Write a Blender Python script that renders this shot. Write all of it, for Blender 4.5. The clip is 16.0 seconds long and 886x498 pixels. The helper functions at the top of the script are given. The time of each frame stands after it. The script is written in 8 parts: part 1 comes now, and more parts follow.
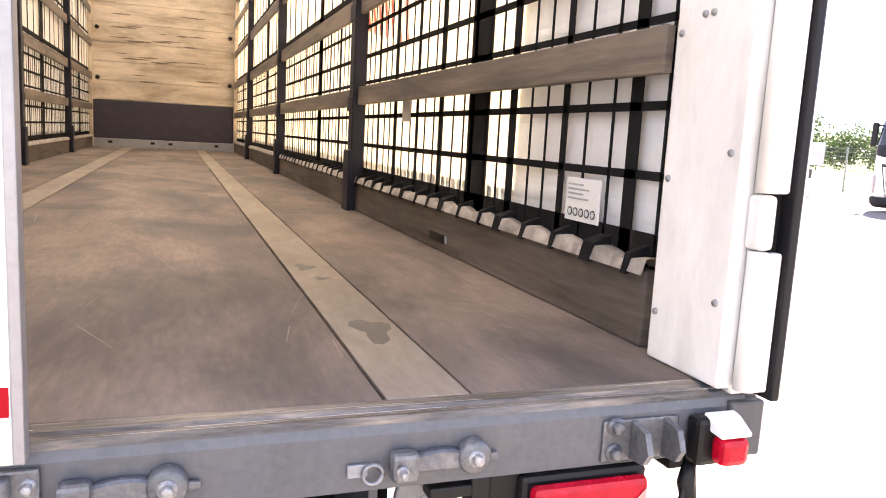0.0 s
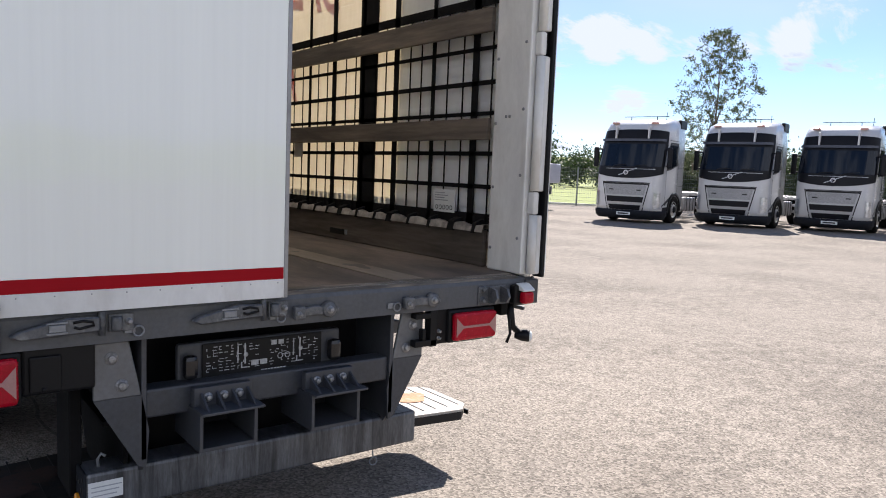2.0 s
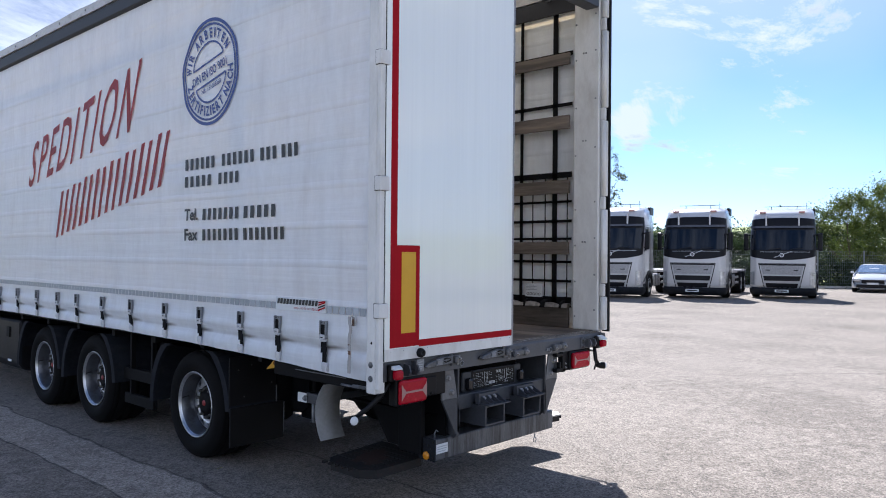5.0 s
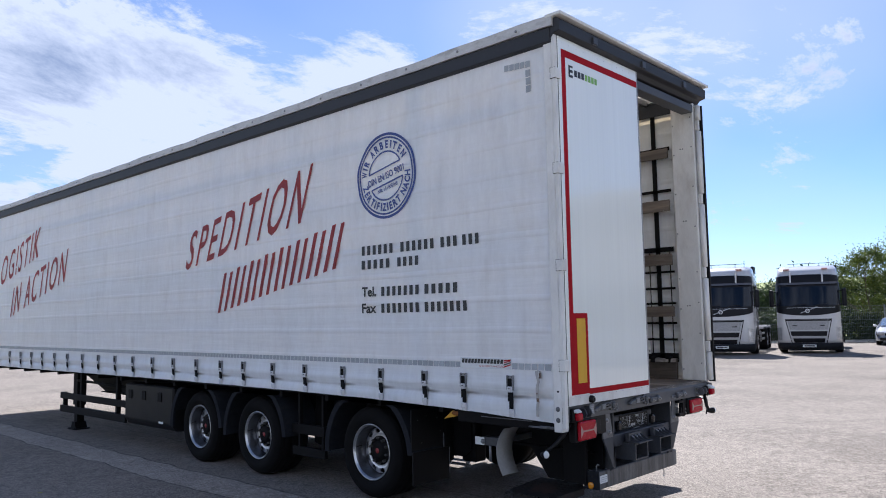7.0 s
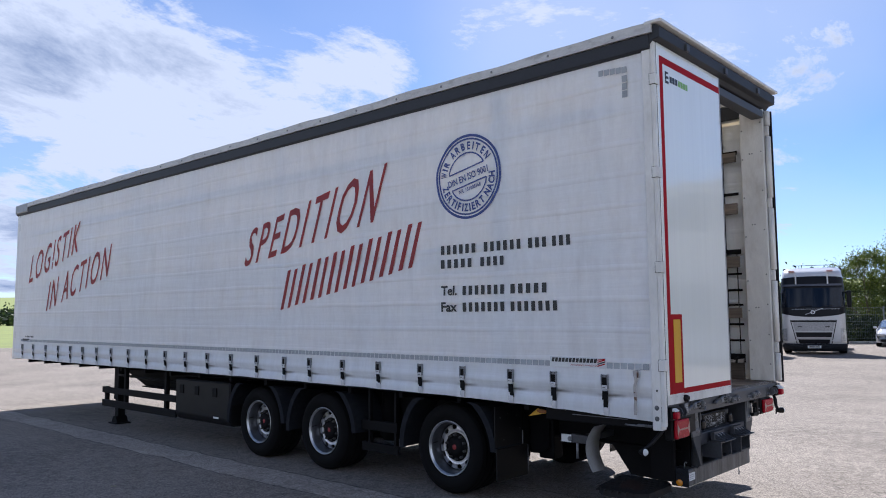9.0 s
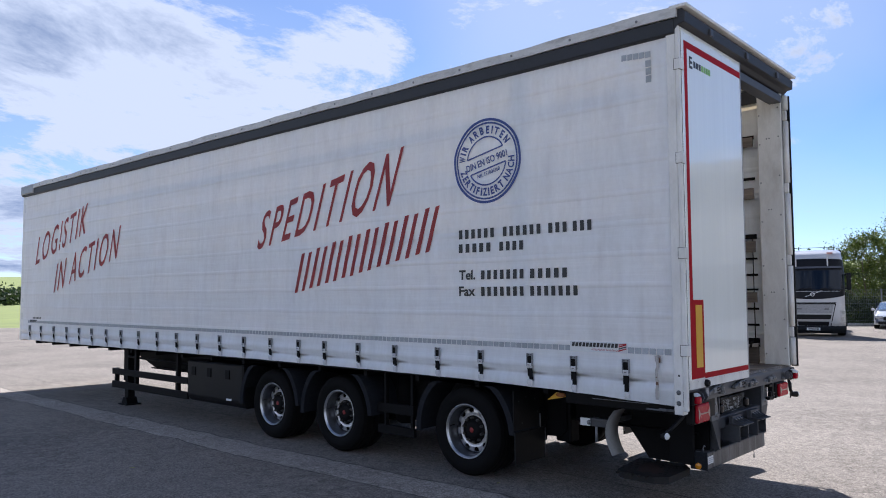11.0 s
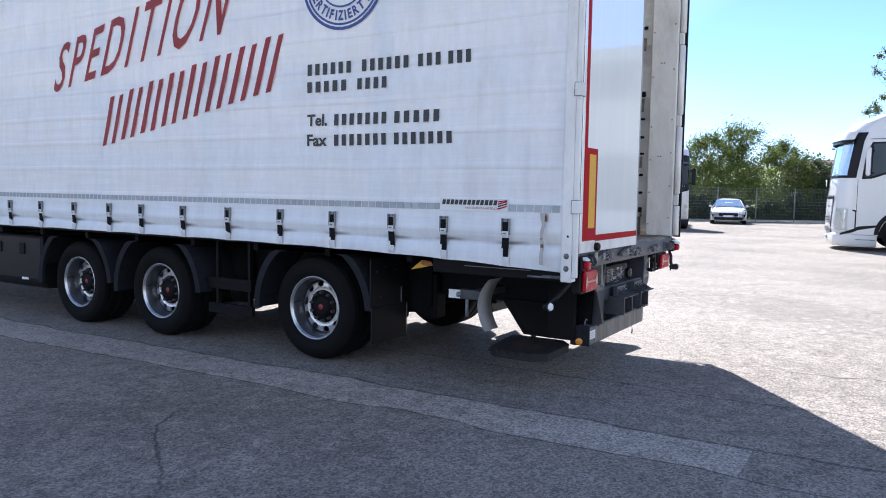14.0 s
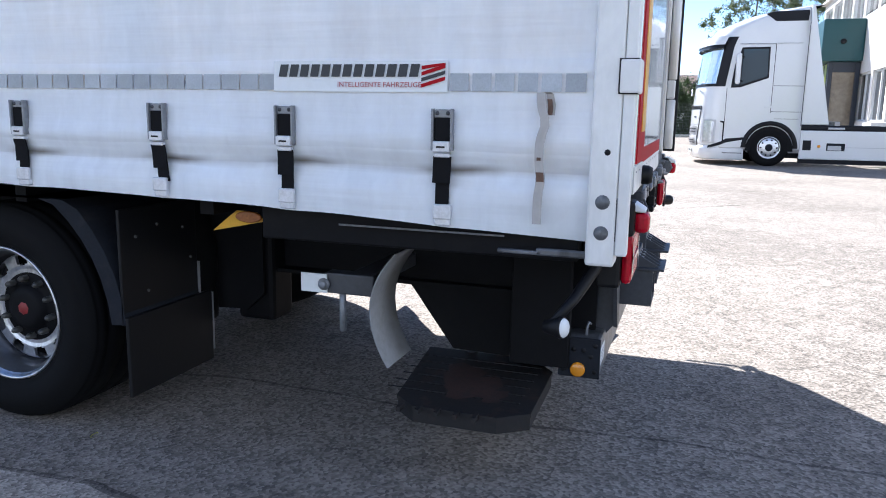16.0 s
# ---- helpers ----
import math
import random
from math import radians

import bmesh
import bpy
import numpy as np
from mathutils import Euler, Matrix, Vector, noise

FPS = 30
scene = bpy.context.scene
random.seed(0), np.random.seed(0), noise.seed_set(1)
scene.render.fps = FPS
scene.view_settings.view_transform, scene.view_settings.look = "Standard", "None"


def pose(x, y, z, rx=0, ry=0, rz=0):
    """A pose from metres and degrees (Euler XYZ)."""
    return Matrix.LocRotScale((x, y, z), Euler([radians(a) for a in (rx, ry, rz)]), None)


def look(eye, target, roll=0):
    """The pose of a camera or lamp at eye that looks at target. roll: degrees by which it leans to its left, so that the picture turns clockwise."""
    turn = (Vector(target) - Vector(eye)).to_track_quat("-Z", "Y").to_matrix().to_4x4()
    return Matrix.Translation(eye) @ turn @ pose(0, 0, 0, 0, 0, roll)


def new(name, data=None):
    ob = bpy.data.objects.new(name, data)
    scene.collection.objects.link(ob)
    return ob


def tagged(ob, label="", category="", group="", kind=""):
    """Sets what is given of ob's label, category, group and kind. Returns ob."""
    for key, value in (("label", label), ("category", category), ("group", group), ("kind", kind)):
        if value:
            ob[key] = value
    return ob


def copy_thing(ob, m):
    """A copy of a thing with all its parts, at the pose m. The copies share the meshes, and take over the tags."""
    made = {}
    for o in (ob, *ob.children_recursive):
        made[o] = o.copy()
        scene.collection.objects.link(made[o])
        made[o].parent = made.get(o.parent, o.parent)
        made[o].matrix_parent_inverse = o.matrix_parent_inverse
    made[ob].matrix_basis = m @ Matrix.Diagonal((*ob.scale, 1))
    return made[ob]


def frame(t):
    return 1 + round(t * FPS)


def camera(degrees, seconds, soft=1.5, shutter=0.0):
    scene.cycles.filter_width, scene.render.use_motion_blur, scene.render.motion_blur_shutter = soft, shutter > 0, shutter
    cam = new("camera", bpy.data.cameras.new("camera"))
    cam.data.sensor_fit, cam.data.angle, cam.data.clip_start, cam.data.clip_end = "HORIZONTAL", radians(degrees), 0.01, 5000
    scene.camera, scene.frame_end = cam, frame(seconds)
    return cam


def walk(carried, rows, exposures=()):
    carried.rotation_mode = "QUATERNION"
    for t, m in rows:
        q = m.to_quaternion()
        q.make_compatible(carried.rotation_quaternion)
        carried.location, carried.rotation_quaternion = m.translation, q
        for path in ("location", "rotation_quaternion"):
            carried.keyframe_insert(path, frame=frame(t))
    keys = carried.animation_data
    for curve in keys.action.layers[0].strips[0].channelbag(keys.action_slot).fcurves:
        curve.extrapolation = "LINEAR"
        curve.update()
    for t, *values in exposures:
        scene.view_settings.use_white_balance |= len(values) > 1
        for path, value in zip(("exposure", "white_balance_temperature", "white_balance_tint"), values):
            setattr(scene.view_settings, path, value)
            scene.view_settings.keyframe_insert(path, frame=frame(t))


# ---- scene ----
cam = camera(61.3, 16.0, soft=1.0)
PATH = [
    (0, (0.175, -1.132, 1.508), (0.849, 0.729, 1.216), 3.1),
    (0.5, (-0.008, -1.479, 1.502), (0.802, 0.327, 1.212), 2.9),
    (1, (-0.272, -1.875, 1.512), (0.682, -0.137, 1.251), 2.7),
    (1.5, (-0.735, -2.191, 1.49), (0.358, -0.53, 1.275), 2.3),
    (2, (-1.212, -2.493, 1.506), (0.004, -0.917, 1.304), 2.3),
    (2.5, (-1.704, -2.673, 1.529), (-0.389, -1.179, 1.329), 1.7),
    (3, (-2.19, -2.873, 1.529), (-0.802, -1.446, 1.348), 1.4),
    (3.5, (-2.663, -3.022, 1.541), (-1.217, -1.649, 1.391), 1.2),
    (4, (-3.164, -3.093, 1.611), (-1.684, -1.753, 1.496), 1.4),
    (4.5, (-3.654, -3.194, 1.631), (-2.17, -1.853, 1.58), 1.0),
    (5, (-4.2, -3.193, 1.655), (-2.724, -1.843, 1.673), 0.5),
    (7.5, (-6.108, -3.094, 1.702), (-4.655, -1.734, 1.902), -0.9),
    (8, (-6.259, -2.9, 1.726), (-4.807, -1.54, 1.931), -0.6),
    (8.5, (-6.461, -2.729, 1.717), (-4.999, -1.379, 1.918), -0.5),
    (9, (-6.55, -2.595, 1.707), (-5.074, -1.257, 1.888), -0.4),
    (9.5, (-6.615, -2.498, 1.752), (-5.131, -1.166, 1.901), -0.5),
    (10, (-6.681, -2.449, 1.74), (-5.198, -1.114, 1.874), -0.3),
    (12.5, (-6.697, -2.447, 1.746), (-5.201, -1.124, 1.866), -0.4),
    (13, (-6.607, -2.385, 1.693), (-5.065, -1.111, 1.724), 0.1),
    (13.5, (-6.26, -2.108, 1.541), (-4.633, -0.95, 1.449), 0.7),
    (14, (-5.757, -1.744, 1.402), (-4.049, -0.714, 1.255), 1.0),
    (14.5, (-5.153, -1.334, 1.382), (-3.369, -0.449, 1.196), 0.8),
    (15, (-4.522, -0.925, 1.34), (-2.683, -0.169, 1.125), 0.8),
    (15.5, (-3.826, -0.56, 1.293), (-1.965, 0.116, 1.013), 0.7),
    (16, (-3.214, -0.183, 1.236), (-1.348, 0.441, 0.878), 1.0),
]
EXPOSURES = [(0.0, 3.3, 6350, 22), (0.5, 2.5, 6350, 21), (1.0, 1.6, 6050, 18), (1.5, 1.2, 5950, 15), (2.5, 1.12, 5700, 14), (4.0, 1.16, 5500, 14), (5.0, 1.16, 5350, 14), (7.5, 0.92, 5400, 15), (9.0, 0.86, 5400, 15), (12.5, 0.9, 5400, 14), (13.5, 1.3, 5350, 13), (14.0, 1.62, 5300, 13), (14.5, 1.74, 5300, 13), (15.5, 1.8, 5300, 13), (16.0, 1.85, 5350, 12)]
walk(cam, [(t, look(eye, target, roll)) for t, eye, target, roll in PATH], EXPOSURES)


# ---- world, sun, exposure ----
SUN_AZ, SUN_EL = 36.5, 43.5   # azimuth from +x towards +y
world = bpy.data.worlds.new("world")
scene.world = world
world.use_nodes = True


def link(nt, a, b):
    nt.links.new(a, b)


def build_world():
    nt = world.node_tree
    nt.nodes.clear()
    out = nt.nodes.new("ShaderNodeOutputWorld")
    bg = nt.nodes.new("ShaderNodeBackground")
    sky = nt.nodes.new("ShaderNodeTexSky")
    sky.sky_type = "NISHITA"
    sky.sun_disc = False
    sky.sun_elevation = radians(SUN_EL)
    sky.sun_rotation = radians(90 - SUN_AZ)
    sky.altitude = 300
    sky.air_density = 0.8
    sky.dust_density = 0.25
    sky.ozone_density = 2.8
    tc = nt.nodes.new("ShaderNodeTexCoord")
    sep = nt.nodes.new("ShaderNodeSeparateXYZ")
    link(nt, tc.outputs["Generated"], sep.inputs[0])
    # a flat layer of cloud overhead, seen in perspective
    hz = nt.nodes.new("ShaderNodeMath")
    hz.operation = "ADD"
    hz.inputs[1].default_value = 0.16
    link(nt, sep.outputs["Z"], hz.inputs[0])
    mx = nt.nodes.new("ShaderNodeMath")
    mx.operation = "MAXIMUM"
    mx.inputs[1].default_value = 0.05
    link(nt, hz.outputs[0], mx.inputs[0])
    comb = nt.nodes.new("ShaderNodeCombineXYZ")
    for k in (0, 1):
        d = nt.nodes.new("ShaderNodeMath")
        d.operation = "DIVIDE"
        link(nt, sep.outputs[k], d.inputs[0])
        link(nt, mx.outputs[0], d.inputs[1])
        link(nt, d.outputs[0], comb.inputs[k])
    mp = nt.nodes.new("ShaderNodeMapping")
    mp.inputs["Location"].default_value = CLOUD_SHIFT
    mp.inputs["Scale"].default_value = (0.62, 0.8, 1)
    mp.inputs["Rotation"].default_value = (0, 0, radians(-25))
    link(nt, comb.outputs[0], mp.inputs["Vector"])
    big = nt.nodes.new("ShaderNodeTexNoise")
    big.inputs["Scale"].default_value = 1.9
    big.inputs["Detail"].default_value = 9
    big.inputs["Roughness"].default_value = 0.7
    big.inputs["Distortion"].default_value = 0.35
    link(nt, mp.outputs[0], big.inputs["Vector"])
    # the cover thickens towards one quarter of the sky
    dot = nt.nodes.new("ShaderNodeVectorMath")
    dot.operation = "DOT_PRODUCT"
    dot.inputs[1].default_value = (-0.05, 0.0, 0.0)
    link(nt, tc.outputs["Generated"], dot.inputs[0])
    cover = nt.nodes.new("ShaderNodeMath")
    cover.operation = "ADD"
    link(nt, big.outputs["Fac"], cover.inputs[0])
    sides = nt.nodes.new("ShaderNodeMath")
    sides.operation = "ABSOLUTE"
    link(nt, sep.outputs["Y"], sides.inputs[0])
    lean = nt.nodes.new("ShaderNodeMath")
    lean.operation = "MULTIPLY_ADD"
    lean.inputs[1].default_value = 0.09
    link(nt, sides.outputs[0], lean.inputs[0])
    link(nt, dot.outputs["Value"], lean.inputs[2])
    link(nt, lean.outputs[0], cover.inputs[1])
    # banks of cloud low in the sky, two of them unseen fill light
    def lobe(total, az, el, wide, tight, gain):
        bank = nt.nodes.new("ShaderNodeVectorMath")
        bank.operation = "DOT_PRODUCT"
        a, e = radians(az), radians(el)
        bank.inputs[1].default_value = (math.cos(a) * math.cos(e), math.sin(a) * math.cos(e), math.sin(e))
        link(nt, tc.outputs["Generated"], bank.inputs[0])
        br = nt.nodes.new("ShaderNodeMapRange")
        br.interpolation_type = "SMOOTHSTEP"
        br.inputs["From Min"].default_value = math.cos(radians(wide))
        br.inputs["From Max"].default_value = math.cos(radians(tight))
        br.inputs["To Max"].default_value = gain
        link(nt, bank.outputs["Value"], br.inputs["Value"])
        more = nt.nodes.new("ShaderNodeMath")
        more.operation = "ADD"
        link(nt, total, more.inputs[0])
        link(nt, br.outputs[0], more.inputs[1])
        return more.outputs[0]
    # cloud and haze thinned overhead, out of view, to deepen shade on the ground
    high = nt.nodes.new("ShaderNodeMapRange")
    high.interpolation_type = "SMOOTHSTEP"
    high.inputs["From Min"].default_value = 0.40
    high.inputs["From Max"].default_value = 0.72
    high.inputs["To Max"].default_value = -0.24
    link(nt, sep.outputs["Z"], high.inputs["Value"])
    clear = nt.nodes.new("ShaderNodeMath")
    clear.operation = "ADD"
    link(nt, cover.outputs[0], clear.inputs[0])
    link(nt, high.outputs[0], clear.inputs[1])
    amount = clear.outputs[0]
    for row in CLOUD_BANKS:
        amount = lobe(amount, *row)
    ramp = nt.nodes.new("ShaderNodeValToRGB")
    ramp.color_ramp.elements[0].position = 0.575
    ramp.color_ramp.elements[1].position = 0.66
    link(nt, amount, ramp.inputs[0])
    # thin high haze
    thin = nt.nodes.new("ShaderNodeTexNoise")
    thin.inputs["Scale"].default_value = 0.5
    thin.inputs["Detail"].default_value = 5
    link(nt, mp.outputs[0], thin.inputs["Vector"])
    tr = nt.nodes.new("ShaderNodeMapRange")
    tr.inputs["From Min"].default_value = 0.46
    tr.inputs["From Max"].default_value = 0.75
    tr.inputs["To Max"].default_value = 0.5
    bare = nt.nodes.new("ShaderNodeMath")
    bare.operation = "ADD"
    link(nt, thin.outputs["Fac"], bare.inputs[0])
    link(nt, high.outputs[0], bare.inputs[1])
    veil = bare.outputs[0]
    for row in VEILS:
        veil = lobe(veil, *row)
    link(nt, veil, tr.inputs["Value"])
    add = nt.nodes.new("ShaderNodeMath")
    add.operation = "ADD"
    add.use_clamp = True
    link(nt, ramp.outputs["Color"], add.inputs[0])
    link(nt, tr.outputs[0], add.inputs[1])
    shade = nt.nodes.new("ShaderNodeTexNoise")
    shade.inputs["Scale"].default_value = 1.6
    shade.inputs["Detail"].default_value = 4
    link(nt, mp.outputs[0], shade.inputs["Vector"])
    cr = nt.nodes.new("ShaderNodeValToRGB")
    # thick cloud is grey below, thin cloud white
    thick = nt.nodes.new("ShaderNodeMath")
    thick.operation = "MULTIPLY_ADD"
    thick.inputs[1].default_value = 0.5
    link(nt, shade.outputs["Fac"], thick.inputs[0])
    link(nt, big.outputs["Fac"], thick.inputs[2])
    cr.color_ramp.elements[0].position = 0.74
    cr.color_ramp.elements[0].color = (6.2, 6.35, 6.7, 1)
    cr.color_ramp.elements[1].position = 0.93
    cr.color_ramp.elements[1].color = (2.6, 3.1, 4.1, 1)
    less = nt.nodes.new("ShaderNodeMath")
    less.operation = "SUBTRACT"
    less.inputs[1].default_value = 0.2
    link(nt, thick.outputs[0], less.inputs[0])
    link(nt, lobe(less.outputs[0], *CLOUD_BANKS[0][:2], 26, 8, 0.2), cr.inputs[0])
    mix = nt.nodes.new("ShaderNodeMixRGB")
    link(nt, add.outputs[0], mix.inputs["Fac"])
    link(nt, sky.outputs["Color"], mix.inputs["Color1"])
    link(nt, cr.outputs["Color"], mix.inputs["Color2"])
    link(nt, mix.outputs["Color"], bg.inputs["Color"])
    bg.inputs["Strength"].default_value = SKY
    link(nt, bg.outputs[0], out.inputs["Surface"])


SKY = 0.067
CLOUD_SHIFT = (3.1, 1.7, 0.0)
# azimuth, height, outer and inner radius in degrees, gain
# the last two banks are out of view, added to brighten curtain and door
CLOUD_BANKS = ((77, 16, 18, 4, 0.13), (62, 13, 10, 3, 0.11), (49, 16, 7, 2, 0.10), (41, 10.4, 2.6, 0.4, 0.14), (37.6, 9.8, 2.2, 0.4, 0.14), (34.6, 9.3, 1.9, 0.3, 0.13), (31.6, 9.3, 1.6, 0.3, 0.11), (28.3, 9.9, 2.0, 0.4, 0.10), (17.7, 10, 3.2, 0.6, 0.10), (39.5, 5.2, 2.4, 0.4, 0.13), (188, 10, 75, 20, 0.14), (265, 14, 58, 18, 0.22))
VEILS = ((32, 20, 13, 2, 0.22), (15, 20, 10, 2, 0.18))
build_world()
sun_data = bpy.data.lights.new("sun", "SUN")
sun_data.energy = 5.0
sun_data.angle = radians(0.53)
sun_data.color = (1.0, 0.895, 0.745)
sun = new("sun", sun_data)
sun_dir = Vector((math.cos(radians(SUN_AZ)) * math.cos(radians(SUN_EL)), math.sin(radians(SUN_AZ)) * math.cos(radians(SUN_EL)), math.sin(radians(SUN_EL))))
sun.matrix_world = look(sun_dir * 60, (0, 0, 0))


# ---- materials ----
def surface(name, color, rough=0.5, metal=0.0, var=0.15, scale=2.0, fine=45.0, bump=0.1, dirt=0.0, dirt_color=(0.12, 0.1, 0.08),
            stretch=(1, 1, 1), per_object=0.0, translucent=0.0, trans_color=(0.9, 0.8, 0.6), coat=0.0, spec=0.5):
    m = bpy.data.materials.new(name)
    m.use_nodes = True
    nt = m.node_tree
    b = nt.nodes["Principled BSDF"]
    tc = nt.nodes.new("ShaderNodeTexCoord")
    mp = nt.nodes.new("ShaderNodeMapping")
    mp.inputs["Scale"].default_value = stretch
    link(nt, tc.outputs["Object"], mp.inputs["Vector"])

    def noise_tex(s, detail):
        n = nt.nodes.new("ShaderNodeTexNoise")
        n.inputs["Scale"].default_value = s
        n.inputs["Detail"].default_value = detail
        n.inputs["Roughness"].default_value = 0.6
        link(nt, mp.outputs[0], n.inputs["Vector"])
        return n

    n1, n2 = noise_tex(scale, 5), noise_tex(fine, 3)
    mixn = nt.nodes.new("ShaderNodeMath")
    mixn.operation = "MULTIPLY_ADD"
    mixn.inputs[1].default_value = 0.45
    link(nt, n2.outputs["Fac"], mixn.inputs[0])
    half = nt.nodes.new("ShaderNodeMath")
    half.operation = "MULTIPLY"
    half.inputs[1].default_value = 0.55
    link(nt, n1.outputs["Fac"], half.inputs[0])
    link(nt, half.outputs[0], mixn.inputs[2])
    ramp = nt.nodes.new("ShaderNodeValToRGB")
    ramp.color_ramp.elements[0].position = 0.32
    ramp.color_ramp.elements[1].position = 0.68
    ramp.color_ramp.elements[0].color = (*[max(0.0, c * (1 - var)) for c in color], 1)
    ramp.color_ramp.elements[1].color = (*[min(1.0, c * (1 + var)) for c in color], 1)
    link(nt, mixn.outputs[0], ramp.inputs[0])
    col = ramp.outputs["Color"]
    if dirt > 0:
        n3 = noise_tex(scale * 2.3, 8)
        r3 = nt.nodes.new("ShaderNodeMapRange")
        r3.inputs["From Min"].default_value = 0.52
        r3.inputs["From Max"].default_value = 0.72
        r3.inputs["To Max"].default_value = dirt
        link(nt, n3.outputs["Fac"], r3.inputs["Value"])
        mx = nt.nodes.new("ShaderNodeMixRGB")
        mx.inputs["Color2"].default_value = (*dirt_color, 1)
        link(nt, r3.outputs[0], mx.inputs["Fac"])
        link(nt, col, mx.inputs["Color1"])
        col = mx.outputs["Color"]
    if per_object > 0:
        oi = nt.nodes.new("ShaderNodeObjectInfo")
        r4 = nt.nodes.new("ShaderNodeMapRange")
        r4.inputs["To Min"].default_value = 1 - per_object
        r4.inputs["To Max"].default_value = 1 + per_object
        link(nt, oi.outputs["Random"], r4.inputs["Value"])
        vm = nt.nodes.new("ShaderNodeVectorMath")
        vm.operation = "SCALE"
        link(nt, col, vm.inputs[0])
        link(nt, r4.outputs[0], vm.inputs["Scale"])
        col = vm.outputs[0]
    link(nt, col, b.inputs["Base Color"])
    rr = nt.nodes.new("ShaderNodeMapRange")
    rr.inputs["To Min"].default_value = max(0.02, rough - 0.12)
    rr.inputs["To Max"].default_value = min(1.0, rough + 0.12)
    link(nt, mixn.outputs[0], rr.inputs["Value"])
    link(nt, rr.outputs[0], b.inputs["Roughness"])
    b.inputs["Metallic"].default_value = metal
    b.inputs["Specular IOR Level"].default_value = spec
    b.inputs["Coat Weight"].default_value = coat
    b.inputs["Coat Roughness"].default_value = 0.08
    if bump > 0:
        bp = nt.nodes.new("ShaderNodeBump")
        bp.inputs["Strength"].default_value = bump
        bp.inputs["Distance"].default_value = 0.01
        link(nt, mixn.outputs[0], bp.inputs["Height"])
        link(nt, bp.outputs[0], b.inputs["Normal"])
    if translucent > 0:
        t = nt.nodes.new("ShaderNodeBsdfTranslucent")
        t.inputs["Color"].default_value = (*trans_color, 1)
        ms = nt.nodes.new("ShaderNodeMixShader")
        ms.inputs[0].default_value = translucent
        o = nt.nodes["Material Output"]
        link(nt, b.outputs[0], ms.inputs[1])
        link(nt, t.outputs[0], ms.inputs[2])
        link(nt, ms.outputs[0], o.inputs["Surface"])
    return m


def glow_free_glass(name, tint=(0.02, 0.03, 0.04), rough=0.05):
    m = bpy.data.materials.new(name)
    m.use_nodes = True
    b = m.node_tree.nodes["Principled BSDF"]
    b.inputs["Base Color"].default_value = (*tint, 1)
    b.inputs["Roughness"].default_value = rough
    b.inputs["Specular IOR Level"].default_value = 0.38
    return m


M_TARP = surface("white_tarpaulin", (0.87, 0.905, 0.945), 0.36, var=0.05, scale=1.4, fine=7, bump=0.0, dirt=0.22, dirt_color=(0.56, 0.56, 0.58), stretch=(1, 1.5, 0.5), translucent=0.19, trans_color=(1.0, 0.79, 0.46))
M_ROOF = surface("roof_tarpaulin", (0.78, 0.78, 0.76), 0.5, var=0.06, scale=1.5, fine=20, bump=0.1, dirt=0.3, dirt_color=(0.4, 0.4, 0.38), translucent=0.26, trans_color=(0.95, 0.87, 0.72))
M_DARKBAND = surface("dark_gutter_fabric", (0.018, 0.02, 0.026), 0.55, var=0.3, scale=4, bump=0.1)
M_WHITE = surface("white_painted_steel", (0.76, 0.76, 0.74), 0.38, var=0.05, scale=3, fine=60, bump=0.04, dirt=0.38, dirt_color=(0.46, 0.42, 0.37), stretch=(1, 1, 0.5))
M_DOOR = surface("white_door_panel", (0.88, 0.91, 0.87), 0.2, var=0.03, scale=1.5, fine=9, bump=0.0, stretch=(5, 1, 0.12), coat=1.0)


def ripple(m, strength, distance, rough):
    """A slight waviness in the clear coat of a sheet-metal panel."""
    nt = m.node_tree
    p = nt.nodes["Principled BSDF"]
    tc = nt.nodes.new("ShaderNodeTexCoord")
    mp = nt.nodes.new("ShaderNodeMapping")
    mp.inputs["Scale"].default_value = (1.3, 1, 1.3)
    link(nt, tc.outputs["Object"], mp.inputs["Vector"])
    n = nt.nodes.new("ShaderNodeTexNoise")
    n.inputs["Scale"].default_value = 2.2
    n.inputs["Detail"].default_value = 3
    link(nt, mp.outputs[0], n.inputs["Vector"])
    bp = nt.nodes.new("ShaderNodeBump")
    bp.inputs["Strength"].default_value = strength
    bp.inputs["Distance"].default_value = distance
    link(nt, n.outputs["Fac"], bp.inputs["Height"])
    link(nt, bp.outputs[0], p.inputs["Coat Normal"])
    p.inputs["Coat Roughness"].default_value = rough
    p.inputs["Coat IOR"].default_value = 1.6


ripple(M_DOOR, 0.16, 0.012, 0.06)
M_RED = surface("red_reflective_tape", (0.34, 0.010, 0.016), 0.5, spec=0.05, var=0.12, scale=6, fine=300, bump=0.05)
M_YELLOW = surface("yellow_reflective_tape", (0.65, 0.36, 0.01), 0.32, var=0.1, scale=6, fine=300, bump=0.05)
M_FRAME = surface("dark_grey_frame_paint", (0.052, 0.055, 0.063), 0.48, var=0.3, scale=5, fine=60, bump=0.12, dirt=0.35, dirt_color=(0.055, 0.052, 0.05))
M_BLACK = surface("black_chassis_paint", (0.005, 0.005, 0.006), 0.65, spec=0.15, var=0.35, scale=4, fine=50, bump=0.12, dirt=0.3, dirt_color=(0.014, 0.013, 0.012))
M_RUBBER = surface("tyre_rubber", (0.005, 0.005, 0.0055), 0.8, spec=0.15, var=0.3, scale=6, fine=80, bump=0.15, dirt=0.2, dirt_color=(0.012, 0.011, 0.010))
M_PLASTIC = surface("black_plastic", (0.006, 0.006, 0.007), 0.5, spec=0.25, var=0.3, scale=6, fine=120, bump=0.08)
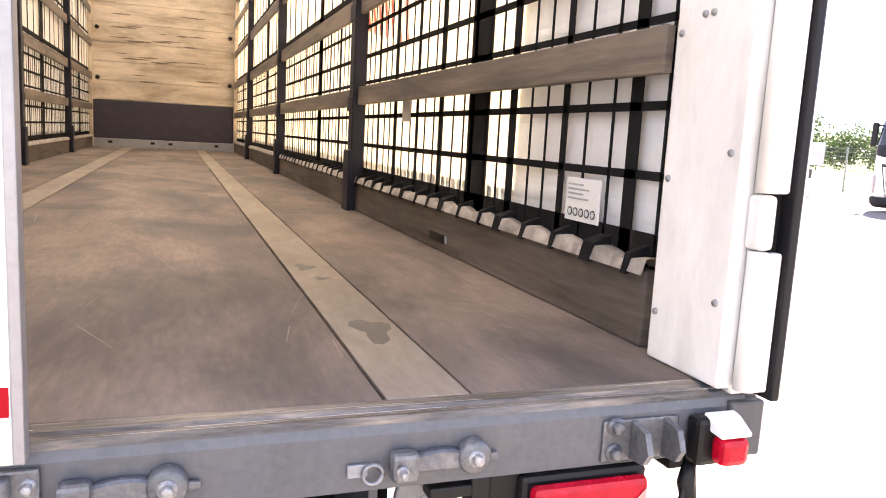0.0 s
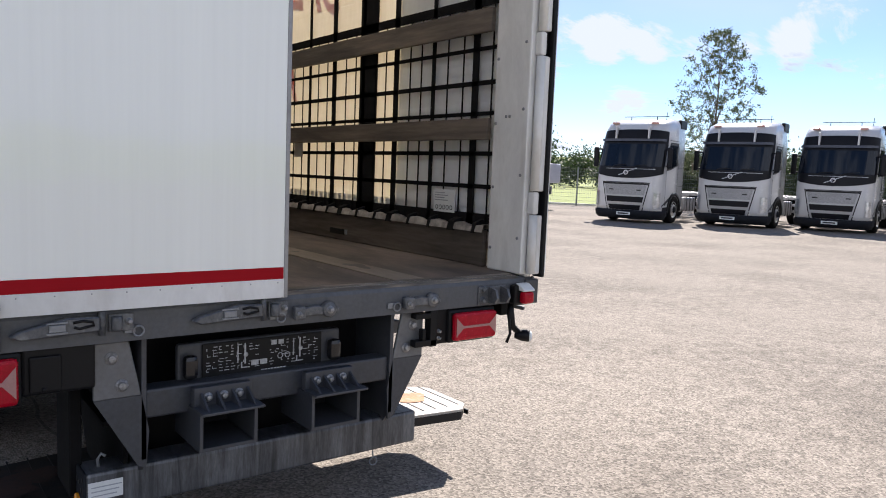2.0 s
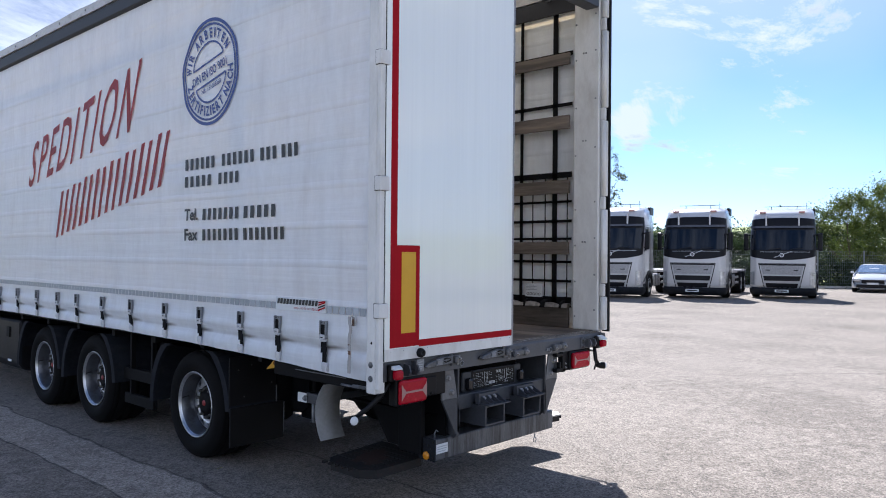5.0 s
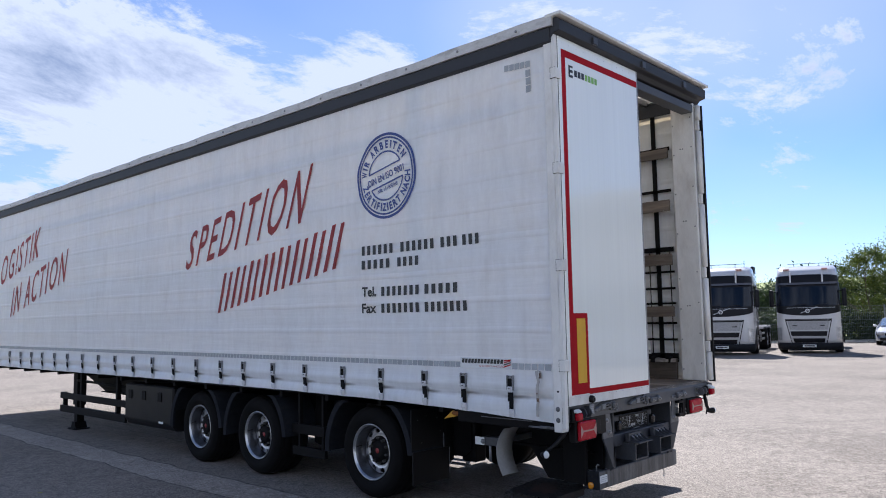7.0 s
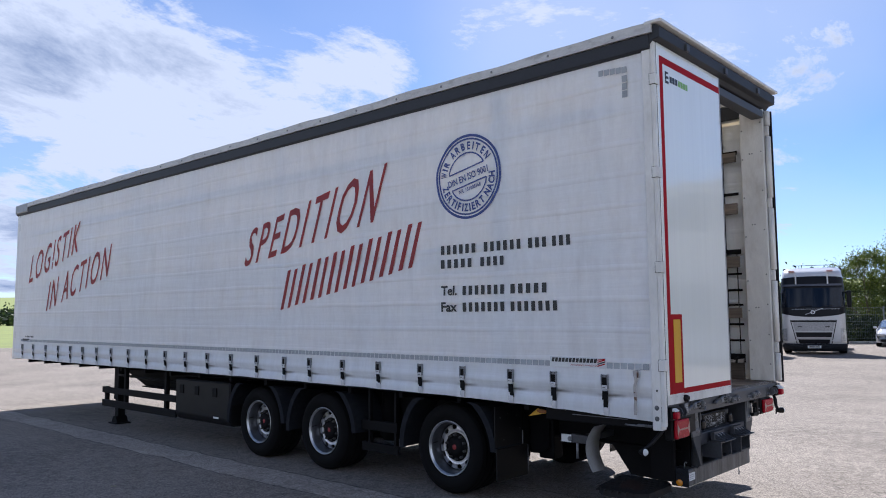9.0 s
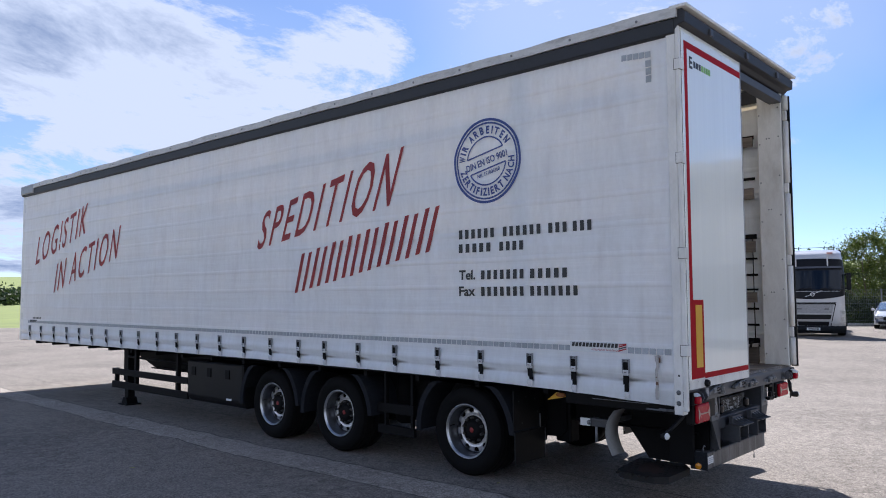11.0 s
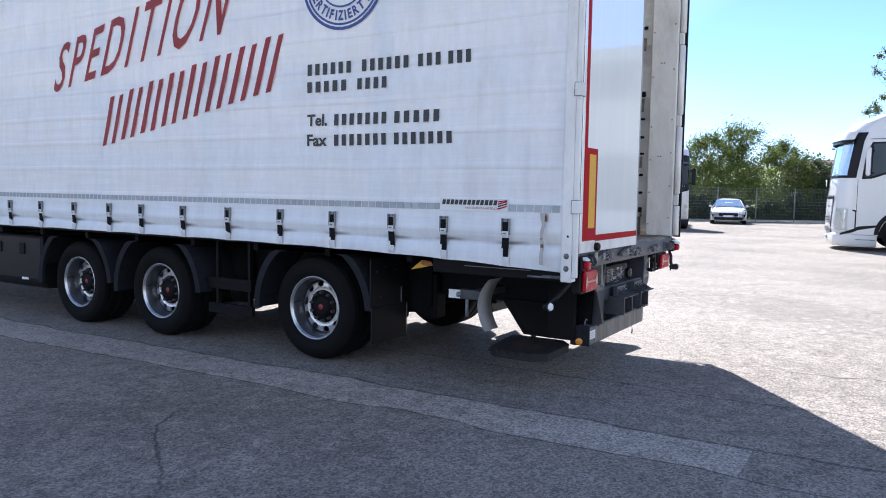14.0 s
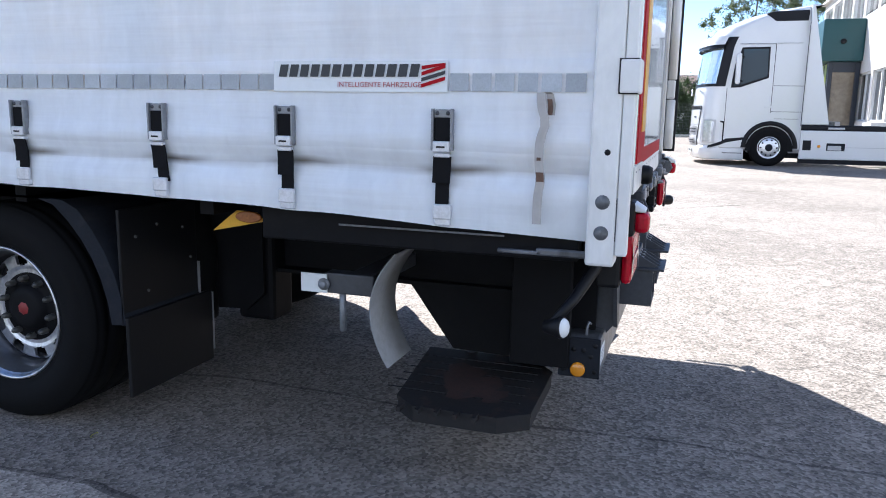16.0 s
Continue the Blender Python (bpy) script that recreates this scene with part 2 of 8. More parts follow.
M_MUDGUARD = surface("grey_black_mudguard", (0.016, 0.018, 0.023), 0.75, spec=0.12, var=0.25, scale=6, fine=100, bump=0.08, dirt=0.3, dirt_color=(0.045, 0.042, 0.04))
M_RIM = surface("silver_wheel_rim", (0.55, 0.56, 0.58), 0.32, metal=0.9, var=0.2, scale=8, fine=60, bump=0.04, dirt=0.5, dirt_color=(0.09, 0.085, 0.08))
M_DISC = surface("dull_steel_wheel_disc", (0.66, 0.67, 0.70), 0.33, metal=0.85, var=0.25, scale=8, fine=60, bump=0.05, dirt=0.5, dirt_color=(0.06, 0.056, 0.052))
M_GALV = surface("galvanised_steel", (0.24, 0.25, 0.265), 0.45, metal=0.35, var=0.25, scale=14, fine=90, bump=0.08, dirt=0.35, dirt_color=(0.16, 0.14, 0.12))
M_BOLT = surface("worn_bolt_steel", (0.30, 0.295, 0.29), 0.45, metal=0.4, var=0.4, scale=40, fine=160, bump=0.1)
M_KEEPER = surface("worn_keeper_steel", (0.115, 0.12, 0.128), 0.45, metal=0.35, var=0.45, scale=16, fine=90, bump=0.15, dirt=0.5, dirt_color=(0.30, 0.30, 0.30))
M_STEEL = surface("worn_bumper_steel", (0.10, 0.105, 0.115), 0.42, metal=0.35, var=0.3, scale=5, fine=40, bump=0.1, dirt=0.55, dirt_color=(0.05, 0.05, 0.05), stretch=(6, 1, 1))
M_ALU = surface("grey_aluminium", (0.30, 0.30, 0.31), 0.42, metal=0.5, var=0.15, scale=4, fine=60, bump=0.06, dirt=0.4, dirt_color=(0.14, 0.12, 0.1))
M_SLAT = surface("weathered_board", (0.175, 0.142, 0.112), 0.6, var=0.35, scale=3, fine=25, bump=0.2, dirt=0.5, dirt_color=(0.1, 0.085, 0.07), stretch=(1, 0.22, 3), per_object=0.12)
M_POST = surface("dark_blue_black_post", (0.014, 0.014, 0.024), 0.55, spec=0.25, var=0.25, scale=5, fine=60, bump=0.08)
M_WEB = surface("black_webbing", (0.009, 0.009, 0.010), 0.85, spec=0.15, var=0.25, scale=20, fine=200, bump=0.15)
M_FLOOR = surface("brown_phenolic_plywood", (0.18, 0.145, 0.12), 0.6, spec=0.18, var=0.32, scale=1.6, fine=26, bump=0.12, dirt=0.65, dirt_color=(0.11, 0.10, 0.092), stretch=(2.5, 0.5, 1), per_object=0.07)
M_STRIP = surface("worn_pale_floor_strip", (0.26, 0.222, 0.18), 0.55, spec=0.25, var=0.2, scale=2.5, fine=30, bump=0.12, dirt=0.45, dirt_color=(0.17, 0.145, 0.12), stretch=(2, 0.6, 1))
M_SILLGREY = surface("grey_sill_paint", (0.078, 0.083, 0.093), 0.42, var=0.25, scale=5, fine=60, bump=0.1, dirt=0.4, dirt_color=(0.12, 0.11, 0.10))
M_OIL = surface("oily_floor_stain", (0.075, 0.066, 0.058), 0.5, var=0.3, scale=14, fine=60, bump=0.05, dirt=0.6, dirt_color=(0.14, 0.12, 0.10))
M_SILL = surface("scuffed_sill", (0.17, 0.15, 0.125), 0.45, metal=0.15, var=0.5, scale=5, fine=50, bump=0.25, dirt=0.9, dirt_color=(0.46, 0.37, 0.27), stretch=(0.6, 4, 4))
M_WALL = surface("weathered_plywood_wall", (0.52, 0.45, 0.35), 0.6, var=0.15, scale=2, fine=18, bump=0.12, dirt=0.45, dirt_color=(0.3, 0.24, 0.17), stretch=(0.5, 1, 3), per_object=0.06)
M_DARKPANEL = surface("dark_front_panel", (0.022, 0.018, 0.03), 0.5, var=0.3, scale=3, fine=40, bump=0.1, dirt=0.3, dirt_color=(0.06, 0.05, 0.06))
M_LAMP_RED = surface("red_lamp_lens", (0.38, 0.003, 0.016), 0.25, var=0.3, scale=30, fine=160, bump=0.25, spec=0.25)
M_LAMP_CLEAR = surface("pale_lamp_lens", (0.38, 0.19, 0.18), 0.12, var=0.1, scale=20, fine=160, bump=0.15, coat=0.5)
M_AMBER = surface("amber_lamp_lens", (0.7, 0.27, 0.01), 0.2, var=0.12, scale=20, fine=150, bump=0.15, coat=0.5)
M_DULLAMBER = surface("dull_amber_lens", (0.30, 0.10, 0.02), 0.25, var=0.3, scale=20, fine=150, bump=0.15)
M_LABEL = surface("white_label", (0.72, 0.74, 0.74), 0.45, var=0.05, scale=8, bump=0.02)
M_PRINT_RED = surface("dark_red_print", (0.23, 0.03, 0.042), 0.45, var=0.12, scale=5, bump=0.03, translucent=0.35, trans_color=(0.75, 0.1, 0.06))
M_PRINT_BLUE = surface("blue_print", (0.03, 0.06, 0.24), 0.45, var=0.1, scale=5, bump=0.03)
M_PRINT_BLACK = surface("black_print", (0.02, 0.022, 0.026), 0.45, var=0.15, scale=5, bump=0.03)
M_PRINT_GREEN = surface("green_print", (0.2, 0.42, 0.08), 0.4, var=0.1, scale=5, bump=0.02)
M_PRINT_GREY = surface("grey_print", (0.36, 0.385, 0.41), 0.4, var=0.2, scale=14, fine=200, bump=0.03, per_object=0.14)
M_WHITE_PRINT = surface("white_print", (0.7, 0.7, 0.7), 0.5, var=0.1, scale=9, bump=0.0)
M_WORNPRINT = surface("worn_white_print", (0.42, 0.43, 0.44), 0.5, var=0.45, scale=60, fine=300, bump=0.0)
M_MASKGLOSS = surface("glossy_black_plastic", (0.012, 0.012, 0.014), 0.15, var=0.2, scale=9, bump=0.0)
M_BARREL = surface("dark_rim_barrel", (0.05, 0.05, 0.053), 0.5, metal=0.3, var=0.3, scale=8, fine=60, bump=0.05, dirt=0.5, dirt_color=(0.04, 0.038, 0.035))
M_RIMWELL = surface("dull_silver_rim_well", (0.15, 0.153, 0.165), 0.36, metal=0.75, var=0.15, scale=8, fine=60, bump=0.05, dirt=0.6, dirt_color=(0.07, 0.066, 0.06))
M_REDHUB = surface("red_hub_mark", (0.22, 0.02, 0.02), 0.5, var=0.2, scale=12)
M_RUST = surface("rusty_strap", (0.13, 0.075, 0.05), 0.7, var=0.35, scale=14, fine=80, bump=0.2)
M_STRAPGREY = surface("grey_rubber_strap", (0.42, 0.40, 0.38), 0.6, var=0.15, scale=8, bump=0.08)
M_TRUCK = surface("white_truck_paint", (0.58, 0.58, 0.59), 0.25, var=0.03, scale=2, fine=20, bump=0.0, coat=0.6)
M_TRUCKGREY = surface("silver_grille", (0.42, 0.43, 0.45), 0.35, metal=0.5, var=0.08, scale=6, bump=0.03)
M_GLASS = glow_free_glass("dark_vehicle_glass", (0.006, 0.010, 0.018), 0.04)
M_CARPAINT = surface("silver_car_paint", (0.62, 0.64, 0.67), 0.22, metal=0.1, var=0.04, scale=3, bump=0.0, coat=0.6)
M_CHROME = surface("polished_wheel", (0.75, 0.76, 0.78), 0.32, metal=0.75, var=0.06, scale=10, bump=0.02)
M_CRANE = surface("red_crane_paint", (0.5, 0.03, 0.02), 0.35, var=0.1, scale=4, bump=0.03)
M_SPLASH = surface("grey_splash_plastic", (0.24, 0.24, 0.24), 0.6, var=0.15, scale=8, fine=60, bump=0.05, dirt=0.4, dirt_color=(0.14, 0.13, 0.12))
M_ROOFEDGE = surface("weathered_roof_edge", (0.55, 0.55, 0.54), 0.5, var=0.15, scale=4, fine=40, bump=0.12, dirt=0.6, dirt_color=(0.22, 0.21, 0.20), stretch=(1, 0.6, 1.5))
M_FENCE = surface("galvanised_fence", (0.20, 0.22, 0.22), 0.5, metal=0.4, var=0.15, scale=8, bump=0.05)
M_BARK = surface("tree_bark", (0.13, 0.10, 0.07), 0.85, var=0.4, scale=9, fine=60, bump=0.6, stretch=(2, 2, 0.5))
M_BUILD = surface("pale_render", (0.66, 0.64, 0.60), 0.7, var=0.06, scale=1.2, fine=70, bump=0.15)
M_TEAL = surface("teal_cladding", (0.002, 0.05, 0.058), 0.4, var=0.1, scale=2, bump=0.03)
M_BLIND = surface("grey_blind_slat", (0.30, 0.31, 0.33), 0.45, metal=0.3, var=0.1, scale=6, bump=0.03)
M_ROOFTILE = surface("brown_roof_tiles", (0.16, 0.10, 0.08), 0.7, var=0.3, scale=2, fine=20, bump=0.4)
# step plates in two tones: sunlight and shade are put into the colours
M_STEPLIT = surface("dusty_sunlit_step_plate", (0.40, 0.38, 0.355), 0.6, metal=0.1, var=0.2, scale=7, fine=60, bump=0.15, dirt=0.45, dirt_color=(0.34, 0.17, 0.09))
M_STEPSHADE = surface("rusty_shaded_step_plate", (0.015, 0.014, 0.014), 0.7, metal=0.2, var=0.3, scale=7, fine=60, bump=0.2, dirt=0.5, dirt_color=(0.06, 0.03, 0.02))
M_DARKRUST = surface("dull_dark_rust", (0.038, 0.020, 0.016), 0.75, var=0.5, scale=14, fine=90, bump=0.15, dirt=0.7, dirt_color=(0.016, 0.015, 0.015))
M_CURTAIN_GREY = surface("faded_grey_fabric", (0.33, 0.30, 0.27), 0.6, var=0.15, scale=8, bump=0.08)


def leaf_material(name, a, b):
    m = bpy.data.materials.new(name)
    m.use_nodes = True
    nt = m.node_tree
    p = nt.nodes["Principled BSDF"]
    g = nt.nodes.new("ShaderNodeNewGeometry")
    r = nt.nodes.new("ShaderNodeValToRGB")
    r.color_ramp.elements[0].color = (*a, 1)
    r.color_ramp.elements[1].color = (*b, 1)
    link(nt, g.outputs["Random Per Island"], r.inputs[0])
    link(nt, r.outputs["Color"], p.inputs["Base Color"])
    p.inputs["Roughness"].default_value = 0.55
    t = nt.nodes.new("ShaderNodeBsdfTranslucent")
    link(nt, r.outputs["Color"], t.inputs["Color"])
    ms = nt.nodes.new("ShaderNodeMixShader")
    ms.inputs[0].default_value = 0.3
    link(nt, p.outputs[0], ms.inputs[1])
    link(nt, t.outputs[0], ms.inputs[2])
    link(nt, ms.outputs[0], nt.nodes["Material Output"].inputs["Surface"])
    return m


M_LEAF = leaf_material("fresh_leaves", (0.05, 0.085, 0.014), (0.17, 0.205, 0.035))
M_LEAF_DARK = leaf_material("deep_green_leaves", (0.021, 0.043, 0.015), (0.066, 0.096, 0.03))
M_LEAF_GREY = leaf_material("grey_green_leaves", (0.055, 0.075, 0.03), (0.17, 0.20, 0.10))


def asphalt_material():
    m = surface("worn_asphalt", (0.240, 0.211, 0.179), 0.9, spec=0.12, var=0.15, scale=0.35, fine=4.0, bump=0.0, dirt=0.5, dirt_color=(0.175, 0.152, 0.126))
    nt = m.node_tree
    b = nt.nodes["Principled BSDF"]
    tc = nt.nodes.new("ShaderNodeTexCoord")
    # pale and dark aggregate grains
    vor = nt.nodes.new("ShaderNodeTexVoronoi")
    vor.inputs["Scale"].default_value = 85
    link(nt, tc.outputs["Object"], vor.inputs["Vector"])
    bw = nt.nodes.new("ShaderNodeSeparateColor")
    link(nt, vor.outputs["Color"], bw.inputs[0])
    gr = nt.nodes.new("ShaderNodeMapRange")
    gr.inputs["To Min"].default_value = 0.56
    gr.inputs["To Max"].default_value = 1.44
    link(nt, bw.outputs[0], gr.inputs["Value"])
    src = b.inputs["Base Color"].links[0].from_socket
    sc = nt.nodes.new("ShaderNodeVectorMath")
    sc.operation = "SCALE"
    link(nt, src, sc.inputs[0])
    link(nt, gr.outputs[0], sc.inputs["Scale"])
    # coarse worn patches where dark binder shows
    pn = nt.nodes.new("ShaderNodeTexNoise")
    pn.inputs["Scale"].default_value = 9.0
    pn.inputs["Detail"].default_value = 6
    pn.inputs["Roughness"].default_value = 0.7
    link(nt, tc.outputs["Object"], pn.inputs["Vector"])
    pb = nt.nodes.new("ShaderNodeTexNoise")
    pb.inputs["Scale"].default_value = 0.33
    pb.inputs["Detail"].default_value = 3
    link(nt, tc.outputs["Object"], pb.inputs["Vector"])
    sm = nt.nodes.new("ShaderNodeMath")
    sm.operation = "MULTIPLY_ADD"
    sm.inputs[1].default_value = 0.8
    link(nt, pb.outputs["Fac"], sm.inputs[0])
    link(nt, pn.outputs["Fac"], sm.inputs[2])
    pr = nt.nodes.new("ShaderNodeMapRange")
    pr.inputs["From Min"].default_value = 0.86
    pr.inputs["From Max"].default_value = 1.06
    pr.inputs["To Min"].default_value = 1.06
    pr.inputs["To Max"].default_value = 0.74
    link(nt, sm.outputs[0], pr.inputs["Value"])
    sc2 = nt.nodes.new("ShaderNodeVectorMath")
    sc2.operation = "SCALE"
    link(nt, sc.outputs[0], sc2.inputs[0])
    link(nt, pr.outputs[0], sc2.inputs["Scale"])
    sc = sc2
    # repaired strip beside the parked trailer
    sep = nt.nodes.new("ShaderNodeSeparateXYZ")
    link(nt, tc.outputs["Object"], sep.inputs[0])
    wob = nt.nodes.new("ShaderNodeTexNoise")
    wob.inputs["Scale"].default_value = 1.3
    link(nt, tc.outputs["Object"], wob.inputs["Vector"])
    ax = nt.nodes.new("ShaderNodeMath")
    ax.operation = "MULTIPLY_ADD"
    ax.inputs[1].default_value = 0.22
    link(nt, wob.outputs["Fac"], ax.inputs[0])
    link(nt, sep.outputs["X"], ax.inputs[2])
    band = nt.nodes.new("ShaderNodeMath")
    band.operation = "COMPARE"
    band.inputs[1].default_value = -1.60
    band.inputs[2].default_value = 0.24
    link(nt, ax.outputs[0], band.inputs[0])
    mx = nt.nodes.new("ShaderNodeMixRGB")
    mx.blend_type = "MULTIPLY"
    mx.inputs["Color2"].default_value = (1.5, 1.5, 1.5, 1)
    ends = nt.nodes.new("ShaderNodeMath")
    ends.operation = "GREATER_THAN"
    ends.inputs[1].default_value = -1.15
    link(nt, sep.outputs["Y"], ends.inputs[0])
    strip = nt.nodes.new("ShaderNodeMath")
    strip.operation = "MULTIPLY"
    link(nt, band.outputs[0], strip.inputs[0])
    link(nt, ends.outputs[0], strip.inputs[1])
    link(nt, strip.outputs[0], mx.inputs["Fac"])
    link(nt, sc.outputs[0], mx.inputs["Color1"])
    # open joints along both edges of the strip and one further in
    prev = mx
    for xj, wj in ((-1.36, 0.014), (-1.845, 0.010), (-0.36, 0.009)):
        jn = nt.nodes.new("ShaderNodeMath")
        jn.operation = "COMPARE"
        jn.inputs[1].default_value = xj
        jn.inputs[2].default_value = wj
        link(nt, ax.outputs[0], jn.inputs[0])
        jw = nt.nodes.new("ShaderNodeMath")
        jw.operation = "MULTIPLY"
        link(nt, jn.outputs[0], jw.inputs[0])
        link(nt, pn.outputs["Fac"], jw.inputs[1])
        jm = nt.nodes.new("ShaderNodeMixRGB")
        jm.inputs["Color2"].default_value = (0.03, 0.028, 0.026, 1)
        link(nt, jw.outputs[0], jm.inputs["Fac"])
        link(nt, prev.outputs["Color"], jm.inputs["Color1"])
        prev = jm
    mx = prev
    # dark cracks
    vc = nt.nodes.new("ShaderNodeTexVoronoi")
    vc.feature = "DISTANCE_TO_EDGE"
    vc.inputs["Scale"].default_value = 0.16
    warp = nt.nodes.new("ShaderNodeTexNoise")
    warp.inputs["Scale"].default_value = 0.9
    warp.inputs["Detail"].default_value = 6
    link(nt, tc.outputs["Object"], warp.inputs["Vector"])
    wv = nt.nodes.new("ShaderNodeVectorMath")
    wv.operation = "MULTIPLY_ADD"
    wv.inputs[1].default_value = (1.2, 1.2, 0)
    link(nt, warp.outputs["Color"], wv.inputs[0])
    link(nt, tc.outputs["Object"], wv.inputs[2])
    link(nt, wv.outputs[0], vc.inputs["Vector"])
    cm = nt.nodes.new("ShaderNodeMapRange")
    cm.inputs["From Min"].default_value = 0.0008
    cm.inputs["From Max"].default_value = 0.0022
    cm.inputs["To Min"].default_value = 0.75
    cm.inputs["To Max"].default_value = 0.0
    link(nt, vc.outputs["Distance"], cm.inputs["Value"])
    patchy = nt.nodes.new("ShaderNodeTexNoise")
    patchy.inputs["Scale"].default_value = 0.22
    link(nt, tc.outputs["Object"], patchy.inputs["Vector"])
    pm = nt.nodes.new("ShaderNodeMapRange")
    pm.inputs["From Min"].default_value = 0.54
    pm.inputs["From Max"].default_value = 0.66
    link(nt, patchy.outputs["Fac"], pm.inputs["Value"])
    mm = nt.nodes.new("ShaderNodeMath")
    mm.operation = "MULTIPLY"
    link(nt, cm.outputs[0], mm.inputs[0])
    link(nt, pm.outputs[0], mm.inputs[1])
    ck = nt.nodes.new("ShaderNodeMixRGB")
    ck.inputs["Color2"].default_value = (0.04, 0.038, 0.035, 1)
    link(nt, mm.outputs[0], ck.inputs["Fac"])
    link(nt, mx.outputs["Color"], ck.inputs["Color1"])
    link(nt, ck.outputs["Color"], b.inputs["Base Color"])
    bp = nt.nodes.new("ShaderNodeBump")
    bp.inputs["Strength"].default_value = 0.55
    bp.inputs["Distance"].default_value = 0.006
    link(nt, vor.outputs["Distance"], bp.inputs["Height"])
    link(nt, bp.outputs[0], b.inputs["Normal"])
    return m


M_ASPHALT = asphalt_material()


BUCKLES = [0.47, 0.952, 1.40, 1.955, 2.495, 3.09, 3.65, 4.22, 4.70, 5.26, 5.83, 6.39, 6.955, 7.52, 8.09, 8.67, 9.25, 9.775, 10.32, 10.83, 11.36, 11.93, 12.53, 13.08]


def weather_tarpaulin(m):
    """Lengthwise creases, and grime caught along the fold above the hem."""
    nt = m.node_tree
    p = nt.nodes["Principled BSDF"]
    tc = nt.nodes.new("ShaderNodeTexCoord")
    mp = nt.nodes.new("ShaderNodeMapping")
    mp.inputs["Scale"].default_value = (1, 0.55, 9.0)
    link(nt, tc.outputs["Object"], mp.inputs["Vector"])
    n = nt.nodes.new("ShaderNodeTexNoise")
    n.inputs["Scale"].default_value = 1.1
    n.inputs["Detail"].default_value = 4
    link(nt, mp.outputs[0], n.inputs["Vector"])
    bp = nt.nodes.new("ShaderNodeBump")
    bp.inputs["Strength"].default_value = 0.35
    bp.inputs["Distance"].default_value = 0.03
    link(nt, n.outputs["Fac"], bp.inputs["Height"])
    link(nt, bp.outputs[0], p.inputs["Normal"])
    # welded bands running along the sheet
    wv = nt.nodes.new("ShaderNodeTexWave")
    wv.bands_direction = "Z"
    wv.inputs["Scale"].default_value = 1.28
    wv.inputs["Distortion"].default_value = 0.5
    wv.inputs["Detail"].default_value = 3
    wv.inputs["Detail Scale"].default_value = 0.6
    link(nt, tc.outputs["Object"], wv.inputs["Vector"])
    wr = nt.nodes.new("ShaderNodeMapRange")
    wr.inputs["From Min"].default_value = 0.90
    wr.inputs["From Max"].default_value = 1.0
    link(nt, wv.outputs["Fac"], wr.inputs["Value"])
    b2 = nt.nodes.new("ShaderNodeBump")
    b2.inputs["Strength"].default_value = 0.5
    b2.inputs["Distance"].default_value = 0.008
    link(nt, wr.outputs[0], b2.inputs["Height"])
    link(nt, bp.outputs[0], b2.inputs["Normal"])
    link(nt, b2.outputs[0], p.inputs["Normal"])
    sep = nt.nodes.new("ShaderNodeSeparateXYZ")
    link(nt, tc.outputs["Object"], sep.inputs[0])
    g = nt.nodes.new("ShaderNodeTexNoise")
    g.inputs["Scale"].default_value = 2.6
    g.inputs["Detail"].default_value = 6
    link(nt, tc.outputs["Object"], g.inputs["Vector"])
    off = nt.nodes.new("ShaderNodeMath")
    off.operation = "MULTIPLY_ADD"
    off.inputs[1].default_value = 0.05
    link(nt, g.outputs["Fac"], off.inputs[0])
    link(nt, sep.outputs["Z"], off.inputs[2])
    d = nt.nodes.new("ShaderNodeMath")
    d.operation = "SUBTRACT"
    d.inputs[1].default_value = 1.112
    link(nt, off.outputs[0], d.inputs[0])
    ab = nt.nodes.new("ShaderNodeMath")
    ab.operation = "ABSOLUTE"
    link(nt, d.outputs[0], ab.inputs[0])
    mr = nt.nodes.new("ShaderNodeMapRange")
    mr.inputs["From Min"].default_value = 0.0
    mr.inputs["From Max"].default_value = 0.019
    mr.inputs["To Min"].default_value = 0.9
    mr.inputs["To Max"].default_value = 0.0
    link(nt, ab.outputs[0], mr.inputs["Value"])
    gm = nt.nodes.new("ShaderNodeMapRange")
    gm.inputs["From Min"].default_value = 0.35
    gm.inputs["From Max"].default_value = 0.65
    link(nt, g.outputs["Fac"], gm.inputs["Value"])
    # heaviest where the straps rub
    rub = None
    for yb in BUCKLES[:12]:
        dy = nt.nodes.new("ShaderNodeMath")
        dy.operation = "SUBTRACT"
        dy.inputs[1].default_value = yb - 0.045
        link(nt, sep.outputs["Y"], dy.inputs[0])
        da = nt.nodes.new("ShaderNodeMath")
        da.operation = "ABSOLUTE"
        link(nt, dy.outputs[0], da.inputs[0])
        dr = nt.nodes.new("ShaderNodeMapRange")
        dr.inputs["From Max"].default_value = 0.14
        dr.inputs["To Min"].default_value = 1.0
        dr.inputs["To Max"].default_value = 0.0
        link(nt, da.outputs[0], dr.inputs["Value"])
        if rub is None:
            rub = dr.outputs[0]
        else:
            hi = nt.nodes.new("ShaderNodeMath")
            hi.operation = "MAXIMUM"
            link(nt, rub, hi.inputs[0])
            link(nt, dr.outputs[0], hi.inputs[1])
            rub = hi.outputs[0]
    wear = nt.nodes.new("ShaderNodeMath")
    wear.operation = "MULTIPLY_ADD"
    wear.inputs[1].default_value = 0.32
    wear.use_clamp = True
    link(nt, gm.outputs[0], wear.inputs[0])
    link(nt, rub, wear.inputs[2])
    mu = nt.nodes.new("ShaderNodeMath")
    mu.operation = "MULTIPLY"
    link(nt, mr.outputs[0], mu.inputs[0])
    link(nt, wear.outputs[0], mu.inputs[1])
    mx = nt.nodes.new("ShaderNodeMixRGB")
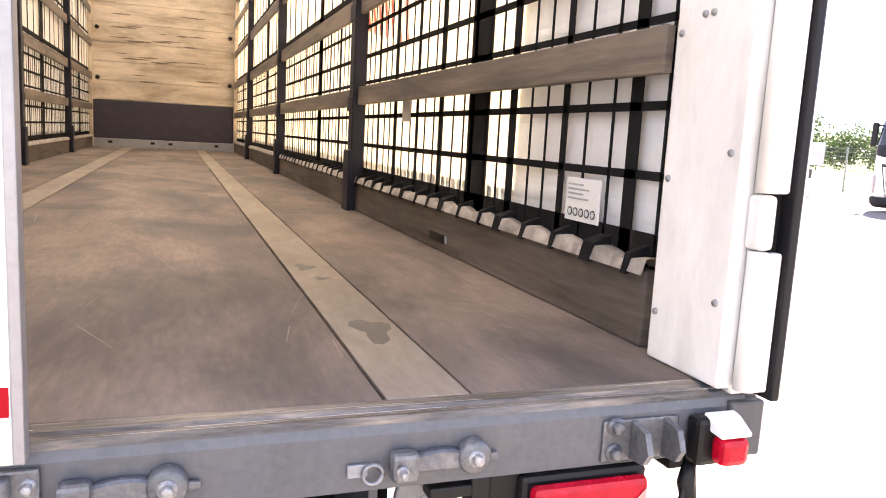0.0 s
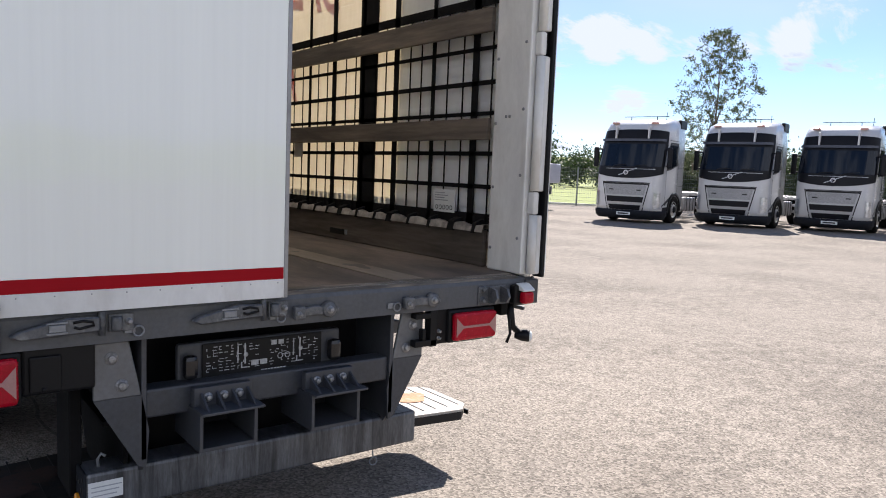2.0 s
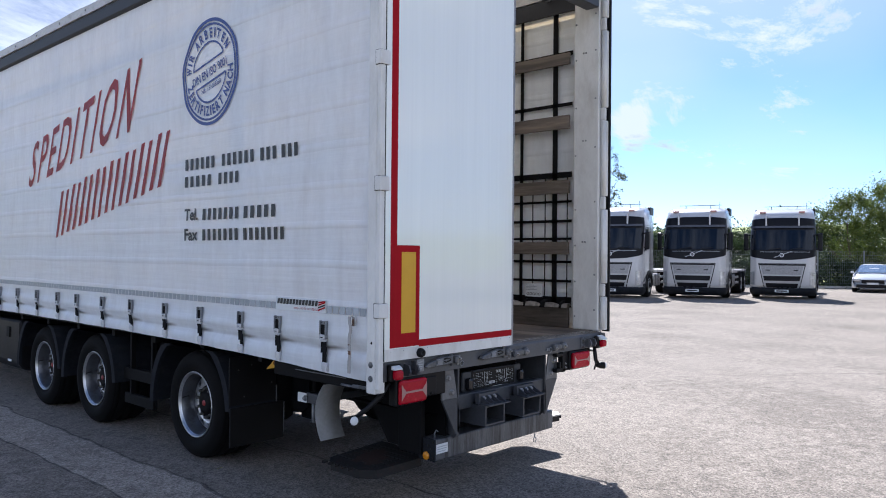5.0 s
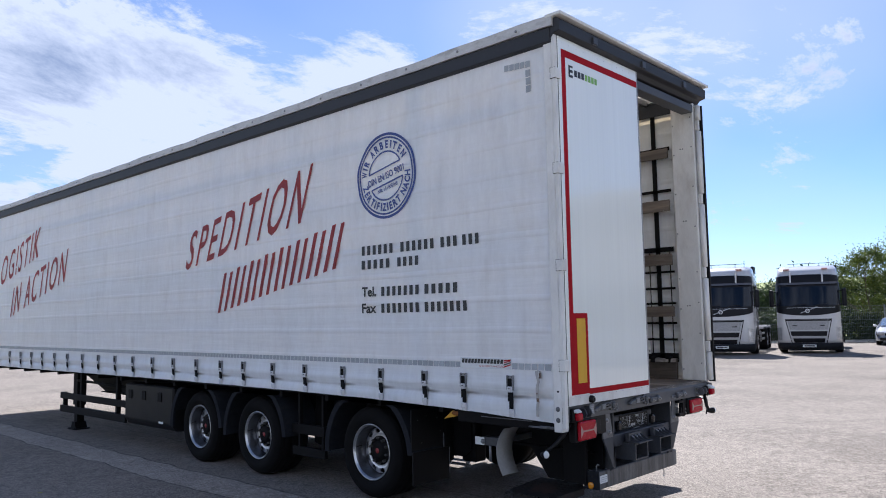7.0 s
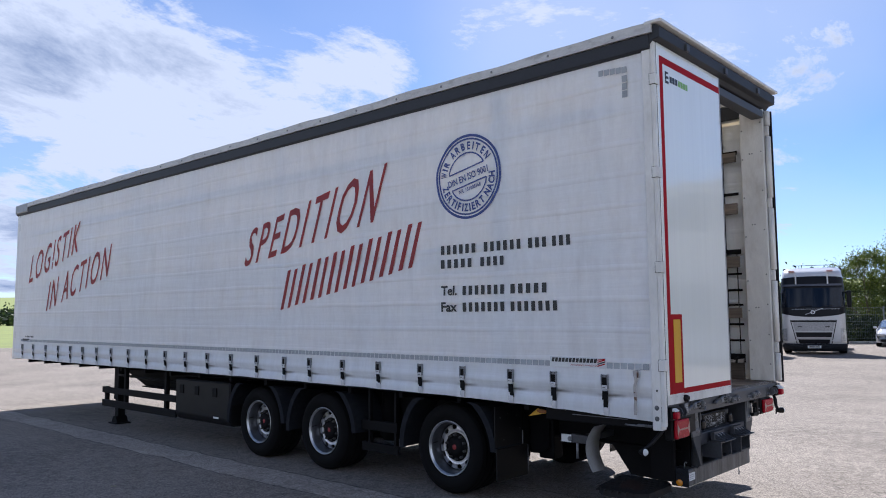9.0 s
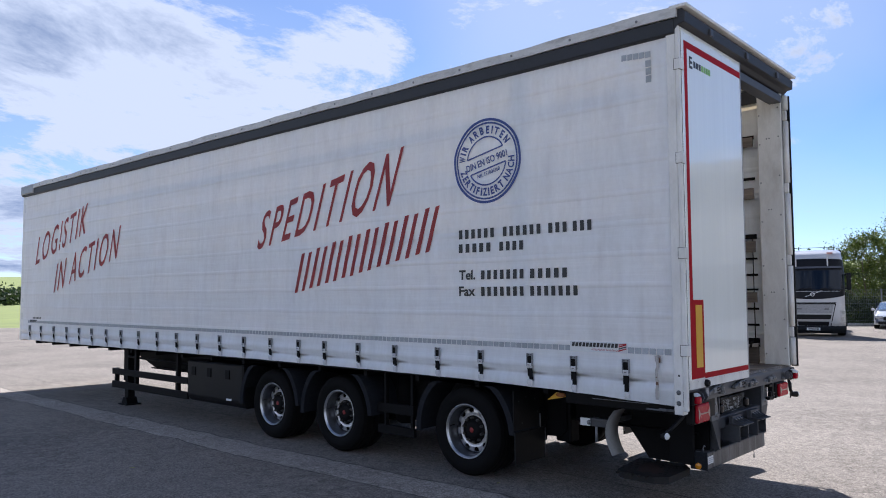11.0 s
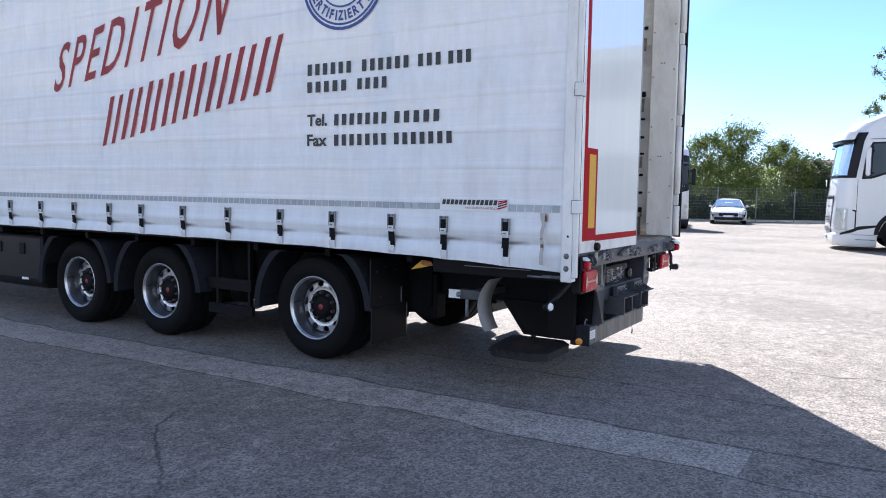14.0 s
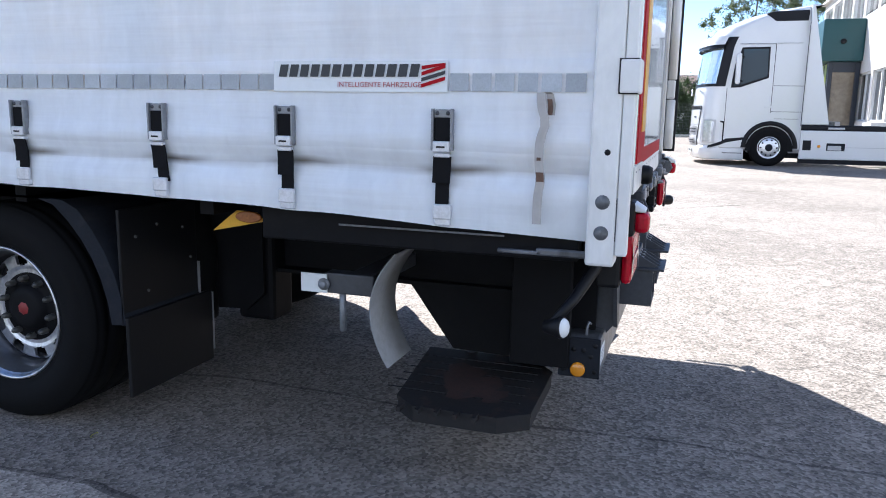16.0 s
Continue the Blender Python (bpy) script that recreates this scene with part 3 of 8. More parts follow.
    mx.inputs["Color2"].default_value = (0.12, 0.098, 0.078, 1)
    link(nt, mu.outputs[0], mx.inputs["Fac"])
    link(nt, p.inputs["Base Color"].links[0].from_socket, mx.inputs["Color1"])
    link(nt, mx.outputs["Color"], p.inputs["Base Color"])


weather_tarpaulin(M_TARP)


def mottle(m, scale, lo, hi, stretch=(1, 1, 1), tint=(1, 1, 1)):
    """Broad uneven staining over a material's colour."""
    nt = m.node_tree
    p = nt.nodes["Principled BSDF"]
    tc = nt.nodes.new("ShaderNodeTexCoord")
    mp = nt.nodes.new("ShaderNodeMapping")
    mp.inputs["Scale"].default_value = stretch
    mp.inputs["Location"].default_value = (3.7, 1.9, 0.4)
    link(nt, tc.outputs["Object"], mp.inputs["Vector"])
    n = nt.nodes.new("ShaderNodeTexNoise")
    n.inputs["Scale"].default_value = scale
    n.inputs["Detail"].default_value = 7
    n.inputs["Roughness"].default_value = 0.62
    n.inputs["Distortion"].default_value = 0.6
    link(nt, mp.outputs[0], n.inputs["Vector"])
    r = nt.nodes.new("ShaderNodeValToRGB")
    r.color_ramp.elements[0].position = 0.36
    r.color_ramp.elements[1].position = 0.64
    r.color_ramp.elements[0].color = (lo * tint[0], lo * tint[1], lo * tint[2], 1)
    r.color_ramp.elements[1].color = (hi, hi, hi, 1)
    link(nt, n.outputs["Fac"], r.inputs[0])
    mx = nt.nodes.new("ShaderNodeMixRGB")
    mx.blend_type = "MULTIPLY"
    mx.inputs["Fac"].default_value = 1.0
    link(nt, p.inputs["Base Color"].links[0].from_socket, mx.inputs["Color1"])
    link(nt, r.outputs["Color"], mx.inputs["Color2"])
    link(nt, mx.outputs["Color"], p.inputs["Base Color"])


mottle(M_FLOOR, 1.3, 0.55, 1.25, (1.6, 0.7, 1), (0.92, 1.0, 1.12))
mottle(M_TARP, 5.0, 0.965, 1.03, (1, 2.6, 0.3))
mottle(M_TARP, 26.0, 0.975, 1.02, (1, 1, 0.6))
mottle(M_CURTAIN_GREY, 9.0, 0.45, 1.2)
M_KICK = surface("dark_kick_board", (0.105, 0.088, 0.074), 0.65, spec=0.25, var=0.35, scale=3, fine=25, bump=0.2, dirt=0.5, dirt_color=(0.06, 0.052, 0.045), stretch=(1, 0.22, 3), per_object=0.1)
mottle(M_KICK, 2.4, 0.6, 1.25, (1, 0.5, 4))
mottle(M_STRIP, 3.0, 0.75, 1.1, (2, 0.7, 1))
mottle(M_SLAT, 2.2, 0.5, 1.15, (1, 0.5, 5), (0.95, 1.0, 1.1))
mottle(M_WALL, 1.6, 0.6, 1.12, (0.6, 1, 2.2), (1.0, 0.95, 0.88))
mottle(M_SILL, 6.0, 0.5, 1.3, (0.4, 3, 3))
mottle(M_STEEL, 7.0, 0.5, 1.5, (3.0, 1, 0.25))
mottle(M_WHITE, 5.0, 0.86, 1.03, (1, 1, 0.4))
M_GRASS = surface("meadow_grass", (0.19, 0.23, 0.04), 0.9, var=0.35, scale=0.25, fine=6, bump=0.3, dirt=0.4, dirt_color=(0.24, 0.25, 0.06))


# ---- mesh helpers ----
def part(name, bm, material, parent, label="", smooth=False):
    me = bpy.data.meshes.new(name)
    bm.normal_update()
    bm.to_mesh(me)
    bm.free()
    me.materials.append(material)
    ob = new(name, me)
    ob.parent = parent
    if label:
        tagged(ob, label)
    return ob


def raw_part(name, verts, faces, material, parent, label="", smooth=False):
    me = bpy.data.meshes.new(name)
    me.from_pydata(verts, [], faces)
    me.update()
    me.materials.append(material)
    if smooth:
        me.polygons.foreach_set("use_smooth", [True] * len(me.polygons))
    ob = new(name, me)
    ob.parent = parent
    if label:
        tagged(ob, label)
    return ob


def thing(name, label, category, loc=(0, 0, 0), rz=0.0, group="", kind=""):
    ob = new(name)
    ob.empty_display_size = 0.2
    ob.matrix_basis = pose(*loc, 0, 0, rz)
    return tagged(ob, label, category, group, kind)


def box(bm, x0, x1, y0, y1, z0, z1, bev=0.0):
    g = bmesh.ops.create_cube(bm, size=1.0)
    vs = g["verts"]
    for v in vs:
        v.co = Vector((x0 + (v.co.x + 0.5) * (x1 - x0), y0 + (v.co.y + 0.5) * (y1 - y0), z0 + (v.co.z + 0.5) * (z1 - z0)))
    if bev > 0:
        es = list({e for v in vs for e in v.link_edges})
        bmesh.ops.bevel(bm, geom=es, offset=bev, segments=2, affect="EDGES", profile=0.5)
    return bm


def boxed(*a, bev=0.0):
    bm = bmesh.new()
    return box(bm, *a, bev=bev)


def lathe(bm, centre, axis, profile, seg=32):
    """Revolve (radius, height) pairs round an axis through centre."""
    c = Vector(centre)
    ax = Vector(axis).normalized()
    u = ax.orthogonal().normalized()
    w = ax.cross(u)
    rings = []
    for r, h in profile:
        if r < 1e-6:
            rings.append([bm.verts.new(c + ax * h)])
        else:
            rings.append([bm.verts.new(c + ax * h + (u * math.cos(2 * math.pi * k / seg) + w * math.sin(2 * math.pi * k / seg)) * r) for k in range(seg)])
    for a, b in zip(rings, rings[1:]):
        for k in range(seg):
            k2 = (k + 1) % seg
            if len(a) == 1 and len(b) == 1:
                continue
            if len(a) == 1:
                f = bm.faces.new((a[0], b[k], b[k2]))
            elif len(b) == 1:
                f = bm.faces.new((a[k], b[0], a[k2]))
            else:
                f = bm.faces.new((a[k], b[k], b[k2], a[k2]))
            f.smooth = True
    return bm


def rod(bm, a, b, r, seg=10):
    a, b = Vector(a), Vector(b)
    d = (b - a).length
    return lathe(bm, a, b - a, [(0, 0), (r, 0), (r, d), (0, d)], seg)


def sweep(bm, pts, r, seg=8):
    pts = [Vector(p) for p in pts]
    rings = []
    for i, p in enumerate(pts):
        t = (pts[min(i + 1, len(pts) - 1)] - pts[max(i - 1, 0)]).normalized()
        u = t.cross(Vector((0.31, 0.52, 0.8))).normalized()
        w = t.cross(u)
        rr = r[i] if isinstance(r, (list, tuple)) else r
        rings.append([bm.verts.new(p + (u * math.cos(2 * math.pi * k / seg) + w * math.sin(2 * math.pi * k / seg)) * rr) for k in range(seg)])
    for a, b in zip(rings, rings[1:]):
        for k in range(seg):
            f = bm.faces.new((a[k], a[(k + 1) % seg], b[(k + 1) % seg], b[k]))
            f.smooth = True
    bm.faces.new(rings[0][::-1])
    bm.faces.new(rings[-1])
    return bm


def prism(bm, pts, axis, a, b, bev=0.0):
    """Extrude a polygon of 2D points along x, y or z from a to b."""
    def put(p, t):
        return {"x": (t, p[0], p[1]), "y": (p[0], t, p[1]), "z": (p[0], p[1], t)}[axis]
    lo = [bm.verts.new(put(p, a)) for p in pts]
    hi = [bm.verts.new(put(p, b)) for p in pts]
    n = len(pts)
    fs = [bm.faces.new(lo[::-1]), bm.faces.new(hi)]
    for k in range(n):
        fs.append(bm.faces.new((lo[k], lo[(k + 1) % n], hi[(k + 1) % n], hi[k])))
    bmesh.ops.recalc_face_normals(bm, faces=fs)
    if bev > 0:
        bmesh.ops.bevel(bm, geom=list({e for f in fs for e in f.edges}), offset=bev, segments=1, affect="EDGES")
    return bm


def text_outline(string, weight=0.0, spacing=1.0):
    """Vertices and faces of flat lettering, in a unit box."""
    cu = bpy.data.curves.new("lettering", "FONT")
    cu.body = string
    cu.resolution_u = 3
    cu.offset = weight
    cu.space_character = spacing
    ob = bpy.data.objects.new("lettering", cu)
    scene.collection.objects.link(ob)
    dg = bpy.context.evaluated_depsgraph_get()
    me = bpy.data.meshes.new_from_object(ob.evaluated_get(dg))
    vs = [(v.co.x, v.co.y) for v in me.vertices]
    fs = [tuple(p.vertices) for p in me.polygons]
    bpy.data.objects.remove(ob)
    bpy.data.curves.remove(cu)
    bpy.data.meshes.remove(me)
    x0, x1 = min(v[0] for v in vs), max(v[0] for v in vs)
    y0, y1 = min(v[1] for v in vs), max(v[1] for v in vs)
    return [((v[0] - x0) / (x1 - x0), (v[1] - y0) / (y1 - y0)) for v in vs], fs, (x1 - x0) / (y1 - y0)


# ---- ground ----
def build_ground():
    n = 48
    vs, fs = [], []
    radii = [0.0, 60, 90, 130, 190, 280, 420, 650, 1000, 1600, 2600]
    for i, r in enumerate(radii):
        for k in range(n):
            a = 2 * math.pi * k / n
            rise = max(0.0, r - 330) * 0.036 * (1 + 0.22 * math.sin(3 * a + 1) + 0.12 * math.sin(7 * a))
            vs.append((r * math.cos(a), r * math.sin(a), -0.06 + max(0.0, rise)))
    for i in range(len(radii) - 1):
        for k in range(n):
            fs.append((i * n + k, (i + 1) * n + k, (i + 1) * n + (k + 1) % n, i * n + (k + 1) % n))
    g = raw_part("ground", vs, fs, M_GRASS, None, "", True)
    tagged(g, "mown meadow and low hills round the truck yard", "ground", kind="structure")
    bm = bmesh.new()
    f1, f2 = FENCE_A, FENCE_B
    prism(bm, [(-60, -60), (f2[0] - 6, -60), (f2[0] + 4.5, f2[1] - 6), (f2[0], f2[1]), (f1[0], f1[1]), (f1[0] - 26, f1[1] + 20), (-60, 52)], "z", -0.4, 0.0)
    # the yard rises a few centimetres behind the parked trailer
    for k in range(-8, 9):
        bmesh.ops.bisect_plane(bm, geom=bm.verts[:] + bm.edges[:] + bm.faces[:], plane_co=(k, 0, 0), plane_no=(1, 0, 0))
        bmesh.ops.bisect_plane(bm, geom=bm.verts[:] + bm.edges[:] + bm.faces[:], plane_co=(0, k * 0.9 - 2.5, 0), plane_no=(0, 1, 0))

    def ease(a):
        a = min(1.0, max(0.0, a))
        return a * a * (3 - 2 * a)
    for v in bm.verts:
        if v.co.z > -0.1:
            v.co.z = 0.042 * ease((7.0 - v.co.y) / 6.8) * ease((9 - abs(v.co.x)) / 4) * ease((v.co.y + 9.5) / 4)
    y = part("pavement", bm, M_ASPHALT, None, "")
    tagged(y, "sun-bleached worn asphalt yard with cracks and patches", "asphalt yard", kind="structure")


FENCE_A, FENCE_B = (20.0, 40.4), (58.0, -13.1)
build_ground()

# ---- the curtain-side trailer ----
LENGTH, HALF, FLOOR, ROOF = 13.65, 1.275, 1.052, 4.0
trailer = thing("curtain_trailer", "white curtain-side semi-trailer with red lettering and half-open rear doors", "semi-trailer")


def between_buckles(y):
    """0 at a buckle, 1 half-way to the next."""
    lo = max([b for b in BUCKLES if b <= y], default=BUCKLES[0] - 0.55)
    hi = min([b for b in BUCKLES if b > y], default=BUCKLES[-1] + 0.55)
    return math.sin(math.pi * (y - lo) / (hi - lo))


def curtain_x(y, z):
    """How far the side sheet hangs out from the middle line."""
    out = 0.006 * math.sin(y * 1.9 + 0.7) * math.sin((z - 1.0) * 1.1) + 0.004 * math.sin(z * 21 + 0.6 * math.sin(y * 2.1)) * (0.4 + 0.6 * math.sin(y * 0.7 + z) ** 2)
    pinch = between_buckles(y) ** 2
    if z < 1.3:
        d = (1.3 - z) / 0.36
        out -= 0.010 * math.exp(-((z - 1.062 - 0.012 * math.sin(y * 9.1)) / 0.010) ** 2) * (1 - pinch * 0.7)
        out += 0.040 * d * pinch * (0.7 + 0.3 * math.sin(y * 5.3))
        out -= 0.014 * math.exp(-((z - 1.09) / 0.022) ** 2) * (0.5 + pinch)
        out += 0.013 * math.exp(-((z - 1.155) / 0.035) ** 2) + 0.012 * math.exp(-((z - 1.02) / 0.03) ** 2) * pinch
        out -= 0.05 * d * d * math.exp(-((y - 0.1) / 0.25) ** 2)
    return HALF - 0.012 + out


def curtain_low(y):
    return 0.984 - 0.092 * math.exp(-y / 1.15) + 0.008 * between_buckles(y) - 0.020 * min(1.0, max(0.0, (y - 5.5) / 5.0))


def build_curtain(side, name, label):
    ys = [0.052 + 0.0315 * k for k in range(432)]
    ys = [y for y in ys if y < LENGTH - 0.04]
    zt = [0, 0.035, 0.07, 0.1, 0.13, 0.15, 0.17, 0.19, 0.21, 0.24, 0.27, 0.3, 0.34, 0.4] + [0.46 + 0.0785 * k for k in range(33)]
    vs, fs = [], []
    for y in ys:
        lo = curtain_low(y)
        for t in zt:
            z = min(lo + t, 3.80)
            vs.append((side * curtain_x(y, z), y, z))
    nz = len(zt)
    for i in range(len(ys) - 1):
        for j in range(nz - 1):
            fs.append((i * nz + j, (i + 1) * nz + j, (i + 1) * nz + j + 1, i * nz + j + 1))
    return raw_part(name, vs, fs, M_TARP, trailer, label, True)


curtain_left = build_curtain(-1, "curtain", "white dirty tarpaulin side curtain with folds along its hem")
curtain_right = build_curtain(1, "curtain", "sunlit translucent tarpaulin side curtain")


def on_curtain(side, pts, lift=0.006):
    """Places (y, z) points on the outside of a curtain."""
    return [(side * (curtain_x(y, z) + lift), y, z) for y, z in pts]


def curtain_text(string, y0, z0, width, height, slope, shear, material, side=-1, weight=0.0, name="lettering", label="", parent=None, spacing=1.0, grow=0.0, lift=0.006):
    """Lettering along a rising line; grow: by how much the last letter is taller than the first."""
    vs, fs, _ = text_outline(string, weight, spacing)
    d = 1 if side < 0 else -1
    pts = []
    for u, v in vs:
        tall = height * (1 + grow * u)
        pts.append((y0 - d * (u * width + v * tall * shear), z0 + u * width * slope + v * tall))
    return raw_part(name, on_curtain(side, pts, lift), fs, material, parent or (curtain_left if side < 0 else curtain_right), label)


def curtain_bars(rects, material, side=-1, name="print_bar", slope=0.0, shear=0.0, label="", joined=False):
    """Plain bars printed on a curtain: (y start, z base, width, height)."""
    d = 1 if side < 0 else -1
    vs, fs = [], []
    for y0, z0, w, h in rects:
        quad = [(y0, z0), (y0 - d * w, z0 + slope * w), (y0 - d * (w + h * shear), z0 + slope * w + h), (y0 - d * h * shear, z0 + h)]
        if joined:
            n = len(vs)
            vs += on_curtain(side, quad)
            fs.append((n, n + 1, n + 2, n + 3))
        else:
            raw_part(name, on_curtain(side, quad), [(0, 1, 2, 3)], material, curtain_left if side < 0 else curtain_right, label)
    if joined:
        tagged(raw_part(name, vs, fs, material, curtain_left if side < 0 else curtain_right, label), kind="stuff")


def company_print(side):
    m = M_PRINT_RED
    lab = "dark red brush-style lettering"
    if side < 0:
        curtain_text("SPEDITION", 5.60, 2.345, 2.42, 0.47, 0.145, 0.36, m, side, 0.008, label=lab, spacing=1.3, grow=0.32)
        a, b, c = 4.80, 1.80, 0.285
        curtain_text("LOGISTIK", 12.92, 2.39, 2.22, 0.54, 0.215, 0.25, m, side, 0.004, label=lab, spacing=1.25)
        curtain_text("IN ACTION", 12.02, 1.855, 2.52, 0.54, 0.213, 0.25, m, side, 0.004, label=lab, spacing=1.25)
    else:
        curtain_text("SPEDITION", 1.9, 2.50, 2.50, 0.47, 0.188, 0.30, m, side, 0.012, label=lab)
        a, b, c = 2.5, 1.96, 0.285
    d = 1 if side < 0 else -1
    rects = []
    for k in range(8):
        yk, zk = a - d * k * c, b + 0.185 * k * c
        rects += [(yk, zk, 0.06, 0.46), (yk - d * 0.14, zk + 0.02, 0.055, 0.45)]
    curtain_bars(rects, m, side, "name_bar", 0.185, 0.30, "dark red slanted bars")


company_print(-1)
company_print(1)


def address_block():
    bars = []

    def line(z, h, words):
        for y0, w in words:
            n = max(1, round(w / 0.078))
            step = w / n
            for k in range(n):
                bars.append((y0 - k * step, z, step * 0.55, h * 0.92))
    line(2.297, 0.095, [(2.225, 0.46), (1.695, 0.45)])
    line(2.297, 0.095, [(1.195, 0.22), (0.945, 0.21)])
    line(2.166, 0.09, [(2.225, 0.42), (1.735, 0.3)])
    line(1.908, 0.092, [(1.955, 0.52), (1.395, 0.42)])
    line(1.754, 0.092, [(1.955, 0.52), (1.395, 0.52)])
    curtain_bars(bars, M_PRINT_BLACK, -1, "address_bar", label="black printed bars")
    curtain_text("Tel.", 2.225, 1.908, 0.2, 0.092, 0, 0, M_PRINT_BLACK, weight=0.028, label="black lettering")
    curtain_text("Fax", 2.225, 1.754, 0.2, 0.092, 0, 0, M_PRINT_BLACK, weight=0.028, label="black lettering")


address_block()


def stamp():
    cy, cz, R = 1.88, 3.018, 0.40
    ring = []
    faces = []
    for r0, r1 in ((R, R - 0.024), (R - 0.036, R - 0.052)):
        n0 = len(ring)
        for k in range(64):
            a = 2 * math.pi * k / 64
            ring += [(cy + r0 * math.cos(a), cz + r0 * math.sin(a)), (cy + r1 * math.cos(a), cz + r1 * math.sin(a))]
        for k in range(64):
            i, j = n0 + 2 * k, n0 + 2 * ((k + 1) % 64)
            faces.append((i, i + 1, j + 1, j))
    # two half-moon outlines inside
    tilt = math.radians(12)

    def rot(u, v):
        return (cy - (u * math.cos(tilt) - v * math.sin(tilt)), cz + u * math.sin(tilt) + v * math.cos(tilt))

    def stroke(path, w):
        for (u0, v0), (u1, v1) in zip(path, path[1:]):
            dx, dy = u1 - u0, v1 - v0
            length = math.hypot(dx, dy) or 1
            nx, ny = -dy / length * w / 2, dx / length * w / 2
            n = len(ring)
            ring.extend([rot(u0 + nx, v0 + ny), rot(u1 + nx, v1 + ny), rot(u1 - nx, v1 - ny), rot(u0 - nx, v0 - ny)])
            faces.append((n, n + 1, n + 2, n + 3))
    ri = 0.228
    up = [(ri * math.cos(t), ri * math.sin(t)) for t in [math.asin(0.075 / ri) + k * (math.pi - 2 * math.asin(0.075 / ri)) / 16 for k in range(17)]]
    stroke(up + [up[0]], 0.014)
    dn = [(u, -v) for u, v in up]
    stroke(dn + [dn[0]], 0.014)
    ob = raw_part("stamp_ring", on_curtain(-1, ring), faces, M_PRINT_BLUE, curtain_left, "round dark blue printed seal")

    def centred(string, v, h, w):
        vs, fs, _ = text_outline(string, 0.018)
        pts = [rot((a - 0.5) * w, v + b * h) for a, b in vs]
        raw_part("stamp_text", on_curtain(-1, pts, 0.007), fs, M_PRINT_BLUE, curtain_left, "dark blue lettering")
    centred("DIN EN ISO 9001", -0.036, 0.066, 0.50)
    centred("NR. 151008368", -0.135, 0.038, 0.27)

    def arc(string, radius, mid, spread, h, top):
        # letters take their own width along the arc
        step = [0.45 if ch in " I" else 0.9 for ch in string]
        n = sum(step)
        for k, ch in enumerate(string):
            if ch == " ":
                continue
            t = (sum(step[:k]) + step[k] / 2) / n - 0.5
            a = mid - t * spread if top else mid + t * spread
            vs, fs, asp = text_outline(ch, 0.035)
            w = h * min(0.62, max(0.18, asp * 0.72))
            pts = []
            for u, v in vs:
                lu, lv = (u - 0.5) * w, v * h
                if top:
                    rad, tang = radius + lv, a - lu / radius
                else:
                    rad, tang = radius + h - lv, a + lu / radius
                pts.append(rot(rad * math.cos(tang), rad * math.sin(tang)))
            raw_part("stamp_letter", on_curtain(-1, pts, 0.007), fs, M_PRINT_BLUE, curtain_left)
    arc("WIR ARBEITEN", 0.256, math.radians(92), math.radians(150), 0.074, True)
    arc("ZERTIFIZIERT NACH", 0.256, math.radians(266), math.radians(170), 0.074, False)


stamp()


def contour_marking():
    rects = []
    y = 0.455
    while y > 0.12:
        rects.append((y, 1.294, 0.052, 0.046))
        y -= 0.062
    y = 13.2
    while y > 1.02:
        rects.append((y, 1.294, 0.058, 0.044))
        y -= 0.064
    curtain_bars([r for r in rects if r[0] < 2.4], M_PRINT_GREY, -1, "reflective_square")
    curtain_bars([r for r in rects if r[0] >= 2.4], M_PRINT_GREY, -1, "contour_marking", label="band of grey reflective squares", joined=True)
    curtain_bars([(0.3 + 0.064 * k, 1.294, 0.05, 0.06) for k in range(202)], M_PRINT_GREY, 1, "contour_marking", label="band of grey reflective squares", joined=True)
    curtain_bars([(12.98 - 0.07 * k, 1.374, 0.045, 0.03) for k in range(6)], M_PRINT_BLACK, -1, "sign_bar", label="small black printed bar")
    corner = [(0.46 - 0.052 * k, 3.65 - 0.004 * k, 0.046, 0.05) for k in range(5)] + [(0.252, 3.56 - 0.062 * k, 0.046, 0.054) for k in range(3)]
    curtain_bars(corner, M_PRINT_GREY, -1, "reflective_square")
    # maker's sign: white field, dark bars and a striped red block
    curtain_bars([(0.992, 1.290, 0.53, 0.084)], M_LABEL, -1, "sign_field", label="white sign field")
    vs, fs = [], []

    def quad(y0, z0, w, h, sh=0.0):
        n = len(vs)
        vs.extend(on_curtain(-1, [(y0, z0), (y0 - w, z0), (y0 - w - sh, z0 + h), (y0 - sh, z0 + h)], 0.010))
        fs.append((n, n + 1, n + 2, n + 3))
    for k in range(13):
        vs, fs = [], []
        quad(0.974 - k * 0.0335, 1.331, 0.026, 0.034, 0.006)
        raw_part("sign_bar", vs, fs, M_PRINT_BLACK, curtain_left, "black printed bar")
    for k in range(4):
        vs, fs = [], []
        z0 = 1.302
        pts = [(0.536, z0 + 0.016 * k), (0.536, z0 + 0.016 * k + 0.010), (0.468, min(z0 + 0.016 * k + 0.030, z0 + 0.066)), (0.468, min(z0 + 0.016 * k + 0.020, z0 + 0.060))]
        vs.extend(on_curtain(-1, pts, 0.010))
        fs.append((0, 1, 2, 3))
        raw_part("sign_stripe", vs, fs, M_RED if k != 1 else M_PRINT_BLACK, curtain_left, "slanted stripe")
    curtain_text("INTELLIGENTE FAHRZEUGE", 0.785, 1.303, 0.25, 0.014, 0, 0, M_PRINT_RED, label="small dark red lettering", name="sign_lettering", lift=0.011)
    curtain_bars([(13.12, 1.311, 0.34, 0.04)], M_PRINT_BLACK, -1, "sign_bar", label="small dark sign")


contour_marking()


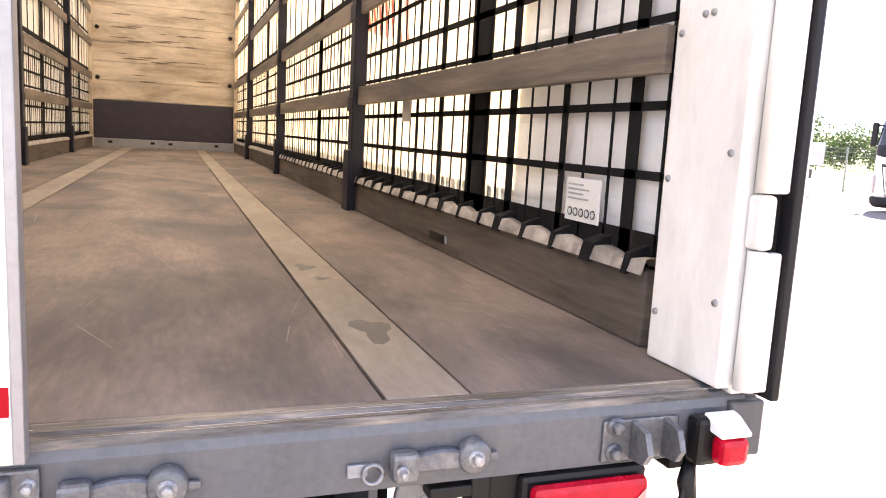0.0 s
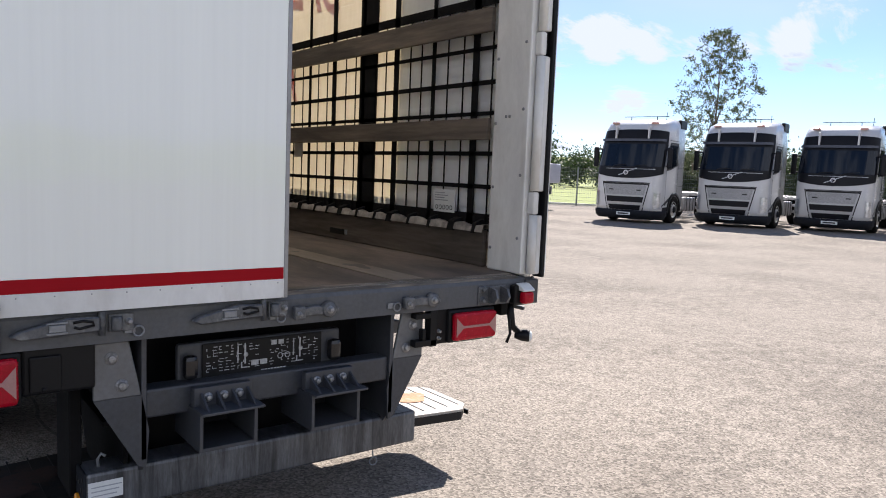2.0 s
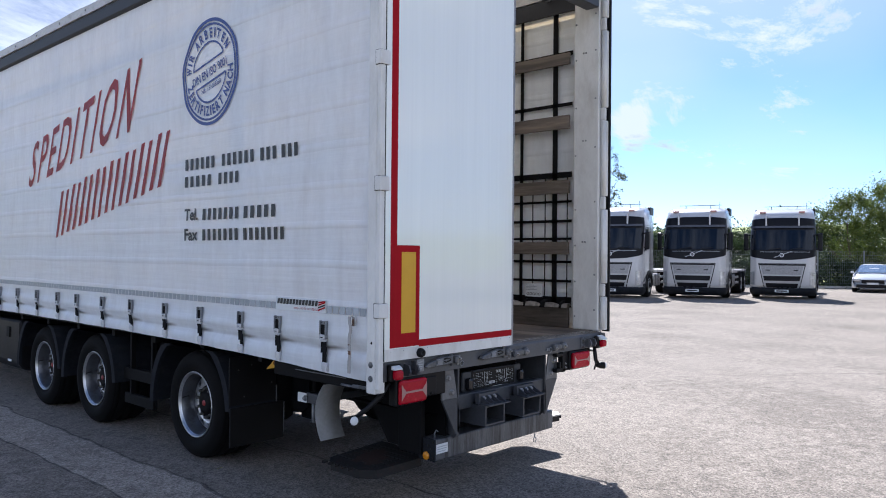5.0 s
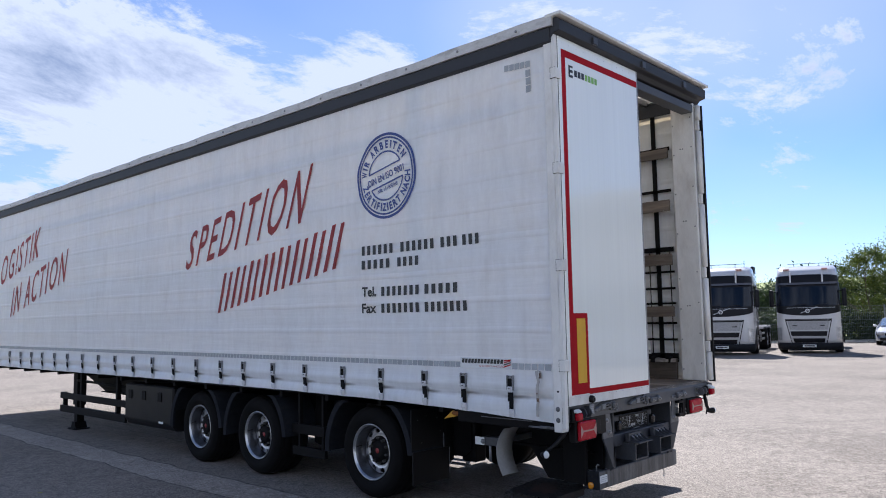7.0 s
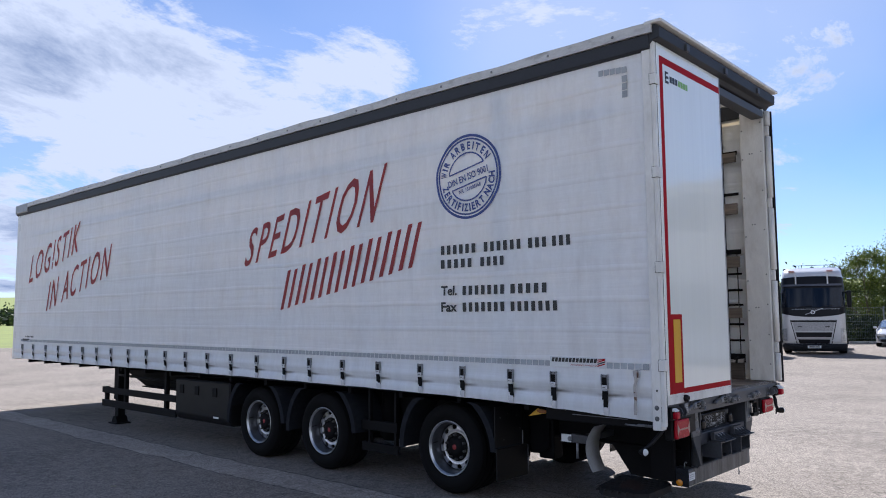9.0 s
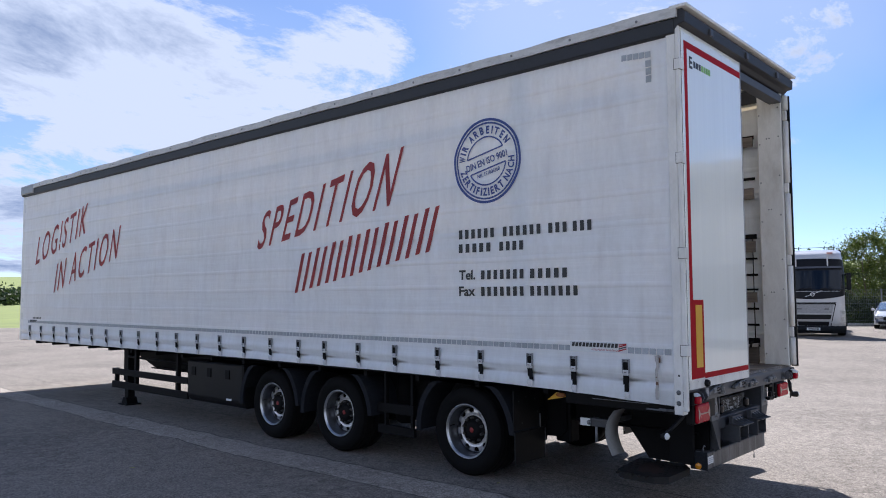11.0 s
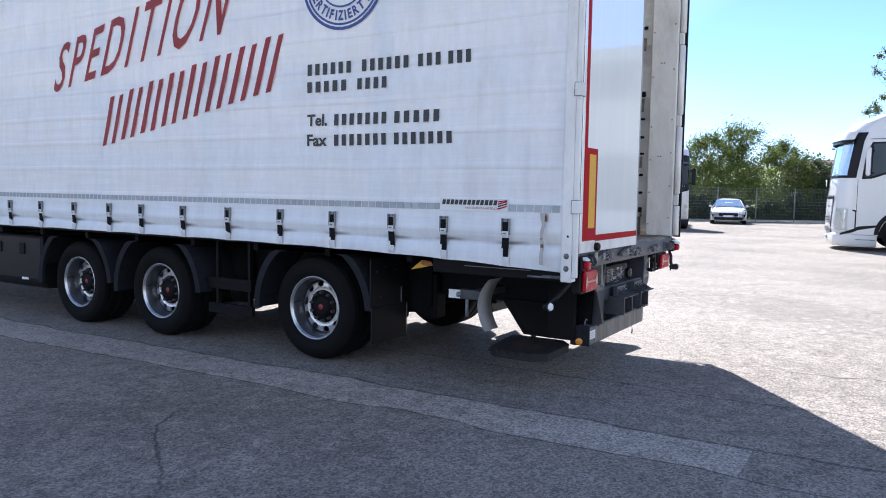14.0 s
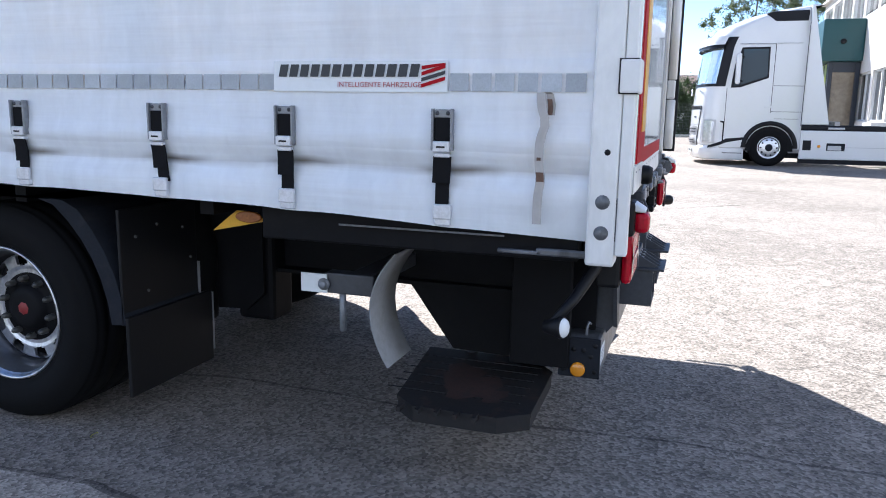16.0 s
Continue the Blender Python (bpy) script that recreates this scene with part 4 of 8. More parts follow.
def buckle(y, side):
    curtain = curtain_left if side < 0 else curtain_right
    xo = side * (curtain_x(y, 1.2) + 0.004)
    s = side
    dz = -0.017 + 0.012 * min(1.0, y / 2.5) - 0.008 * max(0.0, (y - 6.0) / 6.0)
    low = curtain_low(y)
    tilt = 0.0018 * math.sin(y * 37)

    def b(bm, x0, x1, *r, bev=0.002):
        box(bm, *sorted((xo + s * x0, xo + s * x1)), *r, bev)
    # pressed steel frame: two cheeks, a riveted head and the lever block
    bm = bmesh.new()
    for c in (-1, 1):
        b(bm, 0.0, 0.022, *sorted((y + c * 0.024, y + c * 0.030)), 1.150 + dz, 1.262 + dz)
    b(bm, 0.004, 0.012, y - 0.024, y + 0.024, 1.238 + dz, 1.260 + dz)
    frame_ob = part("buckle", bm, M_GALV, curtain, "pressed steel curtain buckle")
    bm = bmesh.new()
    b(bm, 0.004, 0.026, y - 0.024, y + 0.024, 1.146 + dz, 1.176 + dz, bev=0.004)
    b(bm, 0.002, 0.018, y - 0.022, y + 0.022, 1.132 + dz, 1.144 + dz, bev=0.003)
    lever = part("lever", bm, M_BUCKLE, frame_ob, "bright lever block")
    bm = bmesh.new()
    b(bm, 0.0262, 0.0275, y - 0.012, y + 0.012, 1.158 + dz, 1.163 + dz, bev=0)
    part("slot", bm, M_PLASTIC, lever)
    bm = bmesh.new()
    for c in (-1, 1):
        lathe(bm, (xo + s * 0.012, y + c * 0.015, 1.250 + dz), (s, 0, 0), [(0.006, 0), (0.005, 0.003), (0, 0.004)], 8)
    part("rivet_pair", bm, M_FRAME, frame_ob)
    bm = bmesh.new()
    b(bm, 0.001, 0.014, y - 0.0235, y + 0.0235, 1.176 + dz, 1.238 + dz, bev=0.004)
    part("wound_webbing", bm, M_WEB, frame_ob, "black webbing wound on the buckle")
    # strap: a broad loose tail over the narrower run to the hook
    for nm, w, off, zs, dy in (("strap_tail", 0.0255, 0.020, [1.135 + dz, 1.11 + dz, 1.08 + dz, 1.062 + dz], tilt), ("strap", 0.0195, 0.012, [1.10 + dz, 1.06, 1.03, low + 0.055], tilt * 2.5 + 0.003)):
        vs, fs = [], []
        for k, z in enumerate(zs):
            x = side * (max(curtain_x(y, max(z, 0.95)), curtain_x(y, 1.15) - 0.012) + off)
            yy = y - dy * k * 0.6
            vs += [(x, yy - w, z), (x, yy + w, z), (x - side * 0.004, yy + w, z), (x - side * 0.004, yy - w, z)]
        for i in range(len(zs) - 1):
            for k in range(4):
                a, c = i * 4 + k, i * 4 + (k + 1) % 4
                fs.append((a, c, c + 4, a + 4))
        fs += [(3, 2, 1, 0), tuple(range(4 * len(zs) - 4, 4 * len(zs)))]
        raw_part(nm, vs, fs, M_WEB, frame_ob)
    bm = bmesh.new()
    xh = side * (curtain_x(y, low + 0.02) + 0.006)
    box(bm, *sorted((xh, xh + side * 0.014)), y - 0.026, y + 0.026, low + 0.024, low + 0.066, 0.004)
    box(bm, *sorted((xh - side * 0.03, xh + side * 0.010)), y - 0.022, y + 0.022, low + 0.006, low + 0.026, 0.003)
    part("hook", bm, M_BUCKLE, frame_ob, "pale steel hem hook")


M_BUCKLE = surface("bright_zinc", (0.62, 0.63, 0.66), 0.4, metal=0.3, var=0.15, scale=30, fine=120, bump=0.05)
for yb in BUCKLES:
    buckle(yb, -1)
    if yb < 3:
        buckle(yb, 1)


# loose tension strap at the rear of the near curtain, looped at its top
def build_tension_strap():
    def band(name, material, label, pts, w):
        vs, fs = [], []
        for x, yy, z in pts:
            vs += [(x, yy - w, z), (x, yy + w, z), (x + 0.005, yy + w, z), (x + 0.005, yy - w, z)]
        for i in range(len(pts) - 1):
            for k in range(4):
                fs.append((i * 4 + k, i * 4 + (k + 1) % 4, i * 4 + (k + 1) % 4 + 4, i * 4 + k + 4))
        return raw_part(name, vs, fs, material, curtain_left, label, False)
    x0 = -(curtain_x(0.22, 1.155) + 0.024)
    def curve(z):
        return 0.200 - 0.013 * math.exp(-((z - 1.215) / 0.03) ** 2) - 0.006 * math.exp(-((z - 1.07) / 0.03) ** 2)

    def run(a, b, n, off=0.0):
        return [(x0 - off, curve(a + (b - a) * k / n), a + (b - a) * k / n) for k in range(n + 1)]
    band("tension_strap", M_STRAPGREY, "loose grey rubber tension strap", run(1.29, 0.955, 16), 0.0115)
    band("strap_fold", M_STRAPGREY, "", [(x0 + 0.004, 0.186, 1.292), (x0 + 0.014, 0.180, 1.287), (x0 + 0.018, 0.175, 1.262), (x0 + 0.018, 0.176, 1.235)], 0.009)
    band("strap_end", M_RUST, "brown stained strap end", [(x0 + 0.010, 0.180, 1.275), (x0 + 0.008, 0.177, 1.255), (x0 + 0.008, 0.178, 1.235)], 0.006)
    band("strap_clip", M_RUST, "rusty strap clip", run(1.090, 1.066, 3, 0.004), 0.0095)
    band("strap_clip", M_RUST, "rusty strap clip", run(1.128, 1.120, 2, 0.004), 0.005)



build_tension_strap()


# roof: white cant rails with bolts, dark gutter band, tarpaulin and bows
def build_roof():
    for s, nm in ((-1, "left"), (1, "right")):
        bm = bmesh.new()
        prism(bm, [(s * 1.30, 3.775), (s * 1.30, 3.888), (s * 1.20, 3.888), (s * 1.20, 3.745)], "y", 0.0, LENGTH, 0.006)
        part("gutter_band", bm, M_DARKBAND, trailer, "dark gutter band below the roof edge")
        # the white roof edge sags slightly along its length
        ys = [-0.03 + k * (LENGTH + 0.04) / 90 for k in range(91)]
        vs, fs = [], []
        for y in ys:
            w = 0.005 * math.sin(y * 3.1) + 0.004 * math.sin(y * 7.7)
            vs += [(s * 1.315, y, 3.890 + w * 0.5), (s * 1.312, y, 3.972 + w), (s * 1.26, y, 3.988 + w), (s * 1.20, y, 3.985), (s * 1.20, y, 3.90)]
        for i in range(90):
            for k in range(5):
                fs.append((i * 5 + k, i * 5 + (k + 1) % 5, (i + 1) * 5 + (k + 1) % 5, (i + 1) * 5 + k))
        fs += [(0, 1, 2, 3, 4), tuple(450 + k for k in (4, 3, 2, 1, 0))]
        edge = raw_part("roof_edge", vs, fs, M_ROOFEDGE, trailer, "scuffed white roof edge with bolts")
        if s < 0:
            bm = bmesh.new()
            lathe(bm, (0, 0, 0), (s, 0, 0), [(0.012, 0), (0.011, 0.008), (0, 0.009)], 8)
            bolt = part("bolt", bm, M_GALV, edge)
            for k in range(22):
                o = bolt if k == 0 else new("bolt", bolt.data)
                o.parent = edge
                o.matrix_basis = Matrix.Translation((s * 1.312, 0.3 + k * 0.62, 3.93))
    ny, nx = 44, 8
    vs, fs = [], []
    for i in range(ny + 1):
        y = 0.02 + i * (LENGTH - 0.04) / ny
        for j in range(nx + 1):
            x = -1.2 + 2.4 * j / nx
            vs.append((x, y, 3.98 + 0.012 * math.sin(math.pi * j / nx) - 0.008 * abs(math.sin(i * math.pi / 2))))
    for i in range(ny):
        for j in range(nx):
            a = i * (nx + 1) + j
            fs.append((a, a + 1, a + nx + 2, a + nx + 1))
    raw_part("roof_sheet", vs, fs, M_ROOF, trailer, "translucent white roof tarpaulin", True)
    for k in range(18):
        y = 0.5 + k * 0.74
        part("roof_bow", boxed(-1.2, 1.2, y, y + 0.045, 3.87, 3.93, bev=0.008), M_ALU, trailer)


build_roof()
# front corner cap
part("corner_cap", boxed(-1.318, -1.18, LENGTH - 0.62, LENGTH + 0.02, 3.80, 3.965, bev=0.015), M_ALU, trailer, "grey corner casting")


# ---- cargo floor ----
STAINS = ((0.585, 1.36, 0.040, 1.7), (0.605, 1.16, 0.028, 1.2), (0.612, 0.53, 0.050, 2.6))


def build_floor():
    xs = [(-1.24, -0.684), (-0.518, 0.518), (0.684, 1.24)]
    ys = [0.075, 3.1, 5.84, 8.6, 11.2, 13.42]
    for x0, x1 in xs:
        for y0, y1 in zip(ys, ys[1:]):
            part("floor_panel", boxed(x0 + 0.002, x1 - 0.002, y0 + 0.003, y1 - 0.003, FLOOR - 0.03, FLOOR, bev=0.002), M_FLOOR, trailer)
    for s in (-1, 1):
        x0, x1 = sorted((s * 0.523, s * 0.679))
        part("floor_strip", boxed(x0, x1, 0.075, 13.42, FLOOR - 0.03, FLOOR + 0.002, bev=0.002), M_STRIP, trailer, "worn pale steel strip let into the floor")
    for (x, y, r, q) in STAINS:
        vs = [(x, y, FLOOR + 0.0035)]
        for k in range(18):
            a = 2 * math.pi * k / 18
            rr = r * (0.8 + 0.25 * math.sin(3 * a + y) + 0.12 * math.sin(5 * a))
            vs.append((x + rr * math.cos(a), y + q * rr * math.sin(a), FLOOR + 0.0028))
        raw_part("oil_stain", vs, [(0, 1 + k, 1 + (k + 1) % 18) for k in range(18)], M_OIL, trailer, "dark oily floor stain")
    rng = random.Random(9)
    for k in range(26):
        x, y = rng.uniform(-0.45, 1.1), rng.uniform(0.2, 3.2)
        if 0.5 < x < 0.78:
            x -= 0.35
        ln, a = rng.uniform(0.05, 0.3), rng.uniform(-0.5, 0.3)
        w = rng.uniform(0.0012, 0.003)
        dx, dy = ln * math.sin(a), ln * math.cos(a)
        raw_part("floor_scratch", [(x, y, FLOOR + 0.0015), (x + w, y, FLOOR + 0.0015), (x + dx + w, y + dy, FLOOR + 0.0015), (x + dx, y + dy, FLOOR + 0.0015)], [(0, 1, 2, 3)], M_STRIP, trailer)
    part("underfloor", boxed(-1.24, 1.24, 0.1, 13.45, FLOOR - 0.06, FLOOR - 0.032), M_BLACK, trailer)
    # rear sill with rolled steel lip
    bm = bmesh.new()
    prism(bm, [(0.0, 0.925), (0.0, 1.020), (0.006, 1.036), (0.016, 1.044), (0.030, 1.045), (0.037, 1.038), (0.046, 1.047), (0.073, 1.050), (0.073, 0.925)], "x", -1.24, 1.24)
    sill = part("rear_sill", bm, M_SILLGREY, trailer, "dark grey steel rear sill, scuffed along its top")
    bm = bmesh.new()
    prism(bm, [(0.004, 1.0365), (0.016, 1.0465), (0.030, 1.0475), (0.037, 1.0405), (0.046, 1.0495), (0.072, 1.0525), (0.072, 1.048), (0.046, 1.045), (0.030, 1.042), (0.016, 1.041)], "x", -1.16, 1.16)
    part("sill_wear", bm, M_SILL, sill, "brown scuffed wear strip")
    rng = random.Random(21)
    for k in range(60):
        x = rng.uniform(-1.1, 1.05)
        ln, w = rng.uniform(0.04, 0.35), rng.uniform(0.0008, 0.0022)
        y = rng.choice((rng.uniform(0.018, 0.029), rng.uniform(0.048, 0.070)))
        z = 1.0480 if y < 0.035 else 1.0503 + (y - 0.046) * 0.115
        sk = rng.uniform(-0.002, 0.002)
        raw_part("sill_scratch", [(x, y, z), (x + ln, y + sk, z), (x + ln, y + sk + w, z), (x, y + w, z)], [(0, 1, 2, 3)], M_STRIP if k % 3 else M_WHITE, sill)


build_floor()


# ---- inside of the sides ----
SLATS = [(1.67, 1.775), (2.19, 2.305), (2.75, 2.865), (3.30, 3.40)]
POSTS = [3.32, 6.83, 10.3]


def build_side(s):
    def bx(xa, xb, *r, bev=0.004):
        lo, hi = sorted((s * xa, s * xb))
        return boxed(lo, hi, *r, bev=bev)
    ends = [0.28] + POSTS + [13.36]
    for a, b in zip(ends, ends[1:]):
        for z0, z1 in SLATS:
            dz = random.uniform(-0.01, 0.01)
            part("side_board", bx(1.185, 1.21, a + 0.02, b - 0.02, z0 + dz, z1 + dz), M_SLAT, trailer)
        part("kick_board", bx(1.19, 1.222, a + 0.02, b - 0.02, FLOOR, 1.235, bev=0.008), M_KICK, trailer, "grey-brown lower side board")
    for y in POSTS:
        bm = bx(1.155, 1.235, y - 0.055, y + 0.055, FLOOR - 0.05, 3.8, bev=0.008)
        lo, hi = sorted((s * 1.135, s * 1.16))
        box(bm, lo, hi, y - 0.075, y + 0.075, FLOOR - 0.05, FLOOR + 0.36, 0.008)
        for z0, z1 in SLATS:
            lo, hi = sorted((s * 1.150, s * 1.165))
            box(bm, lo, hi, y - 0.07, y + 0.07, z0 - 0.03, z1 - 0.05, 0.004)
        part("side_post", bm, M_POST, trailer, "dark blue-black sliding side post")
    # black webbing grid sewn to the inside of the curtain
    vs, fs = [], []

    def strap(y0, y1, z0, z1):
        n = len(vs)
        x = s * 1.243
        x2 = s * 1.239
        for xx in (x, x2):
            vs.extend([(xx, y0, z0), (xx, y1, z0), (xx, y1, z1), (xx, y0, z1)])
        fs.extend([(n, n + 1, n + 2, n + 3), (n + 4, n + 7, n + 6, n + 5), (n, n + 4, n + 5, n + 1), (n + 3, n + 2, n + 6, n + 7), (n, n + 3, n + 7, n + 4), (n + 1, n + 5, n + 6, n + 2)])
    y = 0.34
    k = 0
    while y < 13.3:
        wide = k % 6
        if wide == 1:
            strap(y, y + 0.05, 1.24, 3.78)
        elif wide == 4:
            strap(y, y + 0.032, 1.24, 3.78)
        else:
            strap(y, y + 0.009, 1.24, 2.36)
        y += 0.108 + 0.03 * ((k * 7) % 5) / 5
        k += 1
    for z, h in ((1.225, 0.085), (1.435, 0.022), (1.60, 0.022), (1.80, 0.02), (1.95, 0.024), (2.12, 0.02), (2.335, 0.05), (2.95, 0.03), (3.38, 0.04)):
        strap(0.3, 13.35, z, z + h)
    for y0, y1 in ((1.40, 1.60), (4.76, 4.90), (8.45, 8.62), (11.9, 12.05)):
        strap(y0, y1, 1.24, 3.78)
    raw_part("webbing_grid", vs, fs, M_WEB, trailer, "black webbing grid on the inside of the curtain")
    # folded hem of the sheet lying over the lower board, tied down
    vs, fs = [], []
    n = 260
    for i in range(n):
        y = 0.3 + i * 13.0 / n
        puff = abs(math.sin(y * math.pi / 0.2))
        for xx, zz in ((1.25, 1.22), (1.222, 1.243 + 0.020 * puff), (1.19, 1.245 + 0.014 * puff), (1.178, 1.222)):
            vs.append((s * xx, y, zz))
    for i in range(n - 1):
        for k in range(3):
            fs.append((i * 4 + k, (i + 1) * 4 + k, (i + 1) * 4 + k + 1, i * 4 + k + 1))
    raw_part("folded_hem", vs, fs, M_CURTAIN_GREY, trailer, "crumpled pale hem folded over the lower board", True)
    k = 0
    y = 0.36
    while y < 7.0:
        w = 0.05 if k % 3 == 1 else 0.022
        bm = bmesh.new()
        prism(bm, [(s * 1.252, 1.222), (s * 1.252, 1.285), (s * 1.222, 1.278), (s * 1.186, 1.264), (s * 1.174, 1.215), (s * 1.180, 1.215), (s * 1.196, 1.22)], "y", y, y + w)
        part("hem_tie", bm, M_WEB, trailer)
        y += 0.17 + 0.05 * ((k * 3) % 4) / 4
        k += 1


build_side(1)
build_side(-1)
# care label and torn patch on the sunlit curtain's inside
lab = part("inner_label", boxed(1.2335, 1.237, 0.595, 0.775, 1.30, 1.42), M_LABEL, trailer, "white care label with black pictograms")
for k in range(5):
    bm = bmesh.new()
    lathe(bm, (1.2325, 0.622 + k * 0.031, 1.325), (-1, 0, 0), [(0.0125, 0), (0.0125, 0.001), (0.009, 0.001)], 12)
    part("pictogram", bm, M_PRINT_BLACK, lab)
for k in range(4):
    part("print_bar", boxed(1.2322, 1.2332, 0.68 if k % 2 else 0.65, 0.765, 1.36 + k * 0.013, 1.365 + k * 0.013), M_PRINT_GREY, lab)
part("torn_patch", boxed(1.225, 1.2285, 2.33, 2.46, 1.58, 1.74), M_STRAPGREY, trailer, "grey fabric patch on the curtain")
# lashing slots in the lower board
for y in (1.75, 5.2):
    part("lashing_slot", boxed(1.186, 1.1895, y - 0.09, y + 0.09, 1.09, 1.125), M_PLASTIC, trailer)
    part("lashing_ring", boxed(1.180, 1.1855, y - 0.14, y - 0.11, 1.095, 1.125, bev=0.004), M_GALV, trailer)


# ---- front wall ----
def build_front():
    part("front_wall", boxed(-1.265, 1.265, 13.5, LENGTH, 0.95, 3.95), M_WHITE, trailer, "white front wall")
    z = 1.873
    while z < 3.9:
        h = 0.33
        part("wall_board", boxed(-1.19, 1.19, 13.465, 13.5, z + 0.003, min(z + h - 0.003, 3.93), bev=0.004), M_WALL, trailer)
        z += h
    part("dark_panel", boxed(-1.19, 1.19, 13.455, 13.5, 1.20, 1.868, bev=0.006), M_DARKPANEL, trailer, "dark lower bulkhead panel")
    part("kick_strip", boxed(-1.19, 1.19, 13.44, 13.5, FLOOR, 1.196, bev=0.006), M_ALU, trailer, "grey scuffed kick strip")
    for s in (-1, 1):
        lo, hi = sorted((s * 1.185, s * 1.25))
        part("corner_post", boxed(lo, hi, 13.34, 13.5, FLOOR - 0.1, 3.9, bev=0.01), M_WALL, trailer, "pale front corner post")
        for zz in (2.25, 3.1):
            bm = bmesh.new()
            lathe(bm, (s * 1.11, 13.46, zz), (0, -1, 0), [(0.035, 0), (0.035, 0.02), (0.02, 0.022), (0, 0.02)], 12)
            part("lashing_point", bm, M_PLASTIC, trailer)
    for x in (-0.95, -0.25, 0.05, 0.85):
        part("wall_slot", boxed(x, x + 0.07, 13.434, 13.441, 1.12, 1.16), M_PLASTIC, trailer)
    # dark gouges and stains scraped along the boards
    rng = random.Random(4)
    for k in range(26):
        x, z = rng.uniform(-0.95, 0.6), rng.choice((2.25, 2.3, 2.58, 2.64, 2.92, 3.1, 3.35, 3.5)) + rng.uniform(-0.05, 0.05)
        w, h = rng.uniform(0.08, 0.5), rng.uniform(0.006, 0.016)
        pts = [(x, z), (x + w * 0.4, z - h * 0.6), (x + w, z), (x + w * 0.9, z + h), (x + w * 0.5, z + h * 1.4), (x + w * 0.1, z + h)]
        raw_part("scrape", [(a, 13.4635, b) for a, b in pts], [(0, 1, 2, 3, 4, 5)], M_SCRAPE, trailer)


M_SCRAPE = surface("dark_wood_scrape", (0.15, 0.115, 0.085), 0.7, var=0.4, scale=9, fine=60, bump=0.2)
build_front()


# ---- rear frame and doors ----
def build_rear():
    for s in (-1, 1):
        lo, hi = sorted((s * 1.20, s * (1.282 if s < 0 else 1.235)))
        post = part("rear_post", boxed(lo, hi, 0.0, 0.075, 0.85 if s < 0 else 1.04, 3.80, bev=0.008), M_WHITE, trailer, "white steel rear corner post")
        lo, hi = sorted((s * 1.165, s * 1.205))
        part("post_panel", boxed(lo, hi, 0.0, 0.235, FLOOR + 0.002, 3.80, bev=0.006), M_WHITE, trailer, "scratched white inner post panel")
        rv = bmesh.new()
        lathe(rv, (0, 0, 0), (-s, 0, 0), [(0.008, 0), (0.007, 0.004), (0, 0.005)], 8)
        first = part("rivet", rv, M_GALV, post)
        first.matrix_basis = Matrix.Translation((s * 1.165, 0.215, 1.16))

        def rivet(y, z):
            o = new("rivet", first.data)
            o.parent = post
            o.matrix_basis = Matrix.Translation((s * 1.165, y, z))
        for z in (1.16, 1.45, 1.75, 2.05, 2.5, 2.9, 3.3, 3.6):
            if z > 1.2:
                rivet(0.215, z)
            rivet(0.03, z + 0.06)
        for z in (1.78, 2.62, 3.35):
            for y in (0.12, 0.145):
                rivet(y, z)
        for z in (0.938, 1.018):
            bm = bmesh.new()
            lathe(bm, (s * 1.282, 0.036, z), (s, 0, 0), [(0.019, 0), (0.017, 0.003), (0, 0.004)], 14)
            part("post_bolt", bm, M_KEEPER, post)
        bm = bmesh.new()
        lathe(bm, (s * 1.282, 0.03, 1.145), (s, 0, 0), [(0.008, 0), (0.007, 0.002), (0, 0.002)], 10)
        part("post_hole", bm, M_PLASTIC, post)
        # four door hinges
        for z in (1.333, 2.07, 2.80, 3.53) if s < 0 else ():
            bm = boxed(-1.290, -1.215, -0.042, 0.010, z - 0.042, z + 0.042, bev=0.006)
            hinge = part("door_hinge", bm, M_WHITE, trailer, "white painted door hinge")
            part("hinge_gap", boxed(-1.2875, -1.225, -0.036, 0.0125, z - 0.0434, z + 0.0434, bev=0.002), M_PLASTIC, hinge)
        # sealing strip along the hinge line
        if s < 0:
            part("hinge_seal", boxed(-1.243, -1.239, -0.03, -0.002, 1.04, 3.83), M_PLASTIC, trailer)
            part("post_flange", boxed(-1.282, -1.2435, -0.031, -0.001, 0.88, 3.83, bev=0.005), M_WHITE, trailer, "white post flange")
        # dark corner foot
        lo, hi = sorted((s * 1.195, s * 1.278))
        part("corner_foot", boxed(lo, hi, -0.012, 0.03, 0.915, 1.03, bev=0.006), M_FRAME, trailer)
    # header beam
    bm = bmesh.new()
    prism(bm, [(-0.09, 3.93), (-0.085, 3.845), (-0.03, 3.834), (0.0, 3.80), (0.12, 3.765), (0.12, 3.95), (-0.06, 3.955)], "x", -1.29, 1.29, 0.005)
    head = part("rear_header", bm, M_DARKBAND, trailer, "dark rear header beam")
    part("header_lip", boxed(-1.315, 1.315, -0.115, 0.03, 3.957, 3.985, bev=0.008), M_WHITE, trailer, "white roof lip over the rear")
    part("header_rail", boxed(-1.13, 1.13, -0.02, 0.10, 3.69, 3.765, bev=0.006), M_FRAME, trailer, "grey ribbed header rail")
    for x in (-0.8, 0.0, 0.8):
        part("header_bracket", boxed(x - 0.03, x + 0.03, -0.105, -0.085, 3.85, 3.91, bev=0.005), M_FRAME, head)


build_rear()


